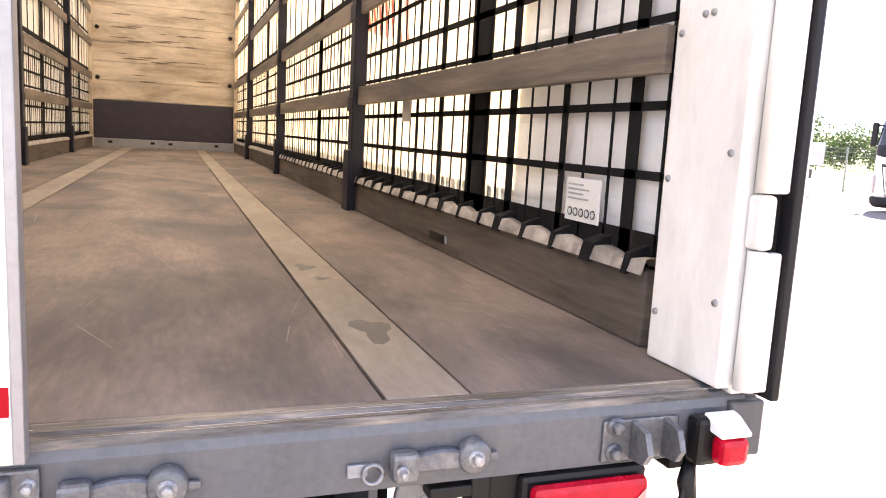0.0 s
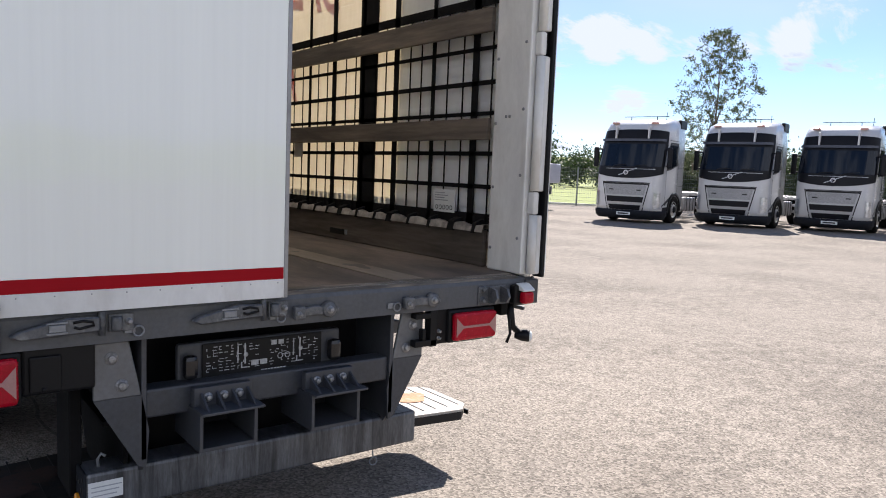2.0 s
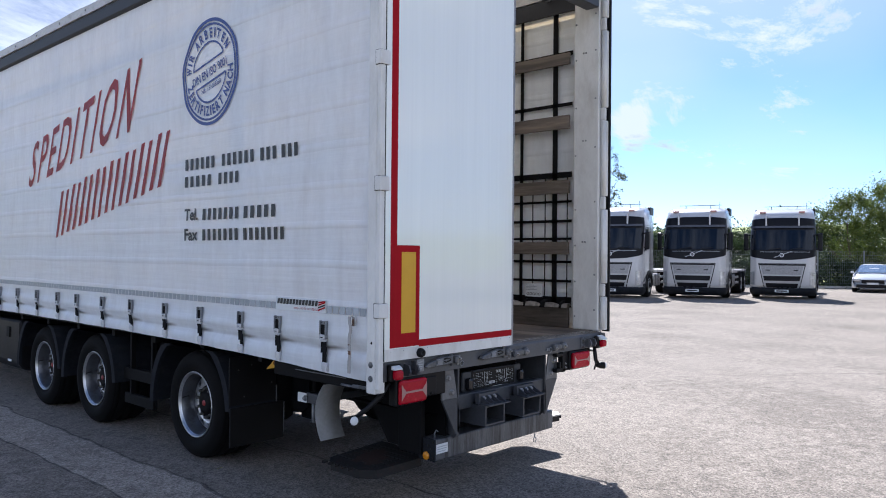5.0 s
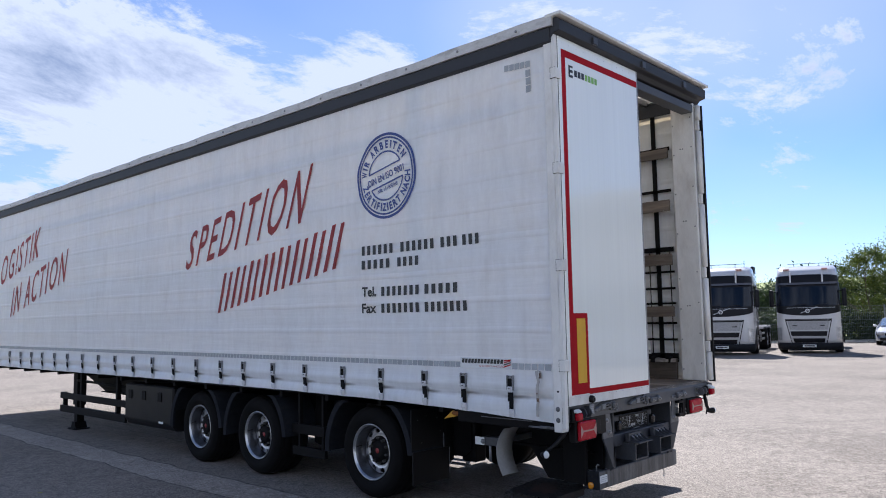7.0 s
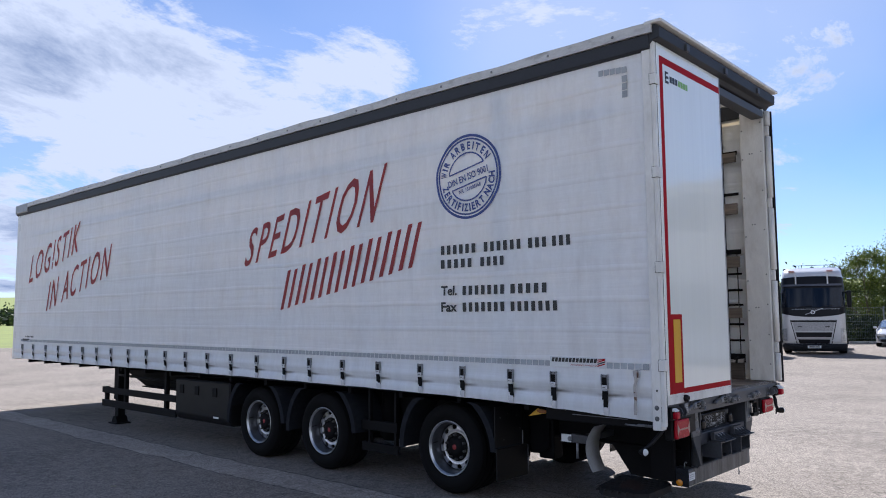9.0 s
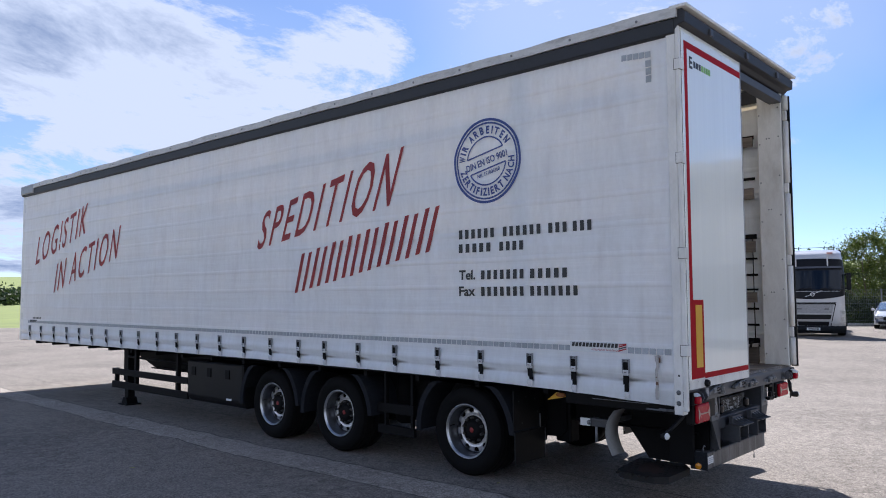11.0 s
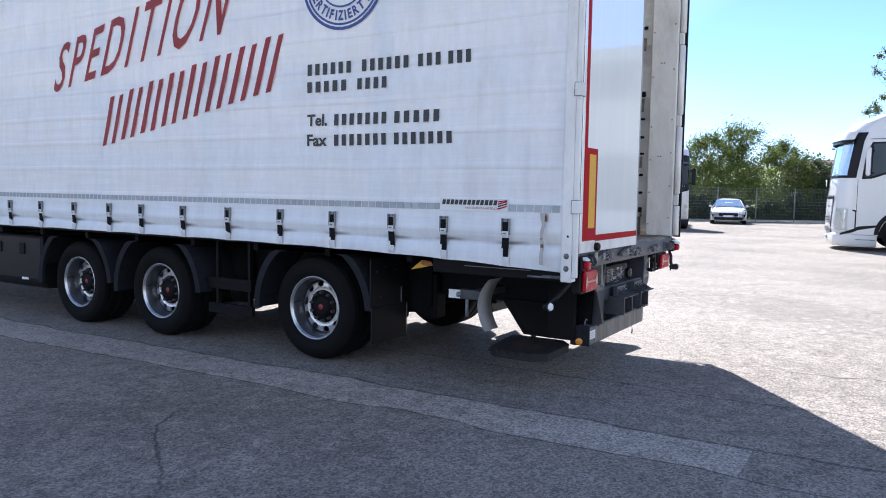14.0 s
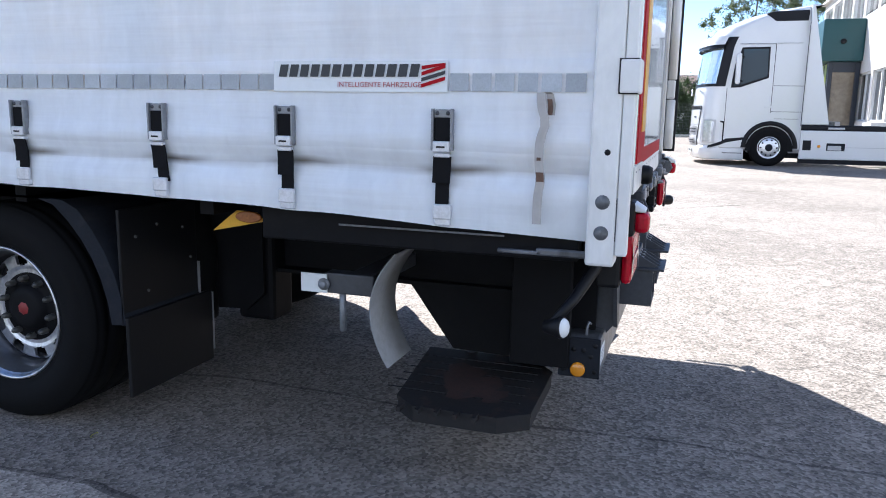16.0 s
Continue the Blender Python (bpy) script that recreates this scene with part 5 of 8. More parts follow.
def build_left_door():
    door = part("rear_door", boxed(-1.238, -0.022, -0.034, -0.002, 1.036, 3.83, bev=0.004), M_DOOR, trailer, "closed glossy white rear door panel edged with red tape")

    def tape(name, x0, x1, z0, z1, m, label="", y=-0.0365):
        return part(name, boxed(x0, x1, y, -0.0335, z0, z1), m, door, label)
    tape("red_tape", -1.198, -1.147, 1.715, 3.735, M_RED, "red reflective tape")
    tape("red_tape", -1.147, -0.03, 3.68, 3.735, M_RED, "red reflective tape")
    tape("red_tape", -0.957, -0.036, 1.105, 1.147, M_RED, "red reflective tape")
    tape("marker_plate", -1.198, -0.957, 1.113, 1.715, M_RED, "red rear marking plate", -0.0375)
    tape("marker_field", -1.110, -0.992, 1.195, 1.675, M_YELLOW, "yellow reflective field", -0.0395)
    # bottom and side trim with rivets
    part("door_trim", boxed(-1.238, -0.022, -0.0362, -0.0335, 1.037, 1.108, bev=0.001), M_WHITE, door, "white bottom trim with rivets")
    part("door_edge", boxed(-0.034, -0.018, -0.038, 0.0, 1.036, 3.83, bev=0.003), M_ALU, door, "aluminium closing edge")
    bm = bmesh.new()
    lathe(bm, (0, 0, 0), (0, -1, 0), [(0.0026, 0), (0.002, 0.0015), (0, 0.0015)], 6)
    first = part("rivet", bm, M_ALU, door)
    first.matrix_basis = Matrix.Translation((-1.19, -0.0365, 1.092))
    for k in range(1, 24):
        o = new("rivet", first.data)
        o.parent = door
        o.matrix_basis = Matrix.Translation((-1.19 + (k % 12) * 0.103, -0.0365 if k < 12 else -0.0345, 1.092 if k < 12 else 3.785))
    bm = bmesh.new()
    lathe(bm, (-0.95, -0.036, 1.068), (0, -1, 0), [(0.028, 0), (0.028, 0.018), (0.022, 0.03), (0.01, 0.03), (0.008, 0.02), (0, 0.02)], 16)
    part("door_buffer", bm, M_PLASTIC, door, "round black rubber buffer")
    # rental sign, top corner: dark mark and grey and green bars
    bm = bmesh.new()
    box(bm, -1.10, -1.045, -0.0365, -0.0335, 3.575, 3.595)
    box(bm, -1.10, -1.045, -0.0365, -0.0335, 3.535, 3.555)
    box(bm, -1.10, -1.045, -0.0365, -0.0335, 3.615, 3.630)
    box(bm, -1.10, -1.085, -0.0365, -0.0335, 3.555, 3.630)
    part("sign_mark", bm, M_PRINT_BLACK, door, "dark square mark")
    bm = bmesh.new()
    for k in range(3):
        box(bm, -1.02 + k * 0.05, -0.985 + k * 0.05, -0.0365, -0.0335, 3.555, 3.605)
    part("sign_bar", bm, M_PRINT_BLACK, door, "dark bars")
    bm = bmesh.new()
    for k in range(4):
        box(bm, -0.868 + k * 0.047, -0.835 + k * 0.047, -0.0365, -0.0335, 3.555, 3.605)
    part("sign_bar", bm, M_PRINT_GREEN, door, "green bars")


build_left_door()


def build_right_door():
    # swung right round and folded flat against the far side
    door = part("rear_door", boxed(1.325, 1.350, 0.02, 1.24, 1.05, 3.775, bev=0.004), M_DOOR, trailer, "white rear door folded open along the side")
    part("door_link", boxed(1.238, 1.326, 0.0, 0.03, 1.06, 3.77), M_WHITE, door)
    part("door_seal", boxed(1.242, 1.262, -0.062, 0.0, 1.045, 3.775, bev=0.005), M_PLASTIC, door, "black rubber edge seal")
    cuts = [1.06, 1.385, 2.10, 2.83, 3.57, 3.775]
    for a, b in zip(cuts, cuts[1:]):
        z0, z1 = a + (0.055 if a > 1.1 else 0), b - (0.055 if b < 3.7 else 0)
        bm = bmesh.new()
        rod(bm, (1.208, -0.025, z0), (1.208, -0.025, z1), 0.022, 14)
        box(bm, 1.212, 1.241, -0.05, -0.001, z0, z1, 0.006)
        part("hinge_tube", bm, M_WHITE, door, "white hinge tube section")
    for z in cuts[1:-1]:
        part("hinge_block", boxed(1.186, 1.222, -0.045, -0.001, z - 0.052, z + 0.052, bev=0.01), M_WHITE, door, "white hinge block")
        part("hinge_gap", boxed(1.222, 1.241, -0.03, -0.001, z - 0.055, z + 0.055), M_PLASTIC, door)


build_right_door()


def hex_bolt(bm, x, y, z, axis, r=0.018):
    lathe(bm, (x, y, z), axis, [(r * 1.5, 0), (r * 1.5, 0.004), (0, 0.004)], 14)
    lathe(bm, (x, y, z), axis, [(r, 0.004), (r, 0.016), (r * 0.8, 0.018), (0, 0.018)], 6)


def one_bolt(parent, x, y, z, r):
    bm = bmesh.new()
    hex_bolt(bm, x, y, z, (0, -1, 0), r)
    return part("bolt", bm, M_BOLT, parent)


def build_rear_hardware():
    Y = 0.0
    # lever locks of the closed door
    for x in (-0.90, -0.36):
        bm = bmesh.new()
        prism(bm, [(x, 0.975), (x + 0.03, 0.962), (x + 0.17, 0.968), (x + 0.25, 0.972), (x + 0.25, 1.018), (x + 0.16, 1.022), (x + 0.03, 0.992)], "y", Y - 0.035, Y - 0.004, 0.005)
        lever = part("door_lever", bm, M_KEEPER, trailer, "dark steel door locking lever")
        # sprung catch, hook slot, turning rod and roller
        bm = boxed(x + 0.105, x + 0.150, Y - 0.043, Y - 0.035, 0.982, 1.004, bev=0.002)
        box(bm, x + 0.098, x + 0.157, Y - 0.041, Y - 0.035, 1.006, 1.012, 0.001)
        box(bm, x + 0.098, x + 0.157, Y - 0.041, Y - 0.035, 0.974, 0.980, 0.001)
        part("lever_catch", bm, M_GALV, lever, "bright sprung catch")
        bm = bmesh.new()
        sweep(bm, [(x + 0.172, Y - 0.036, 1.006), (x + 0.20, Y - 0.036, 1.010), (x + 0.228, Y - 0.036, 1.004), (x + 0.232, Y - 0.036, 0.994), (x + 0.21, Y - 0.036, 0.990), (x + 0.19, Y - 0.036, 0.986), (x + 0.175, Y - 0.036, 0.992)], 0.0045, 6)
        part("hook_slot", bm, M_PLASTIC, lever)
        bm = bmesh.new()
        rod(bm, (x + 0.258, Y - 0.018, 0.955), (x + 0.258, Y - 0.018, 1.05), 0.011, 10)
        box(bm, x + 0.21, x + 0.30, Y - 0.03, Y - 0.004, 1.034, 1.044, 0.002)
        part("lock_rod", bm, M_KEEPER, lever)
        bm = bmesh.new()
        lathe(bm, (x + 0.302, Y - 0.02, 0.968), (0, 0, 1), [(0, 0), (0.016, 0), (0.018, 0.006), (0.018, 0.040), (0.016, 0.046), (0, 0.046)], 14)
        box(bm, x + 0.28, x + 0.355, Y - 0.014, Y - 0.002, 0.962, 1.018, 0.004)
        keeper = part("lock_keeper", bm, M_KEEPER, lever)
        one_bolt(keeper, x + 0.340, Y - 0.014, 0.994, 0.008)
    # empty keepers on the open half
    for x in (0.016, 0.508):
        bm = boxed(x, x + 0.046, Y - 0.034, Y - 0.002, 0.946, 0.996, bev=0.008)
        prism(bm, [(x + 0.04, 0.955), (x + 0.13, 0.955), (x + 0.13, 0.985), (x + 0.105, 0.992), (x + 0.075, 0.992), (x + 0.04, 0.985)], "y", Y - 0.020, Y - 0.002, 0.004)
        lathe(bm, (x + 0.148, Y - 0.002, 0.975), (0, -1, 0), [(0.030, 0), (0.030, 0.020), (0.026, 0.024), (0, 0.024)], 16)
        box(bm, x + 0.16, x + 0.196, Y - 0.012, Y - 0.002, 0.962, 0.976, 0.003)
        keep = part("lock_keeper", bm, M_KEEPER, trailer, "worn steel door lock keeper")
        one_bolt(keep, x + 0.148, Y - 0.026, 0.975, 0.010)
        one_bolt(keep, x + 0.014, Y - 0.04, 0.970, 0.007)
    # lashing rings
    for x in (-0.55, -0.05 + 0.0, 0.46):
        bm = boxed(x - 0.022, x + 0.012, Y - 0.008, Y - 0.001, 0.952, 0.975, bev=0.002)
        sweep(bm, [(x + 0.02 + 0.017 * math.cos(a), Y - 0.012, 0.958 + 0.017 * math.sin(a)) for a in [k * math.pi / 6 for k in range(13)]], 0.0035, 6)
        part("lashing_ring", bm, M_GALV, trailer)
    # hinge lug of the open door, and its pair behind the closed one
    for s in (-1, 1):
        bm = bmesh.new()
        x0 = 0.915 * s
        lo, hi = sorted((x0, x0 + s * 0.165))
        box(bm, lo, hi, Y - 0.006, Y - 0.001, 0.930, 1.012, 0.004)
        for off in (0.065, 0.135):
            xx = x0 + s * off
            prism(bm, [(Y - 0.002, 0.935), (Y - 0.05, 0.940), (Y - 0.065, 0.965), (Y - 0.05, 1.0), (Y - 0.002, 1.010)], "x", xx - 0.006, xx + 0.006)
        hex_bolt(bm, x0 + s * 0.025, Y - 0.006, 0.950, (0, -1, 0), 0.012)
        hex_bolt(bm, x0 + s * 0.025, Y - 0.006, 1.0, (0, -1, 0), 0.012)
        part("hinge_lug", bm, M_KEEPER if s > 0 else M_FRAME, trailer, "bolted steel hinge lug")
    # small data plate
    plate = part("data_plate", boxed(-0.985, -0.925, Y - 0.05, Y - 0.045, 0.955, 1.03, bev=0.001), M_GALV, trailer, "small grey embossed data plate")
    part("plate_back", boxed(-0.99, -0.92, Y - 0.045, Y - 0.001, 0.96, 1.02, bev=0.004), M_FRAME, trailer)
    for k in range(4):
        part("print_bar", boxed(-0.975, -0.94, Y - 0.0515, Y - 0.05, 0.968 + k * 0.014, 0.973 + k * 0.014), M_PRINT_GREY, plate)

    # corner marker lamps: red with a white cap, on rubber arms
    for s in (-1, 1):
        x0, x1 = sorted((s * 1.10, s * 1.196))
        lamp = part("marker_lamp", boxed(x0, x1, -0.042, -0.001, 0.918, 1.014, bev=0.012), M_PLASTIC, trailer, "black corner marker lamp housing")
        a, b = (x0 + 0.03, x1 - 0.002) if s > 0 else (x0 + 0.014, x1 - 0.018)
        part("lens", boxed(a, b, -0.078, -0.036, 0.928, 0.984, bev=0.014), M_LAMP_RED, lamp, "red lens")
        bm = bmesh.new()
        prism(bm, [(-0.02, 1.020), (-0.04, 1.017), (-0.078, 0.994), (-0.076, 0.985), (-0.02, 0.990)] if s > 0 else [(-0.02, 1.012), (-0.04, 1.010), (-0.068, 0.992), (-0.066, 0.985), (-0.02, 0.988)], "x", a - 0.006, b, 0.003)
        part("cap", bm, M_LABEL, lamp, "slanted white upper lens")
    # main tail lamps
    for s in (-1, 1):
        xo, xi = s * 1.105, s * 0.875
        if s > 0:
            xo, xi = 1.008, 0.768
        x0, x1 = sorted((xo, xi))
        zl, zh = (0.768, 0.912) if s < 0 else (0.785, 0.908)
        lamp = part("tail_lamp", boxed(x0 - 0.012, x1 + 0.012, -0.005, 0.06, zl - 0.012, zh + 0.012, bev=0.012), M_PLASTIC, trailer, "red tail lamp in a black housing")
        part("lens", boxed(x0, x1, -0.034, -0.004, zl, zh, bev=0.014), M_LAMP_RED, lamp, "red lens")
        cx, cz = (x0 + x1) / 2, (zl + zh) / 2
        bm = bmesh.new()
        w, h = (x1 - x0) / 2, (zh - zl) / 2
        yl = -0.0365
        # clear bow-tie reflector across the lens
        for sg in (-1, 1):
            a = [(cx + sg * w * 0.93, cz + h * 0.68), (cx + sg * w * 0.93, cz - h * 0.68), (cx + sg * w * 0.62, cz - h * 0.10), (cx + sg * w * 0.62, cz + h * 0.10)]
            vsx = [bm.verts.new((p[0], yl, p[1])) for p in (a if sg > 0 else a[::-1])]
            bm.faces.new(vsx)
        box(bm, cx - w * 0.66, cx + w * 0.66, yl - 0.002, yl + 0.002, cz - h * 0.08, cz + h * 0.08)
        part("clear_reflector", bm, M_LAMP_CLEAR, lamp, "pale clear reflector band")
        # carrier towards the middle: a plate behind the lamp and two arms
        if s > 0:
            car = part("lamp_carrier", boxed(0.700, 0.80, 0.015, 0.04, 0.772, 0.925, bev=0.006), M_PLASTIC, trailer, "black lamp carrier plate")
            for name, r in (("carrier_post", (0.662, 0.698, 0.0, 0.045, 0.768, 0.925)), ("carrier_arm", (0.585, 0.664, 0.0, 0.04, 0.892, 0.914)), ("carrier_arm", (0.585, 0.70, 0.0, 0.04, 0.772, 0.800)), ("carrier_hook", (0.622, 0.640, 0.0, 0.03, 0.80, 0.848)), ("carrier_ledge", (0.60, 1.01, 0.0, 0.05, 0.926, 0.934))):
                part(name, boxed(*r, bev=0.004), M_PLASTIC if name != "carrier_ledge" else M_ALU, car)
            for z in (0.80, 0.83):
                bm = bmesh.new()
                hex_bolt(bm, 0.715, 0.015, z, (0, -1, 0), 0.006)
                part("bolt", bm, M_BOLT, car)
        else:
            lo, hi = x1 + 0.012, x1 + 0.222
            car = part("lamp_carrier", boxed(lo, hi, 0.015, 0.045, zl + 0.01, zh + 0.018, bev=0.01), M_PLASTIC, trailer, "black lamp carrier plate")
            bm = boxed(lo + 0.02, hi - 0.1, 0.004, 0.017, zl + 0.02, zh - 0.01, bev=0.006)
            hex_bolt(bm, lo + 0.06, 0.015, zl + 0.03, (0, -1, 0), 0.008)
            part("carrier_rib", bm, M_PLASTIC, car)


build_rear_hardware()


M_BRACKET = surface("pale_bracket_steel", (0.15, 0.155, 0.165), 0.42, metal=0.3, var=0.2, scale=8, fine=60, bump=0.08, dirt=0.4, dirt_color=(0.16, 0.15, 0.14))


def build_underrun():
    # upper bracket plates, lower gussets and the bumper bar
    for s in (-1, 1):
        a = [(0.545, 0.915), (0.655, 0.915), (0.655, 0.725), (0.505, 0.725)]
        pts = [(s * x, z) for x, z in a]
        bm = bmesh.new()
        prism(bm, pts, "y", 0.045, 0.061, 0.003)
        br = part("bracket_plate", bm, M_BRACKET, trailer, "grey steel bracket plate with two bolts")
        one_bolt(br, s * 0.600, 0.045, 0.862, 0.014)
        one_bolt(br, s * 0.568, 0.045, 0.768, 0.014)
        bm = bmesh.new()
        prism(bm, [(s * 0.505, 0.725), (s * 0.655, 0.725), (s * 0.515, 0.48), (s * 0.49, 0.47), (s * 0.48, 0.6)], "y", 0.045, 0.059)
        xx = s * 0.497
        prism(bm, [(0.045, 0.92), (0.045, 0.50), (0.10, 0.43), (0.30, 0.43), (0.45, 0.62), (0.45, 0.92)], "x", xx - 0.008, xx + 0.008)
        part("gusset", bm, M_FRAME, trailer, "dark grey folded gusset")
    bm = boxed(-0.672, 0.664, 0.085, 0.225, 0.328, 0.468, bev=0.012)
    bar = part("underrun_bar", bm, M_STEEL, trailer, "streaked dark steel underrun bar")
    part("bar_label", boxed(-0.665, -0.555, 0.0825, 0.0845, 0.376, 0.437), M_LABEL, bar, "white label on the bar")
    for k in range(3):
        part("print_bar", boxed(-0.655, -0.575 + 0.008 * k, 0.0815, 0.0828, 0.388 + k * 0.015, 0.392 + k * 0.015), M_PRINT_GREY, bar)
    part("bar_cap", boxed(-0.679, -0.669, 0.083, 0.227, 0.328, 0.472, bev=0.003), M_MUDGUARD, bar, "dark end cap with holes")
    bm = bmesh.new()
    lathe(bm, (-0.679, 0.158, 0.358), (-1, 0, 0), [(0.026, 0), (0.026, 0.008), (0.02, 0.012), (0, 0.013)], 20)
    part("reflector", bm, M_AMBER, bar, "round amber reflector")
    for yy, zz in ((0.10, 0.353), (0.21, 0.353), (0.115, 0.408), (0.14, 0.428), (0.175, 0.428), (0.205, 0.408), (0.21, 0.448), (0.10, 0.448)):
        bm = bmesh.new()
        lathe(bm, (-0.679, yy, zz), (-1, 0, 0), [(0.009, 0), (0.008, 0.002), (0, 0.002)], 8)
        part("cap_hole", bm, M_PLASTIC, bar)
    # pin with split ring under the bar
    bm = bmesh.new()
    sweep(bm, [(0.47, 0.15, 0.35), (0.475, 0.13, 0.32), (0.468, 0.12, 0.30), (0.472, 0.12, 0.285)], 0.003, 6)
    sweep(bm, [(0.472 + 0.018 * math.cos(a), 0.12, 0.267 + 0.018 * math.sin(a)) for a in [k * math.pi / 7 for k in range(15)]], 0.003, 6)
    part("pin_ring", bm, M_GALV, trailer, "hanging split ring")
    bm = bmesh.new()
    sweep(bm, [(-0.62, 0.14, 0.465), (-0.622, 0.14, 0.495), (-0.612, 0.135, 0.515), (-0.600, 0.13, 0.505)], 0.005, 6)
    part("wire_hook", bm, M_GALV, trailer)
    # cross beam and two rectangular receiver tubes
    part("cross_beam", boxed(-0.49, 0.49, 0.06, 0.15, 0.635, 0.735, bev=0.008), M_FRAME, trailer, "dark grey cross beam")
    part("rear_wall", boxed(-0.49, 0.49, 0.32, 0.34, 0.36, 0.93), M_BLACK, trailer)
    for x in (-0.344, 0.078):
        w = 0.208
        bm = bmesh.new()
        t = 0.012
        z0, z1 = 0.525, 0.66
        prism(bm, [(x, z0), (x + w, z0), (x + w, z0 + t), (x + t, z0 + t), (x + t, z1 - t), (x, z1 - t)], "y", -0.06, 0.2)
        box(bm, x + w - t, x + w, -0.06, 0.2, z0 + t, z1 - t)
        box(bm, x, x + w, -0.06, 0.2, z1 - t, z1)
        tube = part("receiver_tube", bm, M_FRAME, trailer, "open rectangular steel receiver tube")
        bm = boxed(x - 0.005, x + w + 0.012, -0.10, 0.0, 0.662, 0.672, bev=0.003)
        for k in range(4):
            xr = x + 0.02 + k * 0.056
            prism(bm, [(-0.085, 0.672), (0.0, 0.672), (0.0, 0.72)], "x", xr, xr + 0.008)
        box(bm, x, x + w, -0.004, 0.03, 0.665, 0.735, 0.003)
        part("tube_flange", bm, M_FRAME, tube, "ribbed mounting flange")
        for k in range(3):
            one_bolt(tube, x + 0.048 + k * 0.056, -0.004, 0.70, 0.011)


build_underrun()


def build_plate_holder():
    hold = part("plate_holder", boxed(-0.40, 0.258, 0.02, 0.05, 0.772, 0.925, bev=0.012), M_FRAME, trailer, "dark plate holder with two lamps")
    panel = part("panel", boxed(-0.312, 0.17, 0.012, 0.02, 0.778, 0.918, bev=0.003), M_PLASTIC, hold, "black printed panel")
    rng = random.Random(4)
    bm = bmesh.new()

    def stroke(x0, x1, z0, z1):
        box(bm, x0, x1, 0.0105, 0.0122, z0, z1)
    # two worn wiring diagrams: rows of short bars about an upright line
    for x0, mid in ((-0.296, -0.150), (-0.05, 0.075)):
        for row in range(9):
            z = 0.812 + row * 0.0112
            for k in range(9):
                x = x0 + k * 0.023 + rng.uniform(-0.003, 0.003)
                if rng.random() < 0.62 and abs(x - mid) > 0.012:
                    stroke(x, x + rng.uniform(0.005, 0.019), z, z + rng.uniform(0.0016, 0.0034))
                if rng.random() < 0.16:
                    stroke(x, x + 0.0018, z, z + 0.009)
        stroke(mid - 0.003, mid + 0.003, 0.828, 0.905)
        stroke(mid - 0.016, mid - 0.011, 0.812, 0.835)
        stroke(mid - 0.012, mid + 0.014, 0.812, 0.816)
        stroke(mid - 0.03, mid - 0.026, 0.838, 0.900)
        lathe(bm, (mid + 0.003, 0.0122, 0.862), (0, -1, 0), [(0.0085, 0), (0.0085, 0.002), (0, 0.002)], 12)
    for x in (-0.125, -0.09):
        stroke(x, x + 0.028, 0.818, 0.838)
    for x in (-0.045, -0.016):
        stroke(x, x + 0.022, 0.888, 0.906)
    for x in (-0.008, 0.022):
        lathe(bm, (x, 0.0122, 0.843), (0, -1, 0), [(0.0115, 0), (0.0115, 0.002), (0.0092, 0.002), (0.0092, 0)], 14)
    tagged(part("print_scrap", bm, M_WORNPRINT, panel, "worn white wiring diagrams"), kind="stuff")
    for count, x0, step, wide, z0, z1 in ((9, -0.295, 0.016, 0.011, 0.786, 0.794), (8, -0.085, 0.013, 0.009, 0.785, 0.798), (10, 0.035, 0.0125, 0.009, 0.788, 0.795)):
        for k in range(count):
            part("print_bar", boxed(x0 + k * step, x0 + k * step + wide, 0.0105, 0.0122, z0, z1), M_WHITE_PRINT, panel)
    for x in (-0.36, 0.218):
        part("plate_lamp", boxed(x - 0.026, x + 0.026, -0.026, 0.02, 0.800, 0.888, bev=0.018), M_MASKGLOSS, hold, "glossy black number-plate lamp")
    hold.matrix_basis = Matrix.Translation((0.038, 0.105, -0.060))


build_plate_holder()


M_RUSTSTAIN = surface("orange_rust", (0.50, 0.24, 0.12), 0.8, var=0.35, scale=14, fine=90, bump=0.1, dirt=0.6, dirt_color=(0.5, 0.42, 0.36))


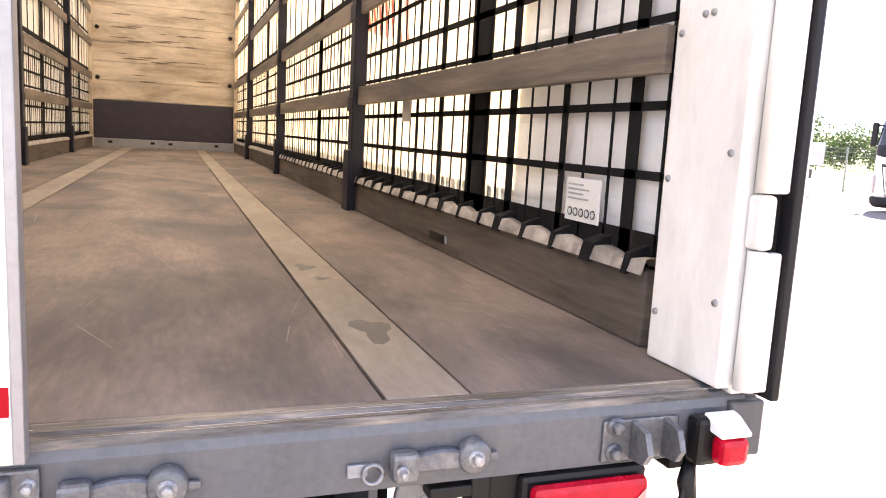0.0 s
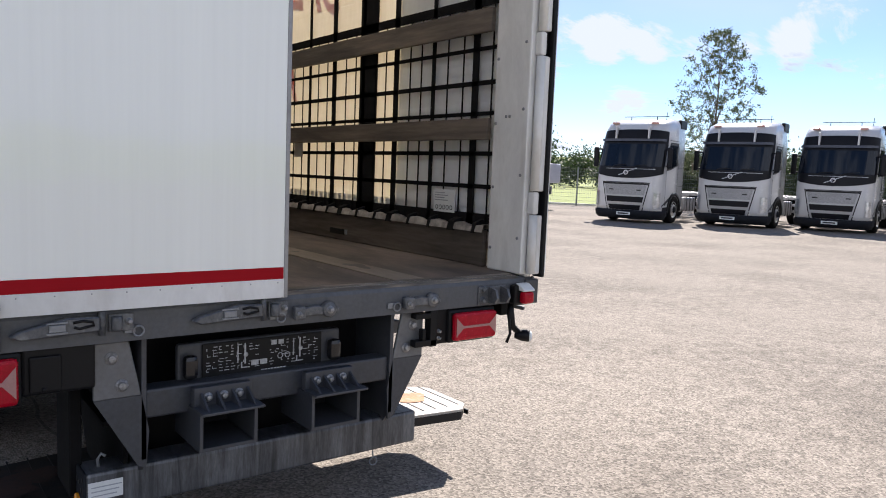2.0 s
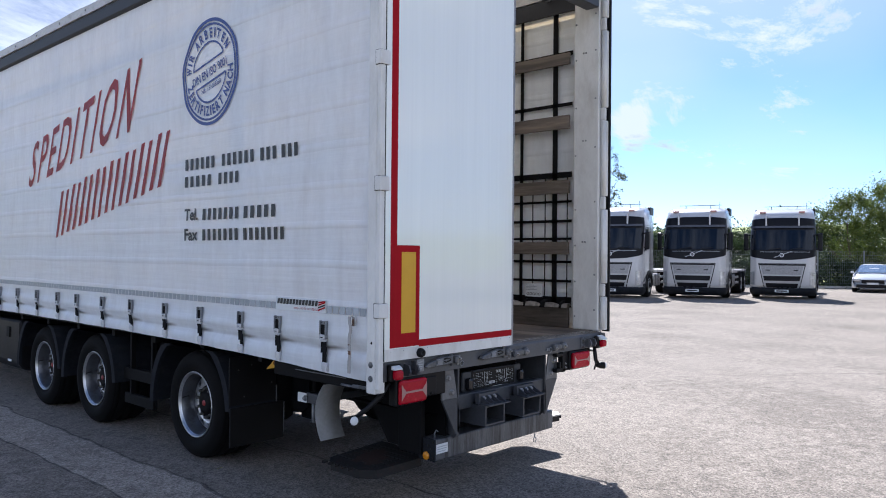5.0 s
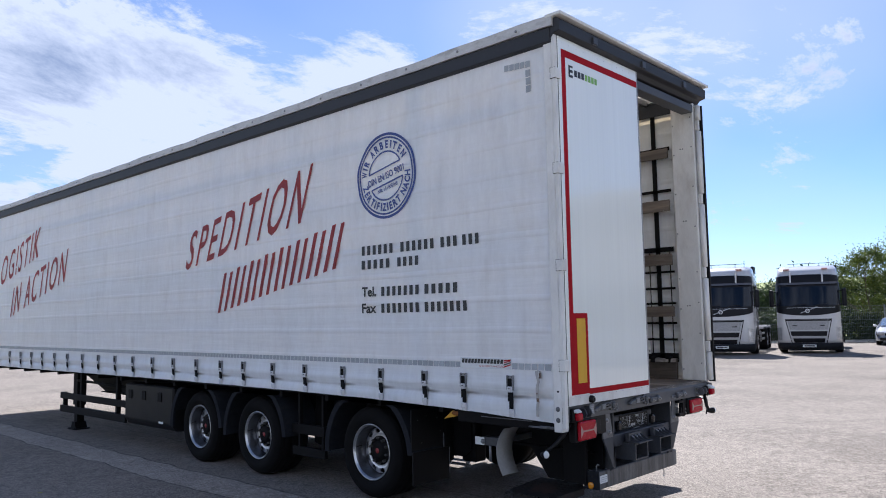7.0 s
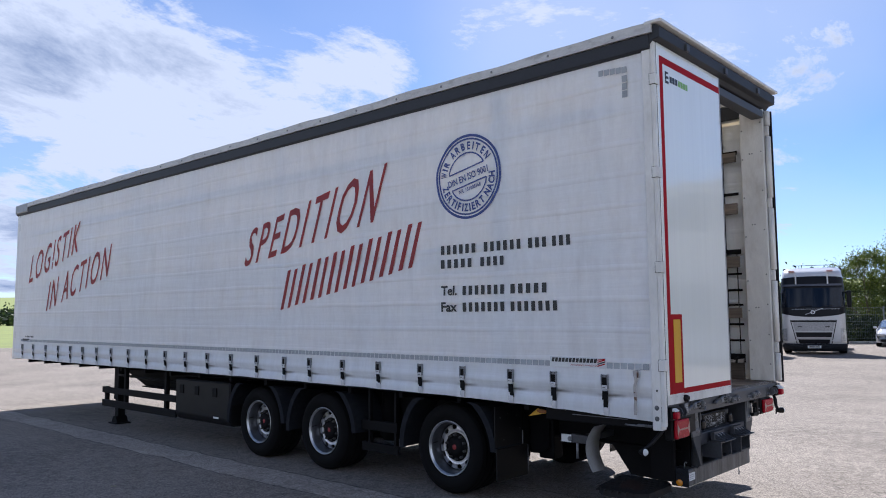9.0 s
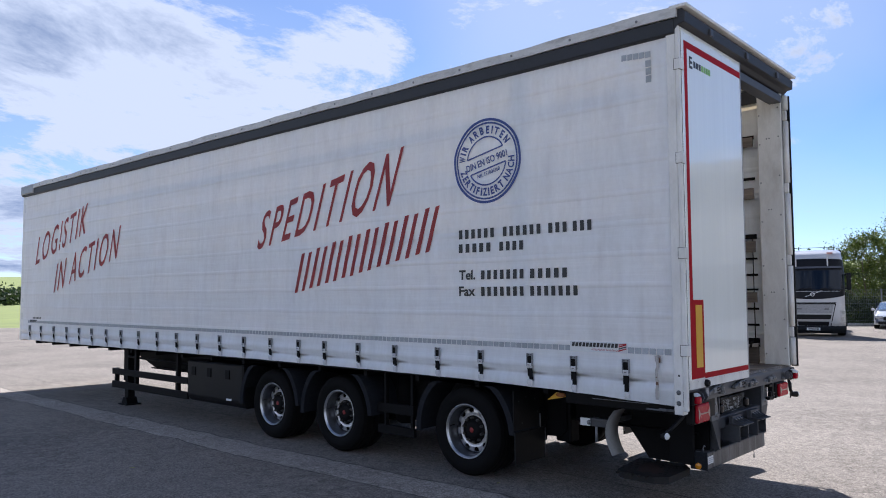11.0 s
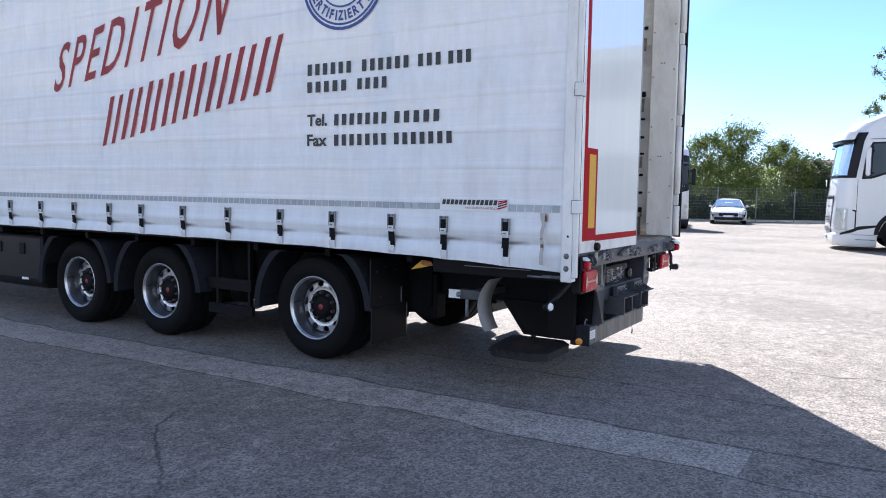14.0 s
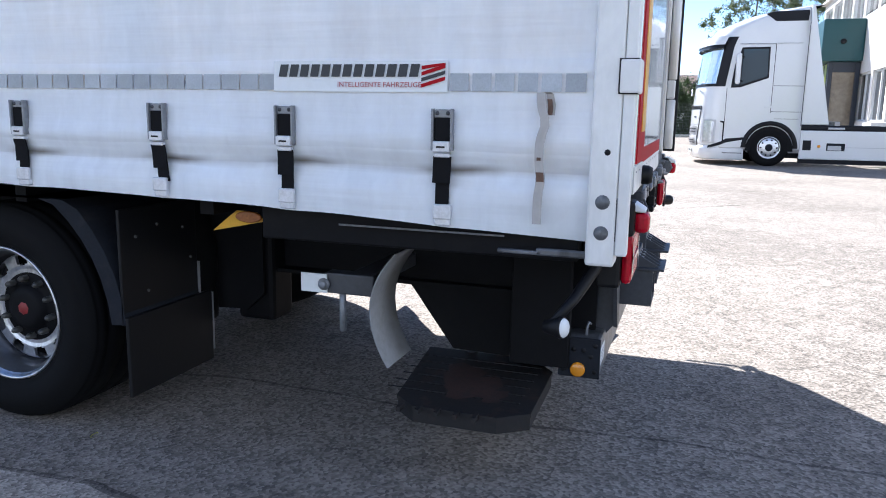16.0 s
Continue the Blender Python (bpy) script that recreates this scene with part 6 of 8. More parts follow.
def build_side_gear():
    for s in (-1, 1):
        # ribbed folding step plates on swing arms
        zt = 0.315 if s < 0 else 0.328
        pts = [(0.5, 0.77), (0.5, 0.35), (0.62, 0.255), (1.03, 0.248), (1.10, 0.34), (1.10, 0.62), (1.03, 0.70)]
        if s > 0:
            pts = [(0.68, 0.80), (0.68, 0.50), (0.76, 0.38), (1.13, 0.33), (1.2, 0.40), (1.2, 0.72), (1.1, 0.80)]
        bm = bmesh.new()
        prism(bm, [(s * x, y) for x, y in pts], "z", zt - 0.012, zt)
        # left plate coloured near-black for shade, right one pale for sun
        top = part("step_plate", bm, M_STEPSHADE if s < 0 else M_STEPLIT, trailer, "rusty ribbed step plate, its colour darkened for shade" if s < 0 else "dusty ribbed step plate with rust stain, its colour paled for sunlight")
        bm = bmesh.new()
        mid = (sum(x for x, y in pts) / 7, sum(y for x, y in pts) / 7)
        prism(bm, [(s * (mid[0] + (x - mid[0]) * 0.985), mid[1] + (y - mid[1]) * 0.985) for x, y in pts], "z", zt - 0.055, zt - 0.012)
        part("step_skirt", bm, M_STEPSHADE, top)
        for k in range(5):
            yy = 0.36 + k * 0.05
            part("skirt_slot", boxed(*sorted((s * (pts[5][0] - 0.004), s * (pts[5][0] - 0.012))), yy, yy + 0.03, zt - 0.045, zt - 0.022), M_PLASTIC, top)
        for k in range(6):
            x = s * ((0.60 if s < 0 else 0.80) + k * 0.072)
            part("step_groove", boxed(x - 0.003, x + 0.003, 0.30 if s < 0 else 0.40, 0.76, zt, zt + 0.002), M_STEPSHADE, top)
        if s < 0:
            for cx, cy, rr in ((-0.86, 0.50, 0.10), (-0.74, 0.56, 0.07), (-0.93, 0.40, 0.05)):
                ring = []
                for k in range(18):
                    a = 2 * math.pi * k / 18
                    r = rr * (1 + 0.22 * math.sin(3 * a + cx * 9) + 0.12 * math.sin(7 * a))
                    ring.append((cx + 1.2 * r * math.cos(a), cy + r * math.sin(a), zt + 0.0022 + 0.0004 * rr * 10))
                raw_part("rust_stain", ring, [tuple(range(18))], M_DARKRUST, top, "dull reddish-brown rust stain")
            for k in range(5):
                yy = 0.40 + k * 0.062
                part("step_tooth", boxed(-1.135, -1.09, yy, yy + 0.012, zt - 0.012, zt + 0.004), M_STEPSHADE, top)
        if s > 0:
            pts = []
            for k in range(16):
                a = 2 * math.pi * k / 16
                r = 1 + 0.09 * math.sin(3 * a) + 0.05 * math.sin(5 * a + 1)
                pts.append((1.0 + 0.10 * r * math.cos(a), 0.62 + 0.085 * r * math.sin(a), zt + 0.003))
            raw_part("rust_stain", pts, [tuple(range(16))], M_RUSTSTAIN, top, "orange rust stain")
        bm = bmesh.new()
        rod(bm, (s * 0.5, 0.6, zt - 0.03), (s * 0.42, 0.6, zt + 0.28), 0.022, 8)
        part("step_arm", bm, M_FRAME, top)
        # curved grey splash guard on a tube arm
        vs, fs = [], []
        n = 14
        for k in range(n + 1):
            a = -1 + 2 * k / n
            y = 0.762 - (0.085 if a > 0 else 0.06) * a * a
            z = 0.62 + 0.185 * a
            xa, xb = (0.91, 1.115) if s < 0 else (0.79, 0.96)
            for x in (xa, xb):
                vs.append((s * x, y, z))
            for x in (xb, xa):
                vs.append((s * x, y - 0.006, z))
        for k in range(n):
            for j in range(4):
                a, b = 4 * k + j, 4 * k + (j + 1) % 4
                fs.append((a, b, b + 4, a + 4))
        raw_part("splash_guard", vs, fs, M_SPLASH, trailer, "curved grey plastic splash guard", True)
        bm = bmesh.new()
        lo, hi = sorted((s * 0.98, s * 1.04))
        box(bm, lo, hi, 0.78, 0.96, 0.64, 0.71, 0.006)
        lo, hi = sorted((s * 0.45, s * 1.0))
        box(bm, lo, hi, 0.82, 0.90, 0.65, 0.70, 0.006)
        arm = part("guard_arm", bm, M_FRAME, trailer, "dark square tube arm")
        lo, hi = sorted((s * 1.042, s * 1.048))
        bm = boxed(lo, hi, 0.945, 1.04, 0.642, 0.705)
        part("arm_reflector", bm, M_LABEL, arm, "white reflector plate")
        bm = bmesh.new()
        hex_bolt(bm, s * 1.048, 0.955, 0.672, (s, 0, 0), 0.014)
        rod(bm, (s * 1.02, 0.90, 0.65), (s * 1.02, 0.90, 0.51), 0.012, 8)
        part("arm_pin", bm, M_GALV, arm)
        # work lamp on a bent cable at the corner
        if s > 0:
            xl = s * 1.165
            bm = bmesh.new()
            lathe(bm, (xl, -0.03, 0.775), (s * 0.5, -0.6, 0), [(0.016, -0.03), (0.026, 0.0), (0.028, 0.03), (0.026, 0.04), (0, 0.041)], 16)
            lampb = part("side_lamp", bm, M_PLASTIC, trailer, "small round position lamp on a rubber arm")
            bm = bmesh.new()
            lathe(bm, Vector((xl, -0.03, 0.775)) + Vector((s * 0.5, -0.6, 0)).normalized() * 0.04, (s * 0.5, -0.6, 0), [(0.024, 0), (0.02, 0.008), (0, 0.01)], 14)
            part("lens", bm, M_LABEL, lampb, "pale lens")
            bm = bmesh.new()
            sweep(bm, [(s * 1.12, 0.0, 0.93), (s * 1.10, -0.02, 0.88), (s * 1.115, -0.02, 0.82), (s * 1.16, -0.02, 0.785)], [0.014, 0.018, 0.016, 0.013], 8)
            sweep(bm, [(s * 1.11, -0.01, 0.92), (s * 1.085, -0.03, 0.85), (s * 1.095, -0.03, 0.79), (s * 1.075, -0.03, 0.75)], 0.007, 6)
            part("rubber_arm", bm, M_PLASTIC, lampb)
        else:
            bm = bmesh.new()
            lathe(bm, (-1.330, 0.135, 0.690), (-0.3, -0.95, 0.1), [(0, -0.035), (0.016, -0.03), (0.024, 0.0), (0.030, 0.018), (0.028, 0.026), (0, 0.027)], 16)
            lampb = part("side_lamp", bm, M_PLASTIC, trailer, "small round position lamp on a rubber arm")
            bm = bmesh.new()
            lathe(bm, Vector((-1.330, 0.135, 0.690)) + Vector((-0.3, -0.95, 0.1)).normalized() * 0.026, (-0.3, -0.95, 0.1), [(0.026, 0), (0.022, 0.006), (0, 0.008)], 14)
            part("lens", bm, M_LABEL, lampb, "pale lens")
            bm = bmesh.new()
            sweep(bm, [(-1.14, 0.03, 0.90), (-1.18, 0.06, 0.82), (-1.25, 0.10, 0.75), (-1.32, 0.145, 0.695)], [0.014, 0.017, 0.015, 0.012], 8)
            part("rubber_arm", bm, M_PLASTIC, lampb)
        # long locking lever under the hem
        bm = bmesh.new()
        lo, hi = sorted((s * 1.262, s * 1.278))
        box(bm, lo, hi, 0.07, 0.205, 0.866, 0.886, 0.005)
        box(bm, lo, hi, 0.19, 0.31, 0.867, 0.878, 0.003)
        part("tension_lever", bm, M_STEEL, trailer, "grey curtain tension lever")
        # amber side marker with yellow triangle reflector
        bm = bmesh.new()
        lo, hi = sorted((s * 1.10, s * 1.104))
        prism(bm, [(1.34, 0.834), (1.14, 0.876), (1.17, 0.905), (1.245, 0.908)], "x", lo, hi)
        tri = part("side_reflector", bm, M_YELLOW, trailer, "yellow triangular side reflector")
        bm = bmesh.new()
        prism(bm, [(1.195 + 0.05 * math.cos(k * math.pi / 8), 0.889 + 0.019 * math.sin(k * math.pi / 8)) for k in range(16)], "x", *sorted((s * 1.104, s * 1.116)), 0.003)
        part("lens", bm, M_DULLAMBER, tri, "amber marker lens")


build_side_gear()


# ---- chassis ----
def build_chassis():
    for s in (-1, 1):
        x = s * 0.52
        bm = bmesh.new()
        prism(bm, [(0.2, 0.60), (9.6, 0.60), (10.4, 0.84), (13.3, 0.84), (13.3, 0.965), (0.2, 0.965)], "x", x - 0.006, x + 0.006)
        beam = part("chassis_beam", bm, M_BLACK, trailer, "black chassis beam")
        part("flange", boxed(x - 0.07, x + 0.07, 0.2, 13.3, 0.965, 0.985), M_BLACK, beam)
        part("flange", boxed(x - 0.07, x + 0.07, 0.2, 9.6, 0.585, 0.60), M_BLACK, beam)
        # outer side rail
        lo, hi = sorted((s * 1.16, s * 1.245))
        part("side_rail", boxed(lo, hi, 1.077, 13.6, 0.965, 1.03, bev=0.006), M_BLACK, trailer, "black outer side rail")
        part("rear_side_rail", boxed(*sorted((s * 1.15, s * 1.222)), 0.10, 1.075, 0.845, 1.03, bev=0.006), M_BLACK, trailer, "black rear side rail")
        part("rail_edge", boxed(*sorted((s * 1.243, s * 1.247)), 0.30, 0.80, 0.905, 0.910), M_KEEPER, trailer)
        # rear side apron with slanted lower edge
        lo, hi = sorted((s * 0.53, s * 0.545))
        bm = bmesh.new()
        prism(bm, [(0.12, 0.93), (0.12, 0.36), (0.45, 0.33), (0.66, 0.335), (0.865, 0.61), (0.865, 0.93)], "x", lo, hi)
        part("rear_apron", bm, M_BLACK, trailer, "black slanted apron plate")
        if s > 0:
            continue
        lo, hi = sorted((s * 0.66, s * 0.70))
        bm = boxed(lo, hi, 0.19, 0.40, 0.36, 0.93, bev=0.005)
        part("apron_bracket", bm, M_BLACK, trailer, "dark folded apron bracket")
    for k in range(17):
        y = 0.5 + k * 0.78
        part("cross_member", boxed(-1.18, 1.18, y, y + 0.05, 0.90, 0.99), M_BLACK, trailer)
    # bellows air tank and spring bracketry between the wheels
    for y in (1.46, 3.2, 4.75):
        for s in (-1, 1):
            lo, hi = sorted((s * 0.46, s * 0.62))
            part("hanger_bracket", boxed(lo, hi, y - 0.05, y + 0.12, 0.38, 0.75, bev=0.02), M_BLACK, trailer)
            bm = bmesh.new()
            prism(bm, [(y - 0.02, 0.93), (y - 0.02, 0.50), (y + 0.06, 0.43), (y + 0.5, 0.41), (y + 0.6, 0.93)], "x", *sorted((s * 0.63, s * 0.645)))
            part("hanger_plate", bm, M_BLACK, trailer)
            bm = bmesh.new()
            lathe(bm, (s * 0.70, y + 0.30, 0.36), (0, 0, 1), [(0, 0), (0.08, 0), (0.115, 0.03), (0.12, 0.1), (0.105, 0.16), (0.12, 0.22), (0.12, 0.34), (0.10, 0.40), (0.10, 0.52), (0, 0.52)], 20)
            part("air_bellows", bm, M_RUBBER, trailer, "black rubber air spring")
    for s in (-1, 1):
        bm = bmesh.new()
        rod(bm, (s * 0.9, 6.1, 0.72), (s * 0.9, 7.2, 0.72), 0.12, 16)
        part("air_tank", bm, M_BLACK, trailer)
        # fittings between second and third axle
        x = s * 1.12
        bm = bmesh.new()
        box(bm, x - 0.02, x + 0.02, 2.97, 3.0, 0.38, 0.95)
        box(bm, x - 0.02, x + 0.02, 3.36, 3.39, 0.38, 0.95)
        box(bm, x - 0.03, x + 0.03, 2.95, 3.49, 0.53, 0.63, 0.005)
        box(bm, x - 0.02, x + 0.02, 2.95, 3.49, 0.31, 0.40, 0.005)
        part("guard_frame", bm, M_BLACK, trailer)


build_chassis()


def build_wheel(y, s):
    wheel = new("wheel")
    wheel.parent = trailer
    wheel.matrix_basis = pose(s * 1.158, y, hub_height(y))
    wheel.empty_display_size = 0.1
    ax = (-s, 0, 0)   # inwards
    bm = bmesh.new()
    lathe(bm, (0, 0, 0), ax, [(0.246, 0.05), (0.254, 0.022), (0.268, 0.008), (0.276, 0.010), (0.284, 0.002), (0.33, -0.006), (0.365, -0.003), (0.372, 0.003), (0.39, 0.010), (0.408, 0.026), (0.413, 0.034), (0.411, 0.040), (0.418, 0.046), (0.423, 0.07), (0.418, 0.074), (0.418, 0.086), (0.424, 0.09), (0.425, 0.16), (0.418, 0.164), (0.418, 0.176), (0.425, 0.18), (0.425, 0.25), (0.418, 0.254), (0.418, 0.266), (0.425, 0.27), (0.422, 0.36), (0.40, 0.40), (0.34, 0.415), (0.25, 0.39)], 56)
    part("tyre", bm, M_RUBBER, wheel, "worn black truck tyre")
    bm = bmesh.new()
    lathe(bm, (0, 0, 0), ax, [(0.252, 0.03), (0.2590, 0.016), (0.2585, 0.010), (0.254, 0.008), (0.248, 0.012), (0.244, 0.022), (0.238, 0.028)], 56)
    part("rim_lip", bm, M_RIM, wheel, "bright silver rim lip")
    bm = bmesh.new()
    lathe(bm, (0, 0, 0), ax, [(0.238, 0.028), (0.226, 0.05), (0.224, 0.11), (0.222, 0.19), (0.19, 0.20)], 56)
    part("rim_barrel", bm, M_RIMWELL, wheel, "dull silver rim barrel")
    # dished disc with round-cornered hand holes between its spokes
    bm = bmesh.new()
    seg, holes = 80, 10
    rad = [0.213, 0.211, 0.205, 0.170, 0.164, 0.150, 0.128]
    dep = [0.155, 0.132, 0.129, 0.126, 0.126, 0.130, 0.130]
    rings = []
    for r, d in zip(rad, dep):
        rings.append([bm.verts.new((-s * d, r * math.cos(2 * math.pi * k / seg), r * math.sin(2 * math.pi * k / seg))) for k in range(seg)])
    for i in range(len(rad) - 1):
        for k in range(seg):
            m = k % 8
            if m < 4 and i in (1, 2, 3) and (i == 2 or 0 < m < 3):
                continue
            k2 = (k + 1) % seg
            bm.faces.new((rings[i][k], rings[i][k2], rings[i + 1][k2], rings[i + 1][k]))
    edge = [e for e in bm.edges if len(e.link_faces) == 1]
    lip = bmesh.ops.extrude_edge_only(bm, edges=edge)["geom"]
    for v in lip:
        if isinstance(v, bmesh.types.BMVert):
            v.co.x -= s * 0.012
    part("rim", bm, M_DISC, wheel, "dirty silver steel rim with round hand holes")
    bm = bmesh.new()
    lathe(bm, (0, 0, 0), ax, [(0.135, 0.16), (0.136, 0.128), (0.130, 0.124), (0.100, 0.124), (0.088, 0.115), (0.082, 0.098), (0.060, 0.092), (0.045, 0.091), (0, 0.091)], 36)
    lathe(bm, (0, 0, 0), ax, [(0.219, 0.27), (0.219, 0.192), (0.21, 0.189), (0, 0.189)], 24)
    part("hub", bm, M_BLACK, wheel, "dark greasy hub")
    bm = bmesh.new()
    lathe(bm, (0, 0, 0), (s, 0, 0), [(0.014, 0), (0.014, 0.022), (0.008, 0.036), (0, 0.037)], 6)
    nut = part("wheel_nut", bm, M_NUT, wheel)
    for k in range(10):
        a = 2 * math.pi * (k + 0.4) / 10
        o = nut if k == 0 else new("wheel_nut", nut.data)
        o.parent = wheel
        o.matrix_basis = Matrix.Translation((-s * 0.124, 0.115 * math.cos(a), 0.115 * math.sin(a)))
    bm = bmesh.new()
    lathe(bm, (-s * 0.091, 0, 0), (s, 0, 0), [(0.026, 0), (0.02, 0.004), (0, 0.005)], 7)
    part("hub_mark", bm, M_REDHUB, wheel, "red hub mark")
    bm = bmesh.new()
    sweep(bm, [(-s * 0.03, 0.232, 0.02), (-s * 0.05, 0.212, 0.03), (-s * 0.075, 0.20, 0.034)], 0.004, 6)
    part("valve", bm, M_PLASTIC, wheel)


def hub_height(y):
    """The yard falls a little towards the front of the trailer."""
    return 0.462 - 0.008 * (y - 2.247)


M_NUT = surface("dull_wheel_nut", (0.08, 0.078, 0.07), 0.45, metal=0.3, var=0.3, scale=20, bump=0.05)
AXLES = [2.247, 4.13, 5.393]
for ya in AXLES:
    for sd in (-1, 1):
        build_wheel(ya, sd)
        # mudguard arc
        vs, fs = [], []
        n = 22
        a0, a1 = radians(4), radians(184)
        for k in range(n + 1):
            a = a0 + (a1 - a0) * k / n
            for r, xa in ((0.612, 1.225), (0.612, 0.80), (0.600, 0.80), (0.600, 1.185), (0.552, 1.195), (0.552, 1.225)):
                vs.append((sd * xa, ya - 0.02 - r * math.cos(a), hub_height(ya) + min(r * math.sin(a), 0.46)))
        for k in range(n):
            for j in range(6):
                fs.append((6 * k + j, 6 * k + (j + 1) % 6, 6 * (k + 1) + (j + 1) % 6, 6 * (k + 1) + j))
        raw_part("mudguard", vs, fs, M_MUDGUARD, trailer, "dark grey plastic mudguard")
        lo, hi = sorted((sd * 0.82, sd * 1.225))
        if ya < 3:
            bm = boxed(*sorted((sd * 0.760, sd * 1.225)), 1.605, 1.62, 0.245, 0.53, bev=0.004)
            flap = part("mud_flap", bm, M_PLASTIC, trailer, "black rubber mud flap")
            part("flap_edge", boxed(*sorted((sd * 0.757, sd * 0.7605)), 1.600, 1.6055, 0.285, 0.52), M_ALU, flap, "pale worn flap edge")
            bm = boxed(lo, hi, 1.622, 1.634, 0.50, 0.90, bev=0.004)
            back = part("flap_carrier", bm, M_PLASTIC, trailer, "black flap carrier plate")
            for xk, zk in ((0.90, 0.80), (1.04, 0.83), (1.15, 0.80), (0.86, 0.68), (1.10, 0.60)):
                bm = bmesh.new()
                lathe(bm, (sd * xk, 1.622, zk), (0, -1, 0), [(0.006, 0), (0.005, 0.004), (0, 0.005)], 8)
                part("flap_rivet", bm, M_NUT, back, "dull steel rivet")
            part("carrier_edge", boxed(*sorted((sd * 0.818, sd * 0.8215)), 1.612, 1.6225, 0.53, 0.655), M_ALU, back)
    bm = bmesh.new()
    rod(bm, (-1.0, ya, hub_height(ya)), (1.0, ya, hub_height(ya)), 0.07, 14)
    part("axle", bm, M_BLACK, trailer)


def build_side_guard(s):
    x0, x1 = sorted((s * 1.165, s * 1.20))
    for z0, z1 in ((0.535, 0.63), (0.325, 0.43)):
        part("guard_rail", boxed(x0, x1, 7.34, 9.70, z0, z1, bev=0.006), M_BLACK, trailer, "black side guard rail")
    for y in (7.72, 9.0, 9.67):
        lo, hi = sorted((s * 1.10, s * 1.16))
        part("guard_upright", boxed(lo, hi, y - 0.03, y + 0.03, 0.325, 0.63 if y > 9.5 else 0.97, bev=0.005), M_BLACK, trailer)
    bm = bmesh.new()
    rod(bm, (s * 1.1, 7.4, 0.80), (s * 0.95, 9.65, 0.80), 0.02, 8)
    part("guard_stay", bm, M_BLACK, trailer)
    # tool box
    lo, hi = sorted((s * 0.80, s * 1.21))
    bm = bmesh.new()
    prism(bm, [(lo if s < 0 else hi, 0.40), (lo if s < 0 else hi, 0.88), (hi if s < 0 else lo, 0.88), (hi if s < 0 else lo, 0.30), ((lo + 0.06) if s < 0 else hi - 0.06, 0.32)], "y", 5.95, 7.33, 0.02)
    tb = part("tool_box", bm, M_PLASTIC, trailer, "black plastic tool box")
    for y in (6.3, 6.75, 7.15):
        part("box_latch", boxed(*sorted((s * 1.205, s * 1.222)), y - 0.05, y + 0.05, 0.68, 0.80, bev=0.006), M_BLACK, tb)
    lo2, hi2 = sorted((s * 1.21, s * 1.214))
    part("box_label", boxed(lo2, hi2, 6.2, 6.32, 0.405, 0.43), M_LABEL, tb)
    # landing leg
    bm = bmesh.new()
    x = s * 0.88
    box(bm, x - 0.075, x + 0.075, 9.66, 9.82, 0.40, 0.98, 0.008)
    box(bm, x - 0.058, x + 0.058, 9.68, 9.80, 0.06, 0.45, 0.006)
    leg = part("landing_leg", bm, M_BLACK, trailer, "black landing leg")
    bm = boxed(x - 0.13, x + 0.13, 9.60, 9.88, -0.004, 0.03, bev=0.008)
    prism(bm, [(9.64, 0.03), (9.84, 0.03), (9.79, 0.13), (9.69, 0.13)], "x", x - 0.09, x + 0.09)
    part("foot", bm, M_BLACK, leg)


build_side_guard(-1)
build_side_guard(1)


# ---- parked vehicles ----
def ring_points(z, front, rear, half, corner, n=7, bow=0.04):
    """A plan outline with rounded front corners and a bowed front: front at smaller y."""
    pts = [(-half, rear, z), (-half, (rear + front) / 2 + 0.3, z)]
    for k in range(n + 1):
        a = math.pi / 2 * k / n
        pts.append((-half + corner - corner * math.cos(a), front + corner - corner * math.sin(a), z))
    flat = half - corner
    for k in range(1, 8):
        x = -flat + 2 * flat * k / 8
        pts.append((x, front - bow * (1 - (x / flat) ** 2), z))
    for k in range(n + 1):
        a = math.pi / 2 * (1 - k / n)
        pts.append((half - corner + corner * math.cos(a), front + corner - corner * math.sin(a), z))
    pts += [(half, (rear + front) / 2 + 0.3, z), (half, rear, z)]
    return pts


def loft(rings, closed=True):
    vs = [p for r in rings for p in r]
    n = len(rings[0])
    fs = []
    for i in range(len(rings) - 1):
        for k in range(n if closed else n - 1):
            fs.append((i * n + k, i * n + (k + 1) % n, (i + 1) * n + (k + 1) % n, (i + 1) * n + k))
    if closed:
        fs.append(tuple(range(n))[::-1])
        fs.append(tuple((len(rings) - 1) * n + k for k in range(n)))
    return vs, fs


def table_at(table, z):
    for (a, b), (c, d) in zip(table, table[1:]):
        if z <= c:
            return b + (d - b) * (z - a) / (c - a)
    return table[-1][1]


FRONT_FLAT = [(0.3, 0.08), (0.6, 0.0), (1.5, 0.0), (1.95, 0.04), (2.9, 0.34), (3.1, 0.38), (3.35, 0.46), (3.55, 0.60), (3.70, 0.95), (3.78, 1.4)]
FRONT_AERO = [(0.3, 0.06), (0.6, 0.0), (1.5, 0.02), (1.95, 0.06), (2.9, 0.20), (3.1, 0.28), (3.35, 0.45), (3.5, 0.74), (3.65, 1.12), (3.78, 1.65), (3.87, 2.2)]


def cab_half(z):
    return 1.24 if z < 2.6 else 1.24 - 0.10 * ((z - 2.6) / 1.2) ** 1.5


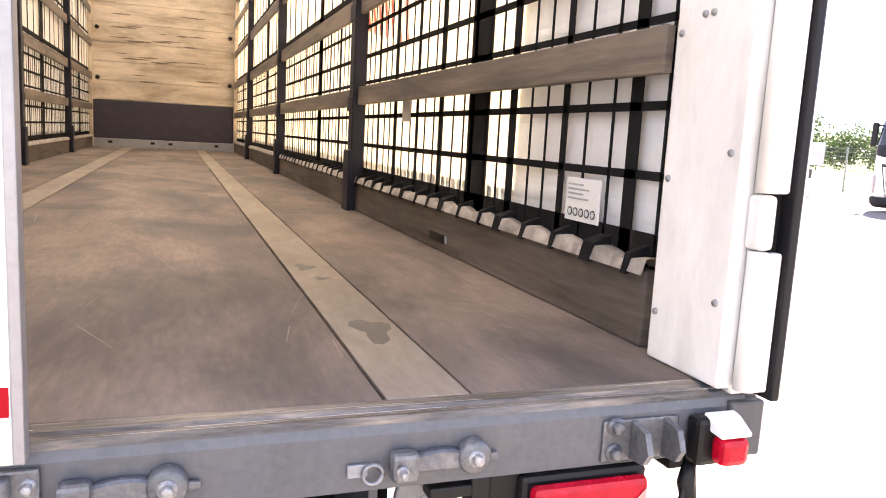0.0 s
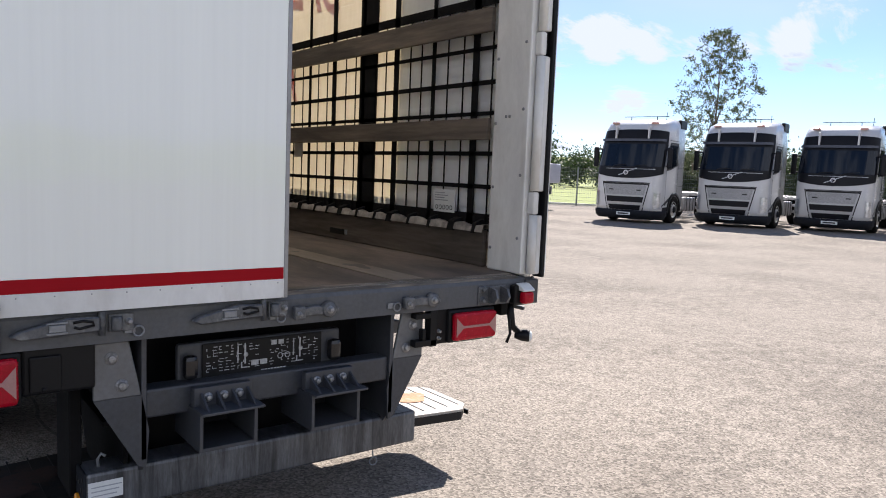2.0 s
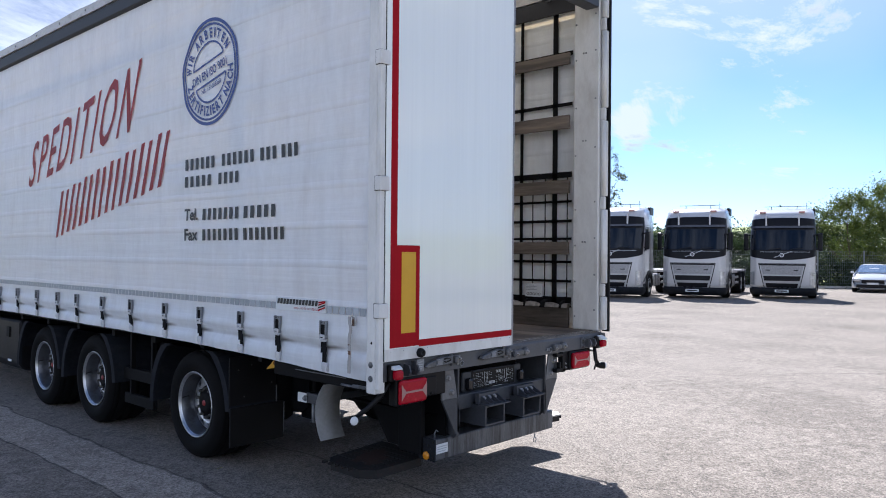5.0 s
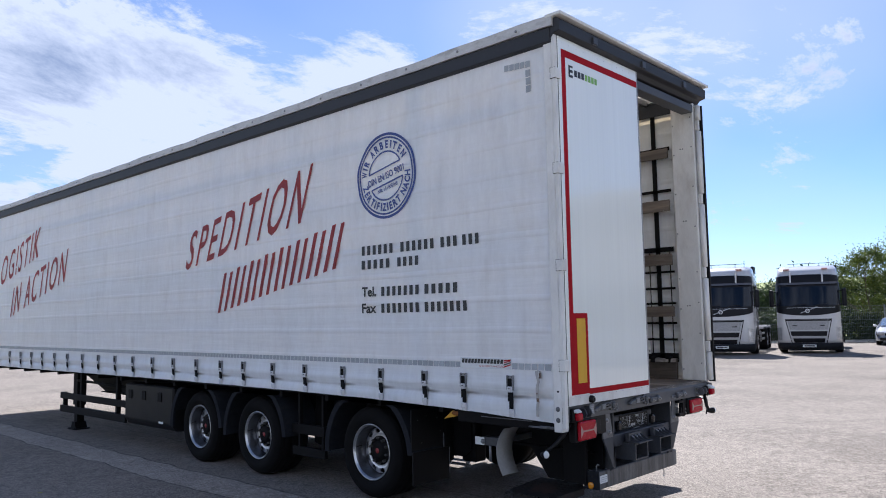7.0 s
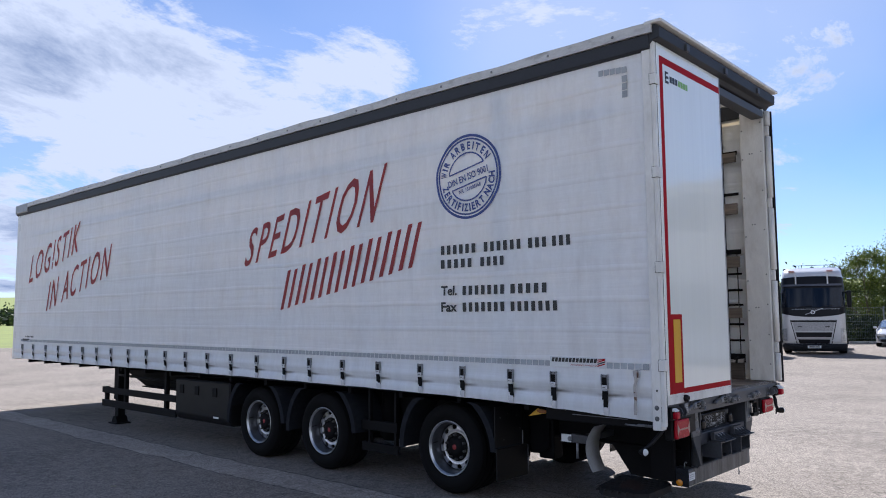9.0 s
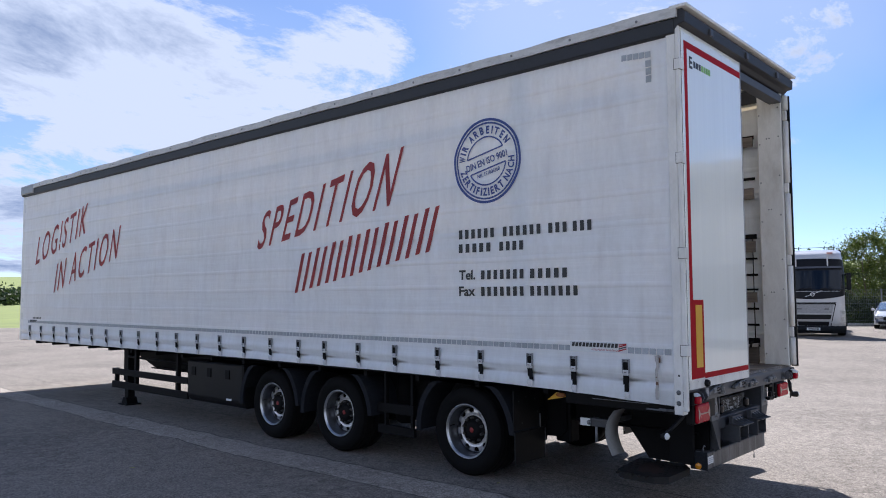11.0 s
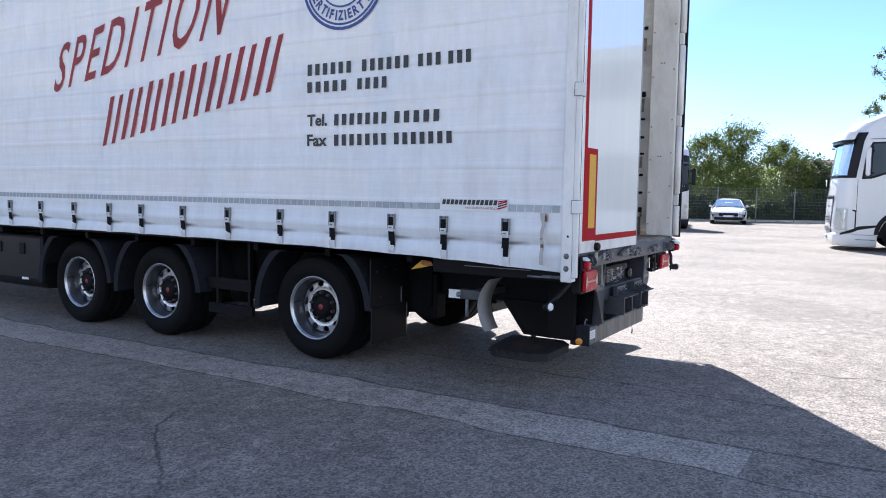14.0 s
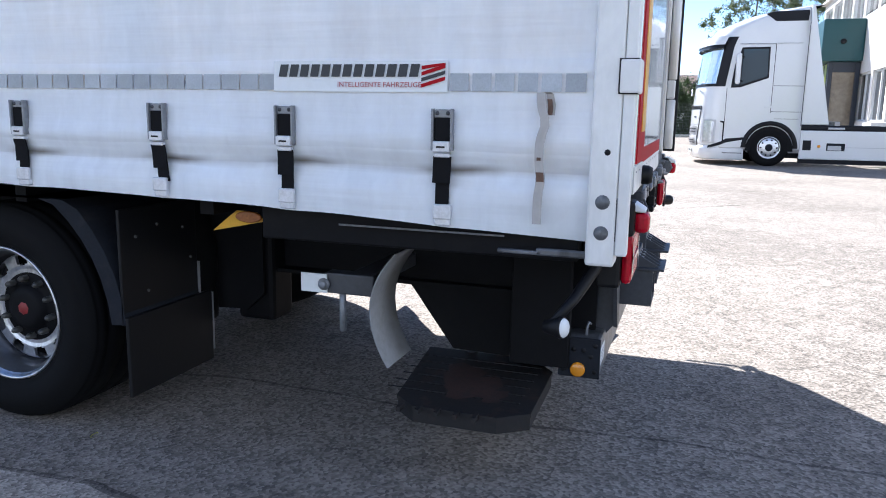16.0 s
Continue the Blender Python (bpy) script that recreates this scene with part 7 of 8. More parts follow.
def truck_wheel(parent, x, y, s, chrome=False, dual=False, size=1.0):
    w = new("wheel")
    w.parent = parent
    w.matrix_basis = pose(x, y, 0.50 * size) @ Matrix.Scale(size, 4)
    w.empty_display_size = 0.1
    ax = (-s, 0, 0)
    bm = bmesh.new()
    wid = 0.6 if dual else 0.33
    lathe(bm, (0, 0, 0), ax, [(0.29, 0.02), (0.31, 0.0), (0.40, -0.005), (0.47, 0.012), (0.50, 0.05), (0.50, wid - 0.05), (0.46, wid), (0.28, wid)], 28)
    part("tyre", bm, M_RUBBER, w, "black truck tyre")
    bm = bmesh.new()
    if dual:
        lathe(bm, (0, 0, 0), ax, [(0.295, 0.02), (0.28, 0.0), (0.26, 0.06), (0.24, 0.14), (0.12, 0.16), (0.11, 0.02), (0, 0.01)], 28)
    else:
        lathe(bm, (0, 0, 0), ax, [(0.298, 0.02), (0.288, -0.004), (0.272, 0.02), (0.262, 0.045), (0.2, 0.012), (0.17, -0.008), (0.13, -0.010)], 28)
    if chrome:
        bm.free()
        bm = bmesh.new()
        lathe(bm, (0, 0, 0), ax, [(0.298, 0.02), (0.290, -0.004), (0.276, 0.015), (0.258, 0.030), (0.240, 0.002), (0.13, -0.010), (0.095, -0.012)], 36)
    part("rim", bm, M_CHROME if chrome else M_RIM, w, "polished rim" if chrome else "grey steel rim")
    bm = bmesh.new()
    lathe(bm, (0, 0, 0), ax, [(0.13, 0.002), (0.10, -0.02), (0.09, -0.06), (0, -0.07)] if not dual else [(0.115, 0.03), (0.10, 0.005), (0, 0.0)], 20)
    if chrome:
        bm.free()
        bm = bmesh.new()
        lathe(bm, (0, 0, 0), ax, [(0.10, 0.0), (0.095, -0.03), (0.07, -0.045), (0, -0.048)], 20)
    part("hub", bm, M_MUDGUARD, w, "dark hub")
    for k in range(10 if chrome else 0):
        a = 2 * math.pi * (k + 0.5) / 10
        bm = bmesh.new()
        lathe(bm, (s * 0.008, 0.145 * math.cos(a), 0.145 * math.sin(a)), (s, 0, 0), [(0.016, 0), (0.014, 0.03), (0, 0.034)], 6)
        part("wheel_nut", bm, M_CHROME, w)
    for k in range(10):
        a = 2 * math.pi * k / 10
        bm = bmesh.new()
        lathe(bm, (-s * (0.13 if dual else 0.0 if chrome else 0.035), (0.205 if chrome else 0.225) * math.cos(a), (0.205 if chrome else 0.225) * math.sin(a)), (s, 0, 0), [(0.026, 0.0), (0.026, 0.008), (0, 0.008)], 8)
        part("hand_hole", bm, M_BLACK, w)


def build_truck(aero=False):
    t = thing("truck", "white swap-body truck with black windscreen surround, parked in a row", "truck", group="trucks parked in a row")
    table = FRONT_AERO if aero else FRONT_FLAT
    paint = M_TRUCK_NEW if aero else M_TRUCK
    corner, bow = (0.46, 0.10) if aero else (0.36, 0.05)
    rear = 2.34 if aero else 2.3
    end = 7.6 if aero else 8.6

    def ring(z):
        h = cab_half(z) - (0.0 if z < 3.65 else 0.10 * (z - 3.65) / (0.22 if aero else 0.13))
        return ring_points(z, table_at(table, z), rear, h, corner, 7, bow)

    def skin(z0, z1, u0, u1, lift, steps=4, cols=26, z0e=None, z1e=None):
        """A panel following the cab's front, from the fraction u0 to u1 of its width; z0e and z1e are its heights at the sides."""
        vs, fs = [], []
        for i in range(steps + 1):
            for j in range(cols + 1):
                u = u0 + (u1 - u0) * j / cols
                e = abs(2 * u - 1) ** 2.2
                lo = z0 + ((z0e if z0e is not None else z0) - z0) * e
                hi = z1 + ((z1e if z1e is not None else z1) - z1) * e
                z = lo + (hi - lo) * i / steps
                path = ring(z)[2:-2]
                acc = [0.0]
                for a, b in zip(path, path[1:]):
                    acc.append(acc[-1] + math.dist(a, b))
                t = u * acc[-1]
                k = max(m for m in range(len(acc) - 1) if acc[m] <= t + 1e-9)
                f = (t - acc[k]) / (acc[k + 1] - acc[k])
                x = path[k][0] + (path[k + 1][0] - path[k][0]) * f
                y = path[k][1] + (path[k + 1][1] - path[k][1]) * f
                d = Vector((x * 0.6, min(y - 1.2, -0.3), 0)).normalized() * lift
                vs.append((x + d.x, y + d.y, z))
        n = cols + 1
        for i in range(steps):
            for j in range(cols):
                a = i * n + j
                fs.append((a, a + 1, a + n + 1, a + n))
        return vs, fs

    def panel(name, material, parent, label, *a, **k):
        vs, fs = skin(*a, **k)
        return raw_part(name, vs, fs, material, parent, label, True)

    zs = [0.42, 0.6, 1.0, 1.5, 1.95, 2.3, 2.6, 2.9, 3.1, 3.22, 3.35, 3.45, 3.55, 3.63, 3.70, 3.75, 3.78]
    if aero:
        zs += [3.83, 3.87]
    vs, fs = loft([ring(z) for z in zs])
    cab = raw_part("cab", vs, fs, paint, t, "glossy white cab", True)
    if not aero:
        panel("black_mask", M_MASK, cab, "black surround of windscreen and roof front", 1.60, 3.36, 0.015, 0.985, 0.018, 10, 30, z0e=1.80, z1e=3.28)
        screen = panel("windscreen", M_GLASS, cab, "dark windscreen", 2.02, 2.84, 0.07, 0.93, 0.027, 5, 26)
        panel("sun_visor", M_VISOR, cab, "grey-blue sun visor", 2.93, 3.02, 0.07, 0.93, 0.09, 2, 20)
        panel("band_line", M_TRUCKGREY, cab, "", 1.925, 1.94, 0.22, 0.86, 0.026, 1, 16)
        for k in range(12):
            bz = 1.70 + 0.022 * k
            u = 0.41 + 0.019 * k
            panel("badge_stroke", M_TRUCKGREY, cab, "", bz, bz + 0.022, u - 0.012, u + 0.014, 0.028, 1, 2)
    else:
        panel("black_mask", M_MASK, cab, "black windscreen surround and pillars", 1.93, 3.0, 0.0, 1.0, 0.012, 8, 34)
        screen = panel("windscreen", M_SCREEN, cab, "bright glossy windscreen", 2.0, 2.88, 0.075, 0.925, 0.022, 6, 30)
        panel("sun_visor", M_MASK, cab, "", 2.84, 2.93, 0.06, 0.94, 0.12, 2, 28)
        panel("sun_visor", paint, cab, "white sun visor", 2.93, 3.14, 0.05, 0.95, 0.16, 3, 28)
        panel("visor_gap", M_MASK, cab, "", 3.0, 3.12, 0.0, 0.10, 0.014, 2, 8)
        panel("visor_gap", M_MASK, cab, "", 3.0, 3.12, 0.90, 1.0, 0.014, 2, 8)
    for u in (0.28, 0.62):
        bm = bmesh.new()
        yw = table_at(table, 2.03) - 0.07 - bow
        xw = (u - 0.5) * 2.4
        sweep(bm, [(xw, yw, 1.99), (xw + 0.08, yw - 0.015, 2.05), (xw + 0.5, yw - 0.01, 2.08)], 0.014, 6)
        part("wiper", bm, M_PLASTIC, screen, "black wiper")
    # grille inside a dark outline, its panel and two intakes
    a0, a1 = 0.27, 0.19
    def slab(name, m, label, z0, z1, inset, lift):
        vs, fs = [], []
        cols = 16
        for i in range(5):
            z = z0 + (z1 - z0) * i / 4
            a = a0 + (a1 - a0) * (z - 0.38) / 1.06 + inset
            v, _ = skin(z, z + 0.001, a, 1 - a, lift, 1, cols)
            vs += v[:cols + 1]
        for i in range(4):
            for j in range(cols):
                b = i * (cols + 1) + j
                fs.append((b, b + 1, b + cols + 2, b + cols + 1))
        return raw_part(name, vs, fs, m, cab, label, True)
    slab("grille_outline", M_MASK, "black grille outline", 0.40, 1.46, 0.0, 0.012)
    slab("grille_surround", paint if aero else M_TRUCKGREY, "silver grille surround", 0.42, 1.435, 0.012, 0.018)
    slab("grille_top", M_MASK, "", 1.37, 1.43, 0.014, 0.024)
    slab("grille_panel", paint if aero else M_MESHGRILLE, "silver mesh grille panel", 1.0, 1.36, 0.03, 0.026)
    slab("intake", M_MESHGRILLE if aero else M_MASK, "dark upper intake", 0.74, 0.94, 0.03, 0.026)
    slab("intake", M_MESHGRILLE if aero else M_MASK, "dark lower intake", 0.46, 0.64, 0.04, 0.026)
    for z in (0.80, 0.87, 0.52, 0.58):
        slab("intake_blade", M_MUDGUARD, "", z, z + 0.018, 0.045, 0.034)
    for u in (0.29, 0.65):
        panel("grille_slot", M_MASK, cab, "", 1.16, 1.195, u, u + 0.06, 0.034, 1, 3)
    bm = bmesh.new()
    lathe(bm, (0, -0.03 - bow, 1.80), (0, -1, 0), [(0.085, 0), (0.085, 0.02), (0.055, 0.02), (0.055, 0)], 20)
    part("badge", bm, M_CHROME, cab, "plain silver ring badge")
    rings = [ring_points(z, f, 1.06 if aero else 0.75, h, 0.44 if aero else 0.34, 7, 0.09 if aero else 0.07) for z, f, h in (((0.14, 0.14, 1.2), (0.24, 0.02, 1.25), (0.38, -0.02, 1.262), (0.44, 0.0, 1.262), (0.46, 0.06, 1.24)) if not aero else ((0.13, 0.08, 1.21), (0.17, 0.03, 1.236), (0.40, 0.0, 1.239), (0.47, 0.02, 1.236)))]
    vs, fs = loft(rings)
    raw_part("bumper", vs, fs, paint if aero else M_MUDGUARD, t, "white lower bumper" if aero else "dark grey lower bumper", True)
    for s in (-1, 1):
        e0, e1 = (0.045, 0.135) if s < 0 else (0.865, 0.955)
        panel("headlight_surround", M_TRUCKGREY, cab, "", 0.55, 1.12, e0 - 0.012, e1 + 0.012, 0.012, 4, 6)
        panel("headlight", M_HEADLIGHT, cab, "clear upright headlight", 0.58, 1.09, e0, e1, 0.022, 4, 6)
        side = (lambda *r: boxed(*sorted((s * 1.237, s * 1.2425)), *r))
        # side window in its black frame
        bm = bmesh.new()
        outer = [(0.62, 1.90), (0.95, 1.93), (1.66, 2.10), (1.66, 2.92), (0.86, 2.92), (0.66, 2.45)]
        inner = [(0.67, 1.96), (0.95, 1.98), (1.62, 2.14), (1.62, 2.88), (0.89, 2.88), (0.70, 2.45)]
        if aero:
            outer = [(0.64, 1.90), (0.86, 1.91), (1.50, 2.14), (1.48, 2.88), (0.84, 2.86), (0.70, 2.45)]
            inner = [(0.86, 1.97), (1.46, 2.18), (1.44, 2.83), (0.88, 2.82)]
        prism(bm, outer, "x", *sorted((s * 1.236, s * 1.243)))
        wf = part("window_frame", bm, M_MASK, cab, "black window frame")
        bm = bmesh.new()
        prism(bm, inner, "x", *sorted((s * 1.240, s * 1.248)))
        part("side_window", bm, M_SIDEGLASS if aero else M_GLASS, wf, "dark side window")
        if aero:
            bm = bmesh.new()
            prism(bm, [(0.70, 1.95), (0.83, 1.96), (0.83, 2.78), (0.74, 2.45)], "x", *sorted((s * 1.240, s * 1.248)))
            part("quarter_window", bm, M_SIDEGLASS, wf, "small quarter window")
        # dark shut lines of door and panels
        lines = ((0.60, 0.615, 0.72, 1.95), (1.72, 1.734, 0.95, 2.98), (0.80, 1.72, 2.98, 2.992), (2.24, 2.252, 0.98, 3.5), (1.74, 2.24, 2.02, 2.03), (1.74, 2.24, 1.36, 1.37))
        if aero:
            lines = ((0.55, 0.562, 0.72, 1.90), (1.60, 1.612, 1.30, 2.95), (0.78, 1.60, 2.94, 2.952), (2.32, 2.332, 1.0, 3.45), (1.62, 2.31, 1.95, 1.96), (1.62, 2.31, 1.33, 1.34), (1.62, 2.20, 2.96, 2.966), (1.70, 2.25, 1.16, 1.168))
        for r in lines:
            if r[1] < rear + 0.01:
                part("shut_line", side(*r), M_MASK, cab)
        part("door_handle", boxed(*sorted((s * 1.24, s * 1.262)), 1.45, 1.64, 1.42, 1.47, bev=0.008), paint, cab)
        bm = bmesh.new()
        prism(bm, [(0.34, 0.60), (0.62, 0.70), (0.62, 0.64), (1.0, 0.86), (0.98, 0.95), (0.6, 0.76), (0.34, 0.66)] if not aero else [(0.20, 0.42), (0.50, 0.50), (0.62, 0.56), (1.02, 0.64), (1.02, 0.70), (0.62, 0.66), (0.56, 0.62), (0.56, 1.08), (0.46, 1.10), (0.46, 1.06), (0.53, 1.04), (0.53, 0.60), (0.20, 0.47)], "x", *sorted((s * 1.22, s * 1.2435)))
        part("door_trim", bm, M_MASK, cab, "black lower door trim")
        # tall mirror on two arms
        my = 0.36 if aero else 0.0
        m = boxed(*sorted((s * 1.32, s * 1.50)), 0.34 + my, 0.46 + my, 1.98, 2.72, bev=0.05)
        mir = part("mirror", m, paint if aero else M_MASK, t, "tall wing mirror")
        part("mirror_glass", boxed(*sorted((s * 1.335, s * 1.485)), 0.458 + my, 0.466 + my, 2.05, 2.66), M_GLASS, mir)
        for z in (2.06, 2.64):
            bm = bmesh.new()
            rod(bm, (s * 1.18, 0.56 + my, z), (s * 1.38, 0.42 + my, z), 0.028, 8)
            part("mirror_arm", bm, M_MASK, mir)
        wy = 1.50 if not aero else 1.64
        truck_wheel(t, s * 1.258, wy, s, aero, size=0.92 if aero else 1.0)
        vs, fs = [], []
        n = 18
        arch = 0.98 if aero else 1.0
        for k in range(n + 1):
            a = math.pi * k / n
            for r, xx in ((0.67 * arch, 1.262), (0.67 * arch, 0.9), (0.56 * arch, 0.9), (0.56 * arch, 1.276)):
                vs.append((s * xx, wy - r * math.cos(a), 0.46 * arch + r * math.sin(a)))
        for k in range(n):
            for j in range(4):
                fs.append((4 * k + j, 4 * k + (j + 1) % 4, 4 * k + (j + 1) % 4 + 4, 4 * k + j + 4))
        raw_part("wheel_arch", vs, fs, M_PLASTIC, t, "black wheel arch", True)
        bm = bmesh.new()
        prism(bm, [(wy - 0.57 * arch * math.cos(math.pi * k / 14), 0.38 * arch + 0.62 * arch * math.sin(math.pi * k / 14)) for k in range(15)], "x", *sorted((s * 1.2, s * 1.2445)))
        part("wheel_well", bm, M_BLACK, t)
        part("entry_step", boxed(*sorted((s * 1.18, s * (1.241 if aero else 1.25))), 0.46 if aero else 0.40, 1.06 if aero else 0.88, 0.44 if aero else 0.24, 0.66 if aero else 0.60, bev=0.012 if aero else 0.02), M_MUDGUARD if not aero else paint, t)
        part("step_gap", boxed(*sorted((s * (1.236 if aero else 1.249), s * (1.2425 if aero else 1.253))), 0.56 if aero else 0.46, 1.02 if aero else 0.86, 0.30, 0.315), M_MASK, t)
    if aero:
        for s in (-1, 1):
            sk = part("side_skirt", boxed(*sorted((s * 1.19, s * 1.245)), 2.34, end, 0.20, 0.90, bev=0.03), paint, t, "white side skirt")
            part("skirt_trim", boxed(*sorted((s * 1.20, s * 1.235)), 2.28, end, 0.91, 1.02, bev=0.02), M_MASK, t, "black band above the skirt")
            part("skirt_shadow_gap", boxed(*sorted((s * 1.15, s * 1.19)), 2.34, end, 0.10, 0.24), M_MASK, t)
            part("skirt_vent", boxed(*sorted((s * 1.243, s * 1.25)), 2.41, 2.60, 0.42, 0.66, bev=0.01), M_MASK, sk)
            st = part("skirt_step", boxed(*sorted((s * 1.243, s * 1.25)), 2.95, 3.36, 0.42, 0.60, bev=0.01), M_MUDGUARD, sk)
            part("step_tread", boxed(*sorted((s * 1.246, s * 1.254)), 2.98, 3.28, 0.43, 0.54, bev=0.004), M_TRUCKGREY, sk)
            part("skirt_line", boxed(*sorted((s * 1.2435, s * 1.2465)), 3.4, end, 0.50, 0.512), M_TRUCKGREY, sk)
            part("skirt_handle", boxed(*sorted((s * 1.22, s * 1.262)), 2.95, 3.32, 0.93, 0.98, bev=0.01), M_TRUCKGREY, sk)
            bm = bmesh.new()
            lathe(bm, (s * 1.244, 2.78, 0.52), (s, 0, 0), [(0.04, 0), (0.035, 0.01), (0, 0.012)], 12)
            part("skirt_lamp", bm, M_AMBER, sk, "amber side lamp")
            bm = bmesh.new()
            prism(bm, [(1.33, 3.66), (1.55, 3.46), (2.30, 3.47), (2.30, 3.74), (1.5, 3.71)], "x", *sorted((s * 1.08, s * 1.178)), 0.02)
            part("roof_vent_panel", bm, M_MASK, cab, "black roof side panel")
            # rear fairing narrows upwards
            bm = bmesh.new()
            prism(bm, [(2.342, 1.04), (2.97, 1.04), (2.40, 3.86), (2.342, 3.86)], "x", *sorted((s * 1.0, s * 1.21)), 0.015)
            part("rear_fairing", bm, paint, t, "white rear cab fairing")
    else:
        for x in (-0.62, 0.62):
            part("lamp_bracket", boxed(x - 0.03, x + 0.03, 0.27, 0.50, 3.02, 3.46, bev=0.01), paint, cab, "white roof lamp bracket")
        for x in (-0.78, 0.72):
            bm = boxed(x - 0.12, x + 0.12, 0.50, 0.66, 3.56, 3.63, bev=0.02)
            part("roof_beacon", bm, M_BEACON, cab, "small reddish roof lamp")
        bm = bmesh.new()
        box(bm, -0.75, 0.95, 1.25, 1.28, 3.87, 3.89, 0.004)
        box(bm, -0.5, -0.48, 1.25, 1.28, 3.76, 3.88)
        box(bm, 0.5, 0.52, 1.25, 1.28, 3.76, 3.88)
        part("roof_rail", bm, M_MUDGUARD, cab, "thin roof rail")
        for s in (-1, 1):
            part("side_deflector", boxed(*sorted((s * 1.06, s * 1.19)), 1.9, 2.55, 3.46, 3.80, bev=0.04), M_MASK, cab, "dark rear roof deflector")
        rodbm = bmesh.new()
        rod(rodbm, (0.88, 1.2, 3.74), (0.88, 1.25, 4.02), 0.01, 6)
        part("aerial", rodbm, M_PLASTIC, cab)
    part("number_plate", boxed(-0.26, 0.26, -0.105, -0.085, 0.27, 0.38), M_LABEL, t, "white number plate")
    part("plate_bar", boxed(-0.2, 0.2, -0.108, -0.105, 0.30, 0.35), M_PRINT_BLACK, t)
    fr = bmesh.new()
    for s in (-1, 1):
        box(fr, *sorted((s * 0.38, s * 0.46)), rear - 0.1, end, 0.78, 1.02)
    for k in range(5 if aero else 7):
        y = 2.98 + k * 0.92
        box(fr, -0.46, 0.46, y, y + 0.1, 0.8, 1.0)
    chassis = part("chassis_frame", fr, M_BLACK, t, "dark swap-body chassis")
    for y in (3.1, 4.6, 6.6, end - 0.4):
        part("cross_bearer", boxed(-1.18, 1.18, y, y + 0.12, 1.0, 1.12, bev=0.01), M_ALU, chassis, "grey cross bearer")
    if not aero:
        part("frame_cover", boxed(-0.7, 0.7, 2.6, 3.05, 1.02, 1.22, bev=0.03), M_PLASTIC, t)
        for s in (-1, 1):
            part("fuel_tank", boxed(*sorted((s * 0.55, s * 1.15)), 2.9, 4.1, 0.42, 0.95, bev=0.05), M_ALU, t, "aluminium fuel tank")
            for y in (3.1, 3.45, 3.8):
                part("tank_strap", boxed(*sorted((s * 0.56, s * 1.158)), y, y + 0.06, 0.415, 0.955, bev=0.01), M_PLASTIC, t)
            for z in (0.5, 0.75):
                part("side_guard", boxed(*sorted((s * 1.12, s * 1.16)), 4.2, 5.4, z, z + 0.1, bev=0.01), M_ALU, t)
            for y in (6.0, 7.35):
                truck_wheel(t, s * 1.22, y, s, False, True)
            part("rear_mudguard", boxed(*sorted((s * 0.6, s * 1.22)), 5.45, 7.95, 1.03, 1.06, bev=0.01), M_MUDGUARD, t)
    return t


M_TRUCK_NEW = surface("fresh_white_paint", (0.64, 0.65, 0.655), 0.2, var=0.02, scale=2, fine=20, bump=0.0, coat=0.6)
M_MASK = surface("black_truck_trim", (0.006, 0.0065, 0.010), 0.38, var=0.2, scale=3, fine=40, bump=0.0, spec=0.2)
M_SCREEN = surface("sky_bright_windscreen", (0.50, 0.60, 0.66), 0.08, metal=0.75, var=0.12, scale=2, bump=0.0)
M_SIDEGLASS = glow_free_glass("tinted_side_glass", (0.03, 0.045, 0.055), 0.03)
M_VISOR = surface("smoked_visor", (0.05, 0.055, 0.075), 0.2, var=0.1, scale=3, bump=0.0)
M_MESHGRILLE = surface("perforated_grille", (0.30, 0.305, 0.32), 0.4, metal=0.4, var=0.45, scale=30, fine=90, bump=0.3)
M_HEADLIGHT = surface("clear_headlight", (0.50, 0.52, 0.55), 0.08, metal=0.4, var=0.4, scale=9, fine=40, bump=0.2, coat=0.8)
M_BEACON = surface("reddish_lamp", (0.5, 0.28, 0.24), 0.3, var=0.15, scale=9, bump=0.05)


def heading(x, y, deg):
    return pose(x, y, 0, 0, 0, deg + 90)


ROW = [(20.5, 15.0, 195), (22.97, 12.39, 194.5), (25.35, 9.95, 194.5), (27.95, 7.29, 195)]
truck = build_truck()
truck.matrix_basis = heading(*ROW[0])
for r in ROW[1:]:
    copy_thing(truck, heading(*r))
big = build_truck(aero=True)
tagged(big, "white high-roof truck with polished wheels and white side skirts", "truck")
big["group"] = "large trucks"
big.matrix_basis = heading(19.344, -0.088, 96) @ Matrix.Scale(1.06, 4)


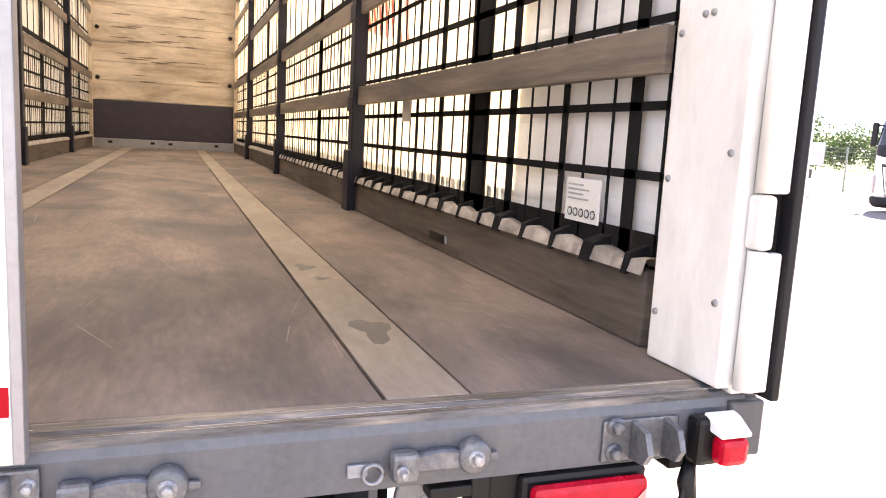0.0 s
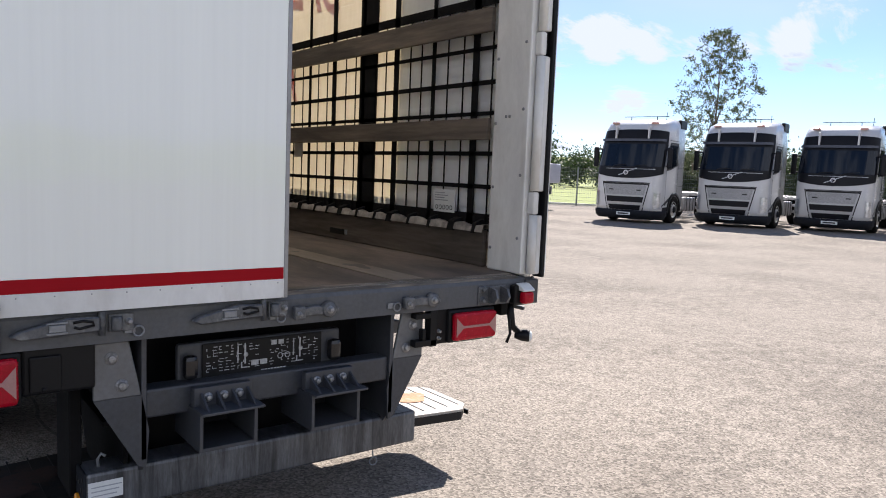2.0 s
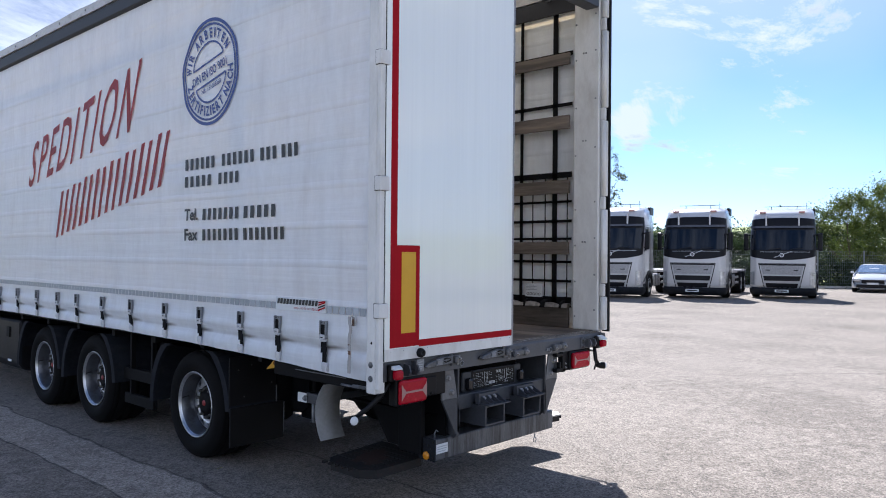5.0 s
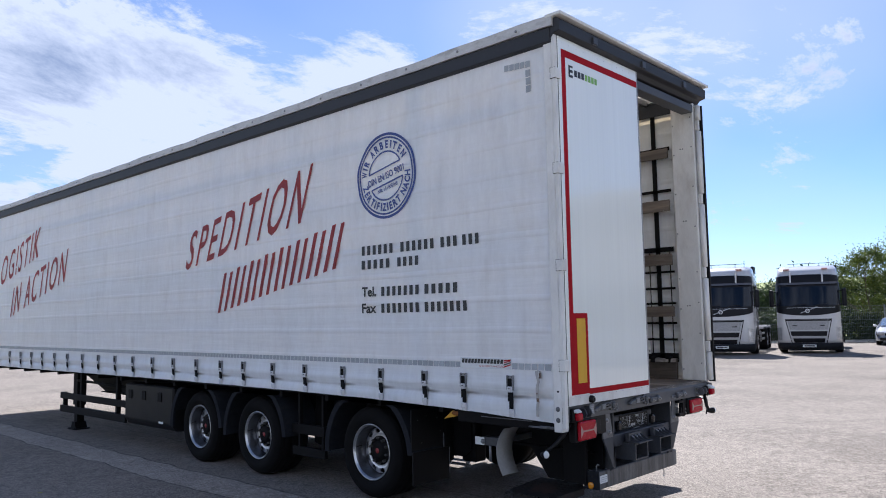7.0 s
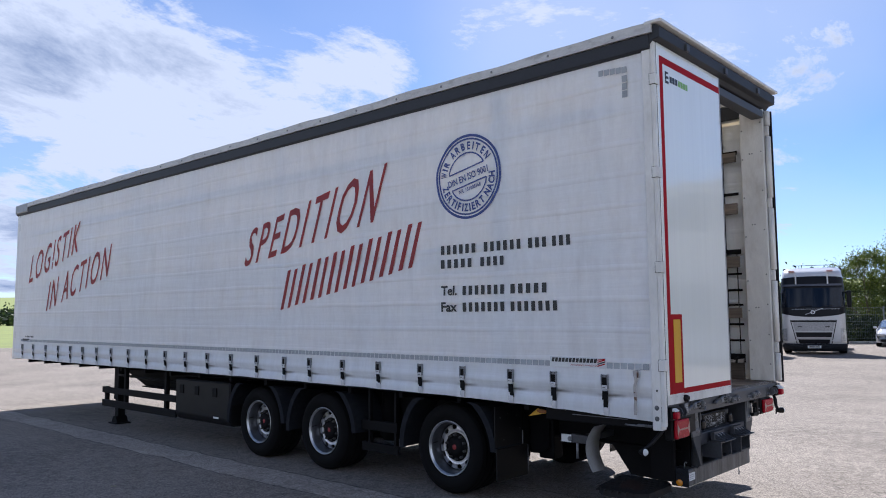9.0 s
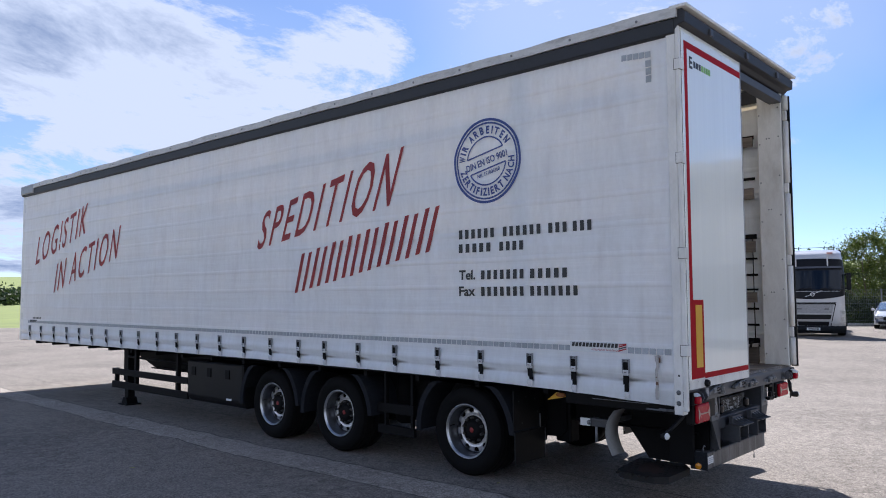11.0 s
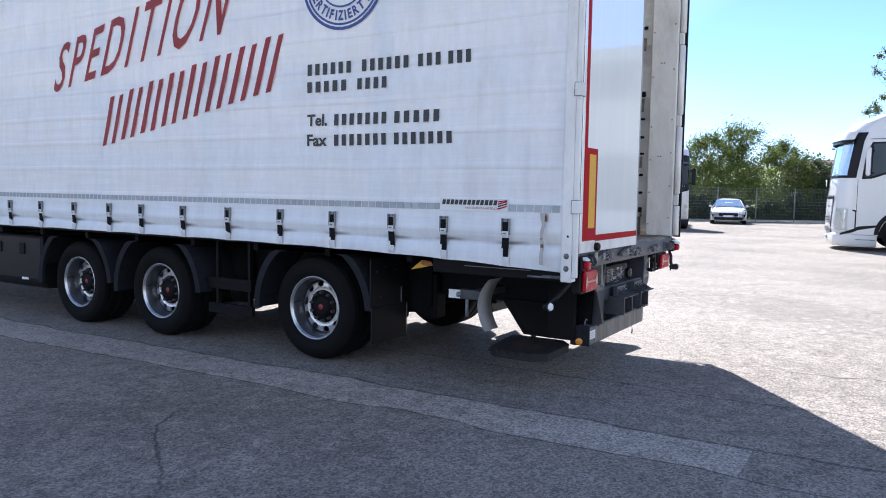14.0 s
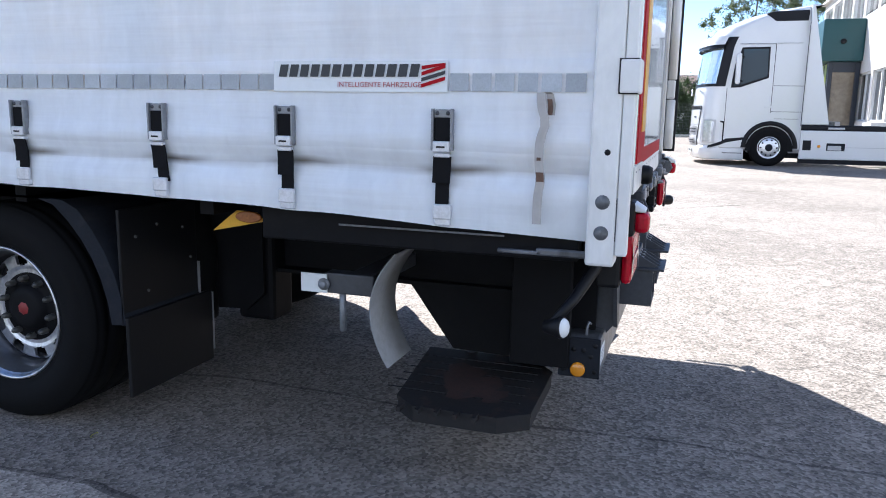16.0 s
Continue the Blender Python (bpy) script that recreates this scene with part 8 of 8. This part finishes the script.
def build_tipper():
    t = thing("crane_tipper", "silver tipper truck with a red folded loading crane", "tipper truck", (24.2, 23.9, 0), 188 + 90)
    # built with its front towards smaller y
    part("cab", boxed(-1.24, 1.24, -6.6, -4.6, 0.5, 3.0, bev=0.15), M_CRANE, t, "red cab")
    bm = bmesh.new()
    for s in (-1, 1):
        lo, hi = sorted((s * 1.17, s * 1.23))
        box(bm, lo, hi, -3.6, 0.9, 1.30, 2.16, 0.01)
    box(bm, -1.2, 1.2, -3.6, 0.9, 1.24, 1.32, 0.01)
    box(bm, -1.2, 1.2, 0.86, 0.92, 1.32, 2.16, 0.01)
    box(bm, -1.2, 1.2, -3.22, -3.16, 1.36, 2.2, 0.01)
    bed = part("tipper_bed", bm, M_BED, t, "silver drop-side tipper bed")
    for s in (-1, 1):
        for k in range(4):
            lo, hi = sorted((s * 1.23, s * 1.245))
            part("side_board", boxed(lo, hi, -3.55, 0.85, 1.34 + k * 0.205, 1.53 + k * 0.205, bev=0.006), M_BED, bed)
    part("chassis", boxed(-0.5, 0.5, -5, 0.8, 0.8, 1.25), M_BLACK, t)
    for s in (-1, 1):
        for y in (-1.75, -0.4, -5.6):
            truck_wheel(t, s * 1.22, y, s)
        bm = bmesh.new()
        lo, hi = sorted((s * 1.15, s * 1.2))
        box(bm, lo, hi, -4.2, -2.5, 0.75, 0.85, 0.01)
        box(bm, lo, hi, -4.2, -2.5, 0.48, 0.58, 0.01)
        part("guard_rail", bm, M_LABEL, t, "white side guard rail")
        bm = bmesh.new()
        lo, hi = sorted((s * 0.9, s * 1.24))
        box(bm, lo, hi, -2.35, 0.25, 1.06, 1.10, 0.01)
        box(bm, lo, hi, 0.22, 0.27, 0.7, 1.1, 0.01)
        part("mudguard", bm, M_ALU, t)
    bm = bmesh.new()
    box(bm, -0.35, 0.35, -4.3, -3.5, 1.2, 2.6, 0.04)
    part("crane_base", bm, M_CRANE, t, "red crane column")
    bm = bmesh.new()
    box(bm, -0.15, 0.15, -4.2, -0.9, 2.55, 2.78, 0.03)
    box(bm, -0.12, 0.12, -3.6, 0.0, 2.85, 3.0, 0.03)
    part("crane_arm", bm, M_CRANE, t, "red folded crane arm")
    bm = boxed(-0.12, 0.12, -3.9, 0.35, 3.05, 3.16, bev=0.03)
    box(bm, -0.1, 0.1, 0.05, 0.25, 2.3, 3.05, 0.03)
    part("crane_tip", bm, M_BARREL, t, "dark crane extension arm")
    bm = bmesh.new()
    for k in range(3):
        sweep(bm, [(-0.2 + 0.1 * k, -3.8, 3.05), (-0.2 + 0.1 * k, -1.5, 3.1), (-0.1, -0.3, 3.05), (0, 0.05, 2.7), (0, -0.3, 2.45)], 0.025, 6)
    rod(bm, (0, -0.35, 2.75), (0, -0.35, 2.1), 0.06, 8)
    part("crane_hose", bm, M_PLASTIC, t, "black hydraulic hoses")
    return t


M_BED = surface("silver_bed", (0.52, 0.52, 0.57), 0.4, metal=0.3, var=0.08, scale=3, bump=0.03)
build_tipper()


def build_car():
    c = thing("car", "silver saloon car parked nose out beside the fence", "car", (37.6, 6.1, 0), 191 + 90)
    prof = [(0.0, 0.35, 0.78), (0.08, 0.62, 0.90), (0.9, 0.82, 0.92), (1.30, 0.92, 0.90), (1.75, 1.20, 0.76), (2.15, 1.38, 0.66), (2.6, 1.43, 0.62), (3.2, 1.41, 0.62), (4.1, 1.02, 0.86), (4.6, 0.95, 0.86), (4.7, 0.5, 0.84)]
    vs, fs = [], []
    n = 9
    for y, z, w in prof:
        for k in range(n):
            t = -1 + 2 * k / (n - 1)
            dz = 0.06 * (1 - abs(t) ** 3)
            vs.append((t * w, y, z - 0.06 + dz))
    for i in range(len(prof) - 1):
        for k in range(n - 1):
            a = i * n + k
            fs.append((a, a + 1, a + n + 1, a + n))
    # sides
    m = len(vs)
    for y, z, w in prof:
        vs += [(-0.93, y if 0.3 < y < 4.5 else y + (0.15 if y < 1 else -0.1), 0.22), (0.93, y if 0.3 < y < 4.5 else y + (0.15 if y < 1 else -0.1), 0.22), (-0.93, y, min(z - 0.06, 0.86)), (0.93, y, min(z - 0.06, 0.86))]
    for i in range(len(prof) - 1):
        a, b = m + 4 * i, m + 4 * (i + 1)
        fs += [(a, b, b + 2, a + 2), (a + 1, a + 3, b + 3, b + 1)]
        fs += [(a + 2, b + 2, (i + 1) * n, i * n), (a + 3, i * n + n - 1, (i + 1) * n + n - 1, b + 3)]
    fs.append((m, m + 2, 0, *range(1, n), m + 3, m + 1))
    body = raw_part("body", vs, fs, M_CARPAINT, c, "silver body", True)
    bm = bmesh.new()
    v = [bm.verts.new(p) for p in ((-0.76, 1.40, 0.955), (0.76, 1.40, 0.955), (0.60, 2.08, 1.335), (-0.60, 2.08, 1.335))]
    bm.faces.new(v)
    bmesh.ops.translate(bm, verts=bm.verts, vec=(0, -0.03, 0.03))
    part("windscreen", bm, M_SCREEN, body, "sky-bright windscreen")
    for s in (-1, 1):
        bm = bmesh.new()
        prism(bm, [(1.6, 0.95), (3.9, 0.97), (3.2, 1.34), (2.2, 1.34)], "x", min(s * 0.80, s * 0.83), max(s * 0.80, s * 0.83))
        part("side_window", bm, M_GLASS, body)
        bm = boxed(min(s * 0.52, s * 0.86), max(s * 0.52, s * 0.86), -0.02, 0.2, 0.55, 0.68, bev=0.03)
        part("headlight", bm, M_HEADLIGHT, body, "clear headlight")
        bm = boxed(min(s * 0.9, s * 1.06), max(s * 0.9, s * 1.06), 1.55, 1.65, 0.93, 1.05, bev=0.03)
        part("mirror", bm, M_CARPAINT, body)
        for y in (0.85, 3.75):
            bm = bmesh.new()
            lathe(bm, (s * 0.94, y, 0.33), (-s, 0, 0), [(0, 0.02), (0.2, 0.01), (0.24, -0.005), (0.32, 0.0), (0.33, 0.05), (0.33, 0.22)], 24)
            part("wheel", bm, M_RUBBER, c, "dark wheel")
    part("grille", boxed(-0.50, 0.50, -0.03, 0.05, 0.46, 0.64, bev=0.03), M_PLASTIC, body, "black grille")
    part("intake", boxed(-0.74, 0.74, -0.02, 0.12, 0.24, 0.40, bev=0.03), M_PLASTIC, body, "black lower intake")
    part("number_plate", boxed(-0.26, 0.26, -0.045, -0.031, 0.40, 0.50), M_LABEL, c, "white number plate")
    return c


build_car()


# ---- fence, trees, buildings ----
def build_fence():
    f = thing("fence", "tall galvanised wire-mesh fence along the yard edge", "fence", kind="structure")
    a, b = Vector((*FENCE_A, 0)), Vector((*FENCE_B, 0))
    d = (b - a)
    n = int(d.length / 2.5)
    u = d.normalized()
    pm = bmesh.new()
    box(pm, -0.03, 0.03, -0.03, 0.03, -0.1, 2.15, 0.005)
    first = part("post", pm, M_FENCE, f)
    first.matrix_basis = Matrix.Translation(a)
    for k in range(1, n + 1):
        o = new("post", first.data)
        o.parent = f
        o.matrix_basis = Matrix.Translation(a + u * 2.5 * k)
    # one bay of mesh, shared
    bm = bmesh.new()
    for k in range(11):
        z = 0.08 + k * 0.2
        box(bm, 0, 2.5, -0.004, 0.004, z - 0.005, z + 0.005)
    for k in range(25):
        x = 0.05 + k * 0.1
        box(bm, x - 0.003, x + 0.003, -0.003, 0.003, 0.05, 2.1)
    ang = math.atan2(u.y, u.x)
    bay = part("mesh_panel", bm, M_FENCE, f)
    bay.matrix_basis = Matrix.Translation(a) @ Matrix.Rotation(ang, 4, "Z")
    for k in range(1, n):
        o = new("mesh_panel", bay.data)
        o.parent = f
        o.matrix_basis = Matrix.Translation(a + u * 2.5 * k) @ Matrix.Rotation(ang, 4, "Z")
    kb = bmesh.new()
    box(kb, 0, d.length, -0.15, 0.0, -0.2, 0.12, 0.02)
    k = part("kerb", kb, M_BUILD, None)
    k.matrix_basis = Matrix.Translation(a) @ Matrix.Rotation(ang, 4, "Z") @ Matrix.Translation((0, 0.4, 0))
    tagged(k, "pale concrete kerb below the fence", "kerb", kind="structure")


build_fence()


def leaf_cloud(centres, count, size, rng):
    """Small bent leaves scattered through ellipsoids (x, y, z, rx, ry, rz), denser near their skins."""
    c = np.array(centres)
    w = c[:, 3] * c[:, 4] * c[:, 5]
    pick = rng.choice(len(c), count, p=w / w.sum())
    d = rng.normal(size=(count, 3))
    d /= np.linalg.norm(d, axis=1)[:, None]
    r = np.minimum(np.abs(rng.normal(size=count)) * 0.5, 1.0)
    lean = np.clip(rng.normal(size=(len(c), 3)) * 0.4, -0.6, 0.6)
    along = np.clip(rng.normal(size=(count, 1)), -1.2, 1.2) * lean[pick]
    p = c[pick, :3] + (d * r[:, None] + along) * c[pick, 3:6]
    t = rng.normal(size=(count, 3))
    t /= np.linalg.norm(t, axis=1)[:, None]
    b = np.cross(t, rng.normal(size=(count, 3)))
    b /= np.linalg.norm(b, axis=1)[:, None]
    s = size * (0.6 + 0.8 * rng.random(count))[:, None]
    v = np.stack([p - t * s, p - b * s * 0.5, p + t * s, p + b * s * 0.5], axis=1).reshape(-1, 3)
    f = np.arange(4 * count).reshape(-1, 4)
    return v.tolist(), f.tolist()


def build_tree(name, label, loc, height, spread, leaves, leaf, mat, seed, bare=0.3, clumps=26, airy=0.3, group="", rise=0.9, limbs=1.0):
    rng = np.random.default_rng(seed)
    t = thing(name, label, "tree", loc, group=group)
    bm = bmesh.new()
    top = height * 0.9
    pts = [(0.12 * math.sin(k * 1.3 + seed), 0.12 * math.cos(k * 1.1 + seed), top * k / 7) for k in range(8)]
    r0 = (height * 0.0075 + 0.02) * limbs
    sweep(bm, pts, [r0 * (1 - 0.85 * k / 7) for k in range(8)], 8)
    cl = []
    nodes = list(pts[2:])
    for k in range(clumps):
        h = bare + (1 - bare) * (k + rng.random()) / clumps
        a = rng.random() * 2 * math.pi
        prof = math.sin(math.pi * min(1, (h - bare) / (1 - bare) * 0.86 + 0.12)) ** 0.6
        out = spread * prof * (0.2 + 0.8 * rng.random() ** 0.7)
        x, y, z = out * math.cos(a), out * math.sin(a), height * h
        e = spread * airy * (0.6 + 0.8 * rng.random())
        cl.append((x, y, z, e, e, e * 0.9))
        if clumps > 60 and k % 3:
            continue
        if clumps > 60 and k % 12:
            # a twig off the nearest limb
            q = min(nodes, key=lambda n: (n[0] - x) ** 2 + (n[1] - y) ** 2 + (n[2] - z) ** 2 + (4 if n[2] > z else 0))
            sweep(bm, [q, ((q[0] * 0.5 + x * 0.5), (q[1] * 0.5 + y * 0.5), q[2] * 0.4 + z * 0.6 - 0.1), (x, y, z)], [0.018, 0.012, 0.005], 4)
            continue
        z0 = max(height * bare * 0.5, z - out * rise - 0.3)
        tb = min(z0 / top, 1) * 7
        base = pts[min(7, int(tb))]
        rr = r0 * (1 - 0.8 * z0 / top)
        nodes += [(x * 0.35, y * 0.35, z0 + (z - z0) * 0.45), (x * 0.75, y * 0.75, z0 + (z - z0) * 0.8), (x, y, z)]
        sweep(bm, [(base[0], base[1], z0), (x * 0.35, y * 0.35, z0 + (z - z0) * 0.45), (x * 0.75, y * 0.75, z0 + (z - z0) * 0.8), (x, y, z)], [rr * 0.42, rr * 0.24, rr * 0.12, rr * 0.05], 5)
    part("trunk", bm, M_BARK, t, "grey-brown trunk and limbs")
    vs, fs = leaf_cloud(cl, leaves, leaf, rng)
    raw_part("crown", vs, fs, mat, t, "loose crown of small leaves")
    return t


build_tree("ash_tree", "slender tall tree with airy grey-green leaves", (34.4, 20.6, 0), 9.45, 2.4, 24000, 0.045, M_LEAF_GREY, 3, 0.2, 540, 0.085, rise=1.7)
build_tree("ash_tree", "tall airy tree behind the parked truck", (46.0, -3.0, 0), 13.0, 3.2, 46000, 0.06, M_LEAF_GREY, 8, 0.25, 320, 0.105, rise=1.5)
build_tree("ash_tree", "tall airy tree beside the office building", (48.0, -7.1, 0), 14.0, 3.0, 46000, 0.06, M_LEAF_GREY, 11, 0.25, 320, 0.105, rise=1.5)


def build_bushes():
    rng = random.Random(5)
    u = (Vector((*FENCE_B, 0)) - Vector((*FENCE_A, 0))).normalized()
    nrm = Vector((-u.y, u.x, 0))
    if nrm.x < 0:
        nrm = -nrm
    specs = [(23.5, 3.4, 2.0, 2.9), (26.3, 3.8, 2.1, 3.3), (29.3, 3.5, 2.2, 3.1), (32.2, 3.9, 2.2, 3.6), (35.2, 3.6, 2.2, 3.3), (38.0, 3.7, 2.2, 3.8), (40.6, 3.6, 2.4, 5.6), (43.2, 4.2, 2.8, 6.2), (46.0, 4, 2.4, 5.2), (48.5, 3.5, 2.2, 4.0), (51, 4.2, 2.4, 3.7), (54, 4, 2.6, 3.8), (57, 4.3, 2.8, 4.0), (61, 4, 3, 4.2)]
    for i, (sd, off, spread, h) in enumerate(specs):
        p = Vector((*FENCE_A, 0)) + u * sd + nrm * off
        build_tree("shrub_tree", "dense broad-leaved shrub behind the fence", (p.x, p.y, -0.05), h, spread, 26000, 0.06, M_LEAF if 6 <= i < 9 else M_LEAF_DARK, 20 + i, 0.05, 58, 0.30, group="shrubs behind the fence")


def build_undergrowth():
    u = (Vector((*FENCE_B, 0)) - Vector((*FENCE_A, 0))).normalized()
    nrm = Vector((-u.y, u.x, 0))
    if nrm.x < 0:
        nrm = -nrm
    for i in range(16):
        p = Vector((*FENCE_A, 0)) + u * (23.0 + i * 2.1) + nrm * (1.9 + 0.5 * math.sin(i * 2.3))
        build_tree("low_shrub", "low dark bramble growing along the fence", (p.x, p.y, -0.05), 1.25 + 0.3 * math.sin(i * 1.7), 1.35, 7000, 0.06, M_LEAF_DARK, 60 + i, 0.02, 34, 0.34, group="brambles along the fence")


build_bushes()
build_undergrowth()


def build_woods():
    rng = np.random.default_rng(2)
    cl, far = [], []
    for k in range(170):
        a = radians(-14 + 76 * k / 170 + rng.random())
        r = 100 + 55 * rng.random()
        h = 4.5 + 3.2 * rng.random()
        cl.append((r * math.cos(a), r * math.sin(a), h * 0.48, 2.6 + 1.6 * rng.random(), 2.6 + 1.6 * rng.random(), h * 0.52))
    for k in range(150):
        a = radians(60 + 70 * k / 150 + rng.random())
        r = 240 + 70 * rng.random()
        h = 5 + 2.5 * rng.random()
        far.append((r * math.cos(a), r * math.sin(a), h * 0.45, 5, 5, h * 0.55))
    vs, fs = leaf_cloud(cl, 190000, 0.24, rng)
    v2, f2 = leaf_cloud(far, 60000, 0.7, rng)
    n = len(vs)
    vs += v2
    fs += [tuple(i + n for i in f) for f in f2]
    w = raw_part("woods", vs, fs, M_LEAF_DARK, None)
    tagged(w, "dark green woods beyond the meadow", "woods", kind="stuff")


build_woods()


M_PANE = surface("brown_glass", (0.17, 0.14, 0.10), 0.12, var=0.3, scale=1.4, fine=8, bump=0.0, dirt=0.5, dirt_color=(0.05, 0.05, 0.05))
M_NAVY = surface("navy_frame", (0.008, 0.014, 0.028), 0.4, var=0.15, scale=4, bump=0.02)
M_GREENPANEL = surface("yellow_green_panel", (0.22, 0.27, 0.015), 0.45, var=0.1, scale=3, bump=0.02)


def build_office():
    o = thing("office_building", "pale two-storey office building with blinds and a teal entrance box", "office building", (21.6, -5.75, -0.12), 0)
    o.scale = (1.095, 1.095, 1.095)
    # local: facade along +x, facing +y
    W = 16.5
    bm = bmesh.new()
    box(bm, 0, W, -10, 0, 0.0, 1.2)
    box(bm, 0, W, -10, 0, 2.8, 4.7)
    box(bm, 0, W, -10, 0, 6.0, 6.3)
    box(bm, 0, W, -10, -0.3, 1.2, 2.8)
    box(bm, 0, W, -10, -0.3, 4.7, 6.0)
    for k in range(8):
        x = k * (W - 0.3) / 7
        box(bm, x, x + 0.3, -0.3, 0, 1.2, 2.8)
        box(bm, x, x + 0.3, -0.3, 0, 4.7, 6.0)
    part("wall", bm, M_BUILD, o, "pale rendered wall")
    part("roof", boxed(-0.15, W + 0.15, -10.1, 0.15, 6.3, 6.42, bev=0.03), M_BUILD, o, "flat roof edge")
    for z0, z1, blind in ((1.2, 2.8, False), (4.7, 6.0, True)):
        for k in range(7):
            x0 = 0.3 + k * (W - 0.3) / 7
            x1 = (k + 1) * (W - 0.3) / 7
            win = part("window", boxed(x0, x1, -0.14, -0.12, z0, z1), M_GLASS, o, "dark glazed window")
            bm = bmesh.new()
            for xx in (x0, (x0 + x1) / 2, x1 - 0.06):
                box(bm, xx, xx + 0.06, -0.12, -0.06, z0, z1)
            box(bm, x0, x1, -0.12, -0.06, z0, z0 + 0.06)
            box(bm, x0, x1, -0.12, -0.06, z1 - 0.06, z1)
            part("window_frame", bm, M_LABEL, win, "white frame")
            if blind:
                bm = bmesh.new()
                z = z0 + 0.1
                while z < z1 - 0.05:
                    v = [bm.verts.new(p) for p in ((x0 + 0.03, 0.0, z), (x1 - 0.03, 0.0, z), (x1 - 0.03, -0.045, z + 0.055), (x0 + 0.03, -0.045, z + 0.055))]
                    bm.faces.new(v)
                    z += 0.075
                part("blind", bm, M_BLIND, win, "grey slatted outside blind")
    for z0, z1 in ((1.2, 2.8), (4.7, 6.0)):
        for k in range(4):
            y0 = -0.8 - k * 2.2
            win = part("window", boxed(-0.03, 0.004, y0 - 1.8, y0, z0, z1), M_GLASS, o, "dark glazed window")
            bm = bmesh.new()
            for j in range(7):
                box(bm, -0.06, -0.028, y0 - 0.06 - j * 0.29, y0 - j * 0.29, z0, z1)
            part("window_frame", bm, M_LABEL, win, "white frame")
    part("entrance_box", boxed(6.4, 10.9, 0.004, 1.3, 3.2, 4.6, bev=0.04), M_TEAL, o, "teal entrance canopy box")
    porch = part("entrance_porch", boxed(6.74, 10.56, 0.004, 0.96, 0.0, 3.2), M_PANE, o, "porch of brownish glass")
    for y0, y1, z0, z1 in ((0.01, 0.16, 0.0, 3.2), (0.86, 1.0, 0.0, 3.2), (0.16, 0.86, 2.85, 3.2), (0.16, 0.86, 0.95, 1.03), (0.16, 0.86, 0.0, 0.1)):
        part("porch_frame", boxed(6.66, 6.78, y0, y1, z0, z1, bev=0.01), M_NAVY, porch, "dark navy door frame")
    for k in range(6):
        x = 6.9 + k * 0.72
        part("mullion", boxed(x, x + 0.10, 0.93, 1.0, 0.0, 3.2, bev=0.01), M_NAVY, porch)
    part("green_panel", boxed(7.2, 10.5, 0.962, 0.985, 2.3, 3.15), M_GREENPANEL, porch, "yellow-green panel")
    bm = bmesh.new()
    lathe(bm, (6.392, 0.66, 3.85), (-1, 0, 0), [(0.09, 0), (0.09, 0.06), (0.06, 0.10), (0, 0.10)], 14)
    part("wall_lamp", bm, M_PLASTIC, o, "small black round lamp")


build_office()


def build_house(x, y, rz, w, d, h):
    hs = thing("house", "pale house with a brown tiled roof far behind the hedge", "house", (x, y, 0), rz, group="far houses")
    part("wall", boxed(-w / 2, w / 2, -d / 2, d / 2, -0.2, h), M_BUILD, hs, "pale wall")
    bm = bmesh.new()
    prism(bm, [(-d / 2 - 0.5, h - 0.1), (d / 2 + 0.5, h - 0.1), (0, h + d * 0.32)], "x", -w / 2 - 0.4, w / 2 + 0.4)
    part("roof", bm, M_ROOFTILE, hs, "brown tiled roof")
    for k in range(3):
        xx = -w / 2 + (k + 0.5) * w / 3
        part("window", boxed(xx - 0.5, xx + 0.5, -d / 2 - 0.03, -d / 2 + 0.05, h * 0.45, h * 0.8), M_GLASS, hs)


build_house(84, 3.9, 100, 9, 8, 3.2)


# ---- small things lying about ----
def fallen_leaf(x, y, z, turn, size):
    t = thing("fallen_leaf", "small yellow-green leaf fallen on the asphalt", "leaf", (x, y, z), turn)
    vs, fs = [], []
    for k in range(7):
        u = k / 6
        w = 0.42 * math.sin(math.pi * min(1, u * 0.93 + 0.05)) ** 0.8
        for v in (-1, 0, 1):
            vs.append(((u - 0.5) * size, v * w * size * 0.5, 0.004 + 0.10 * size * abs(v) + 0.12 * size * (u - 0.5) ** 2))
    for k in range(6):
        for j in range(2):
            a = 3 * k + j
            fs.append((a, a + 1, a + 4, a + 3))
    raw_part("blade", vs, fs, M_FALLEN, t)
    bm = bmesh.new()
    sweep(bm, [(0.5 * size, 0, 0.006), (0.7 * size, 0.05 * size, 0.005), (0.85 * size, 0.02 * size, 0.004)], 0.0012, 5)
    part("stalk", bm, M_FALLEN, t)


M_FALLEN = surface("yellowed_leaf", (0.34, 0.33, 0.06), 0.6, var=0.25, scale=30, fine=150, bump=0.1)
fallen_leaf(-1.15, 1.86, 0.028, 12, 0.05)
fallen_leaf(-2.60, 3.11, 0.006, 75, 0.06)
fallen_leaf(-3.03, 5.15, 0.004, 140, 0.05)
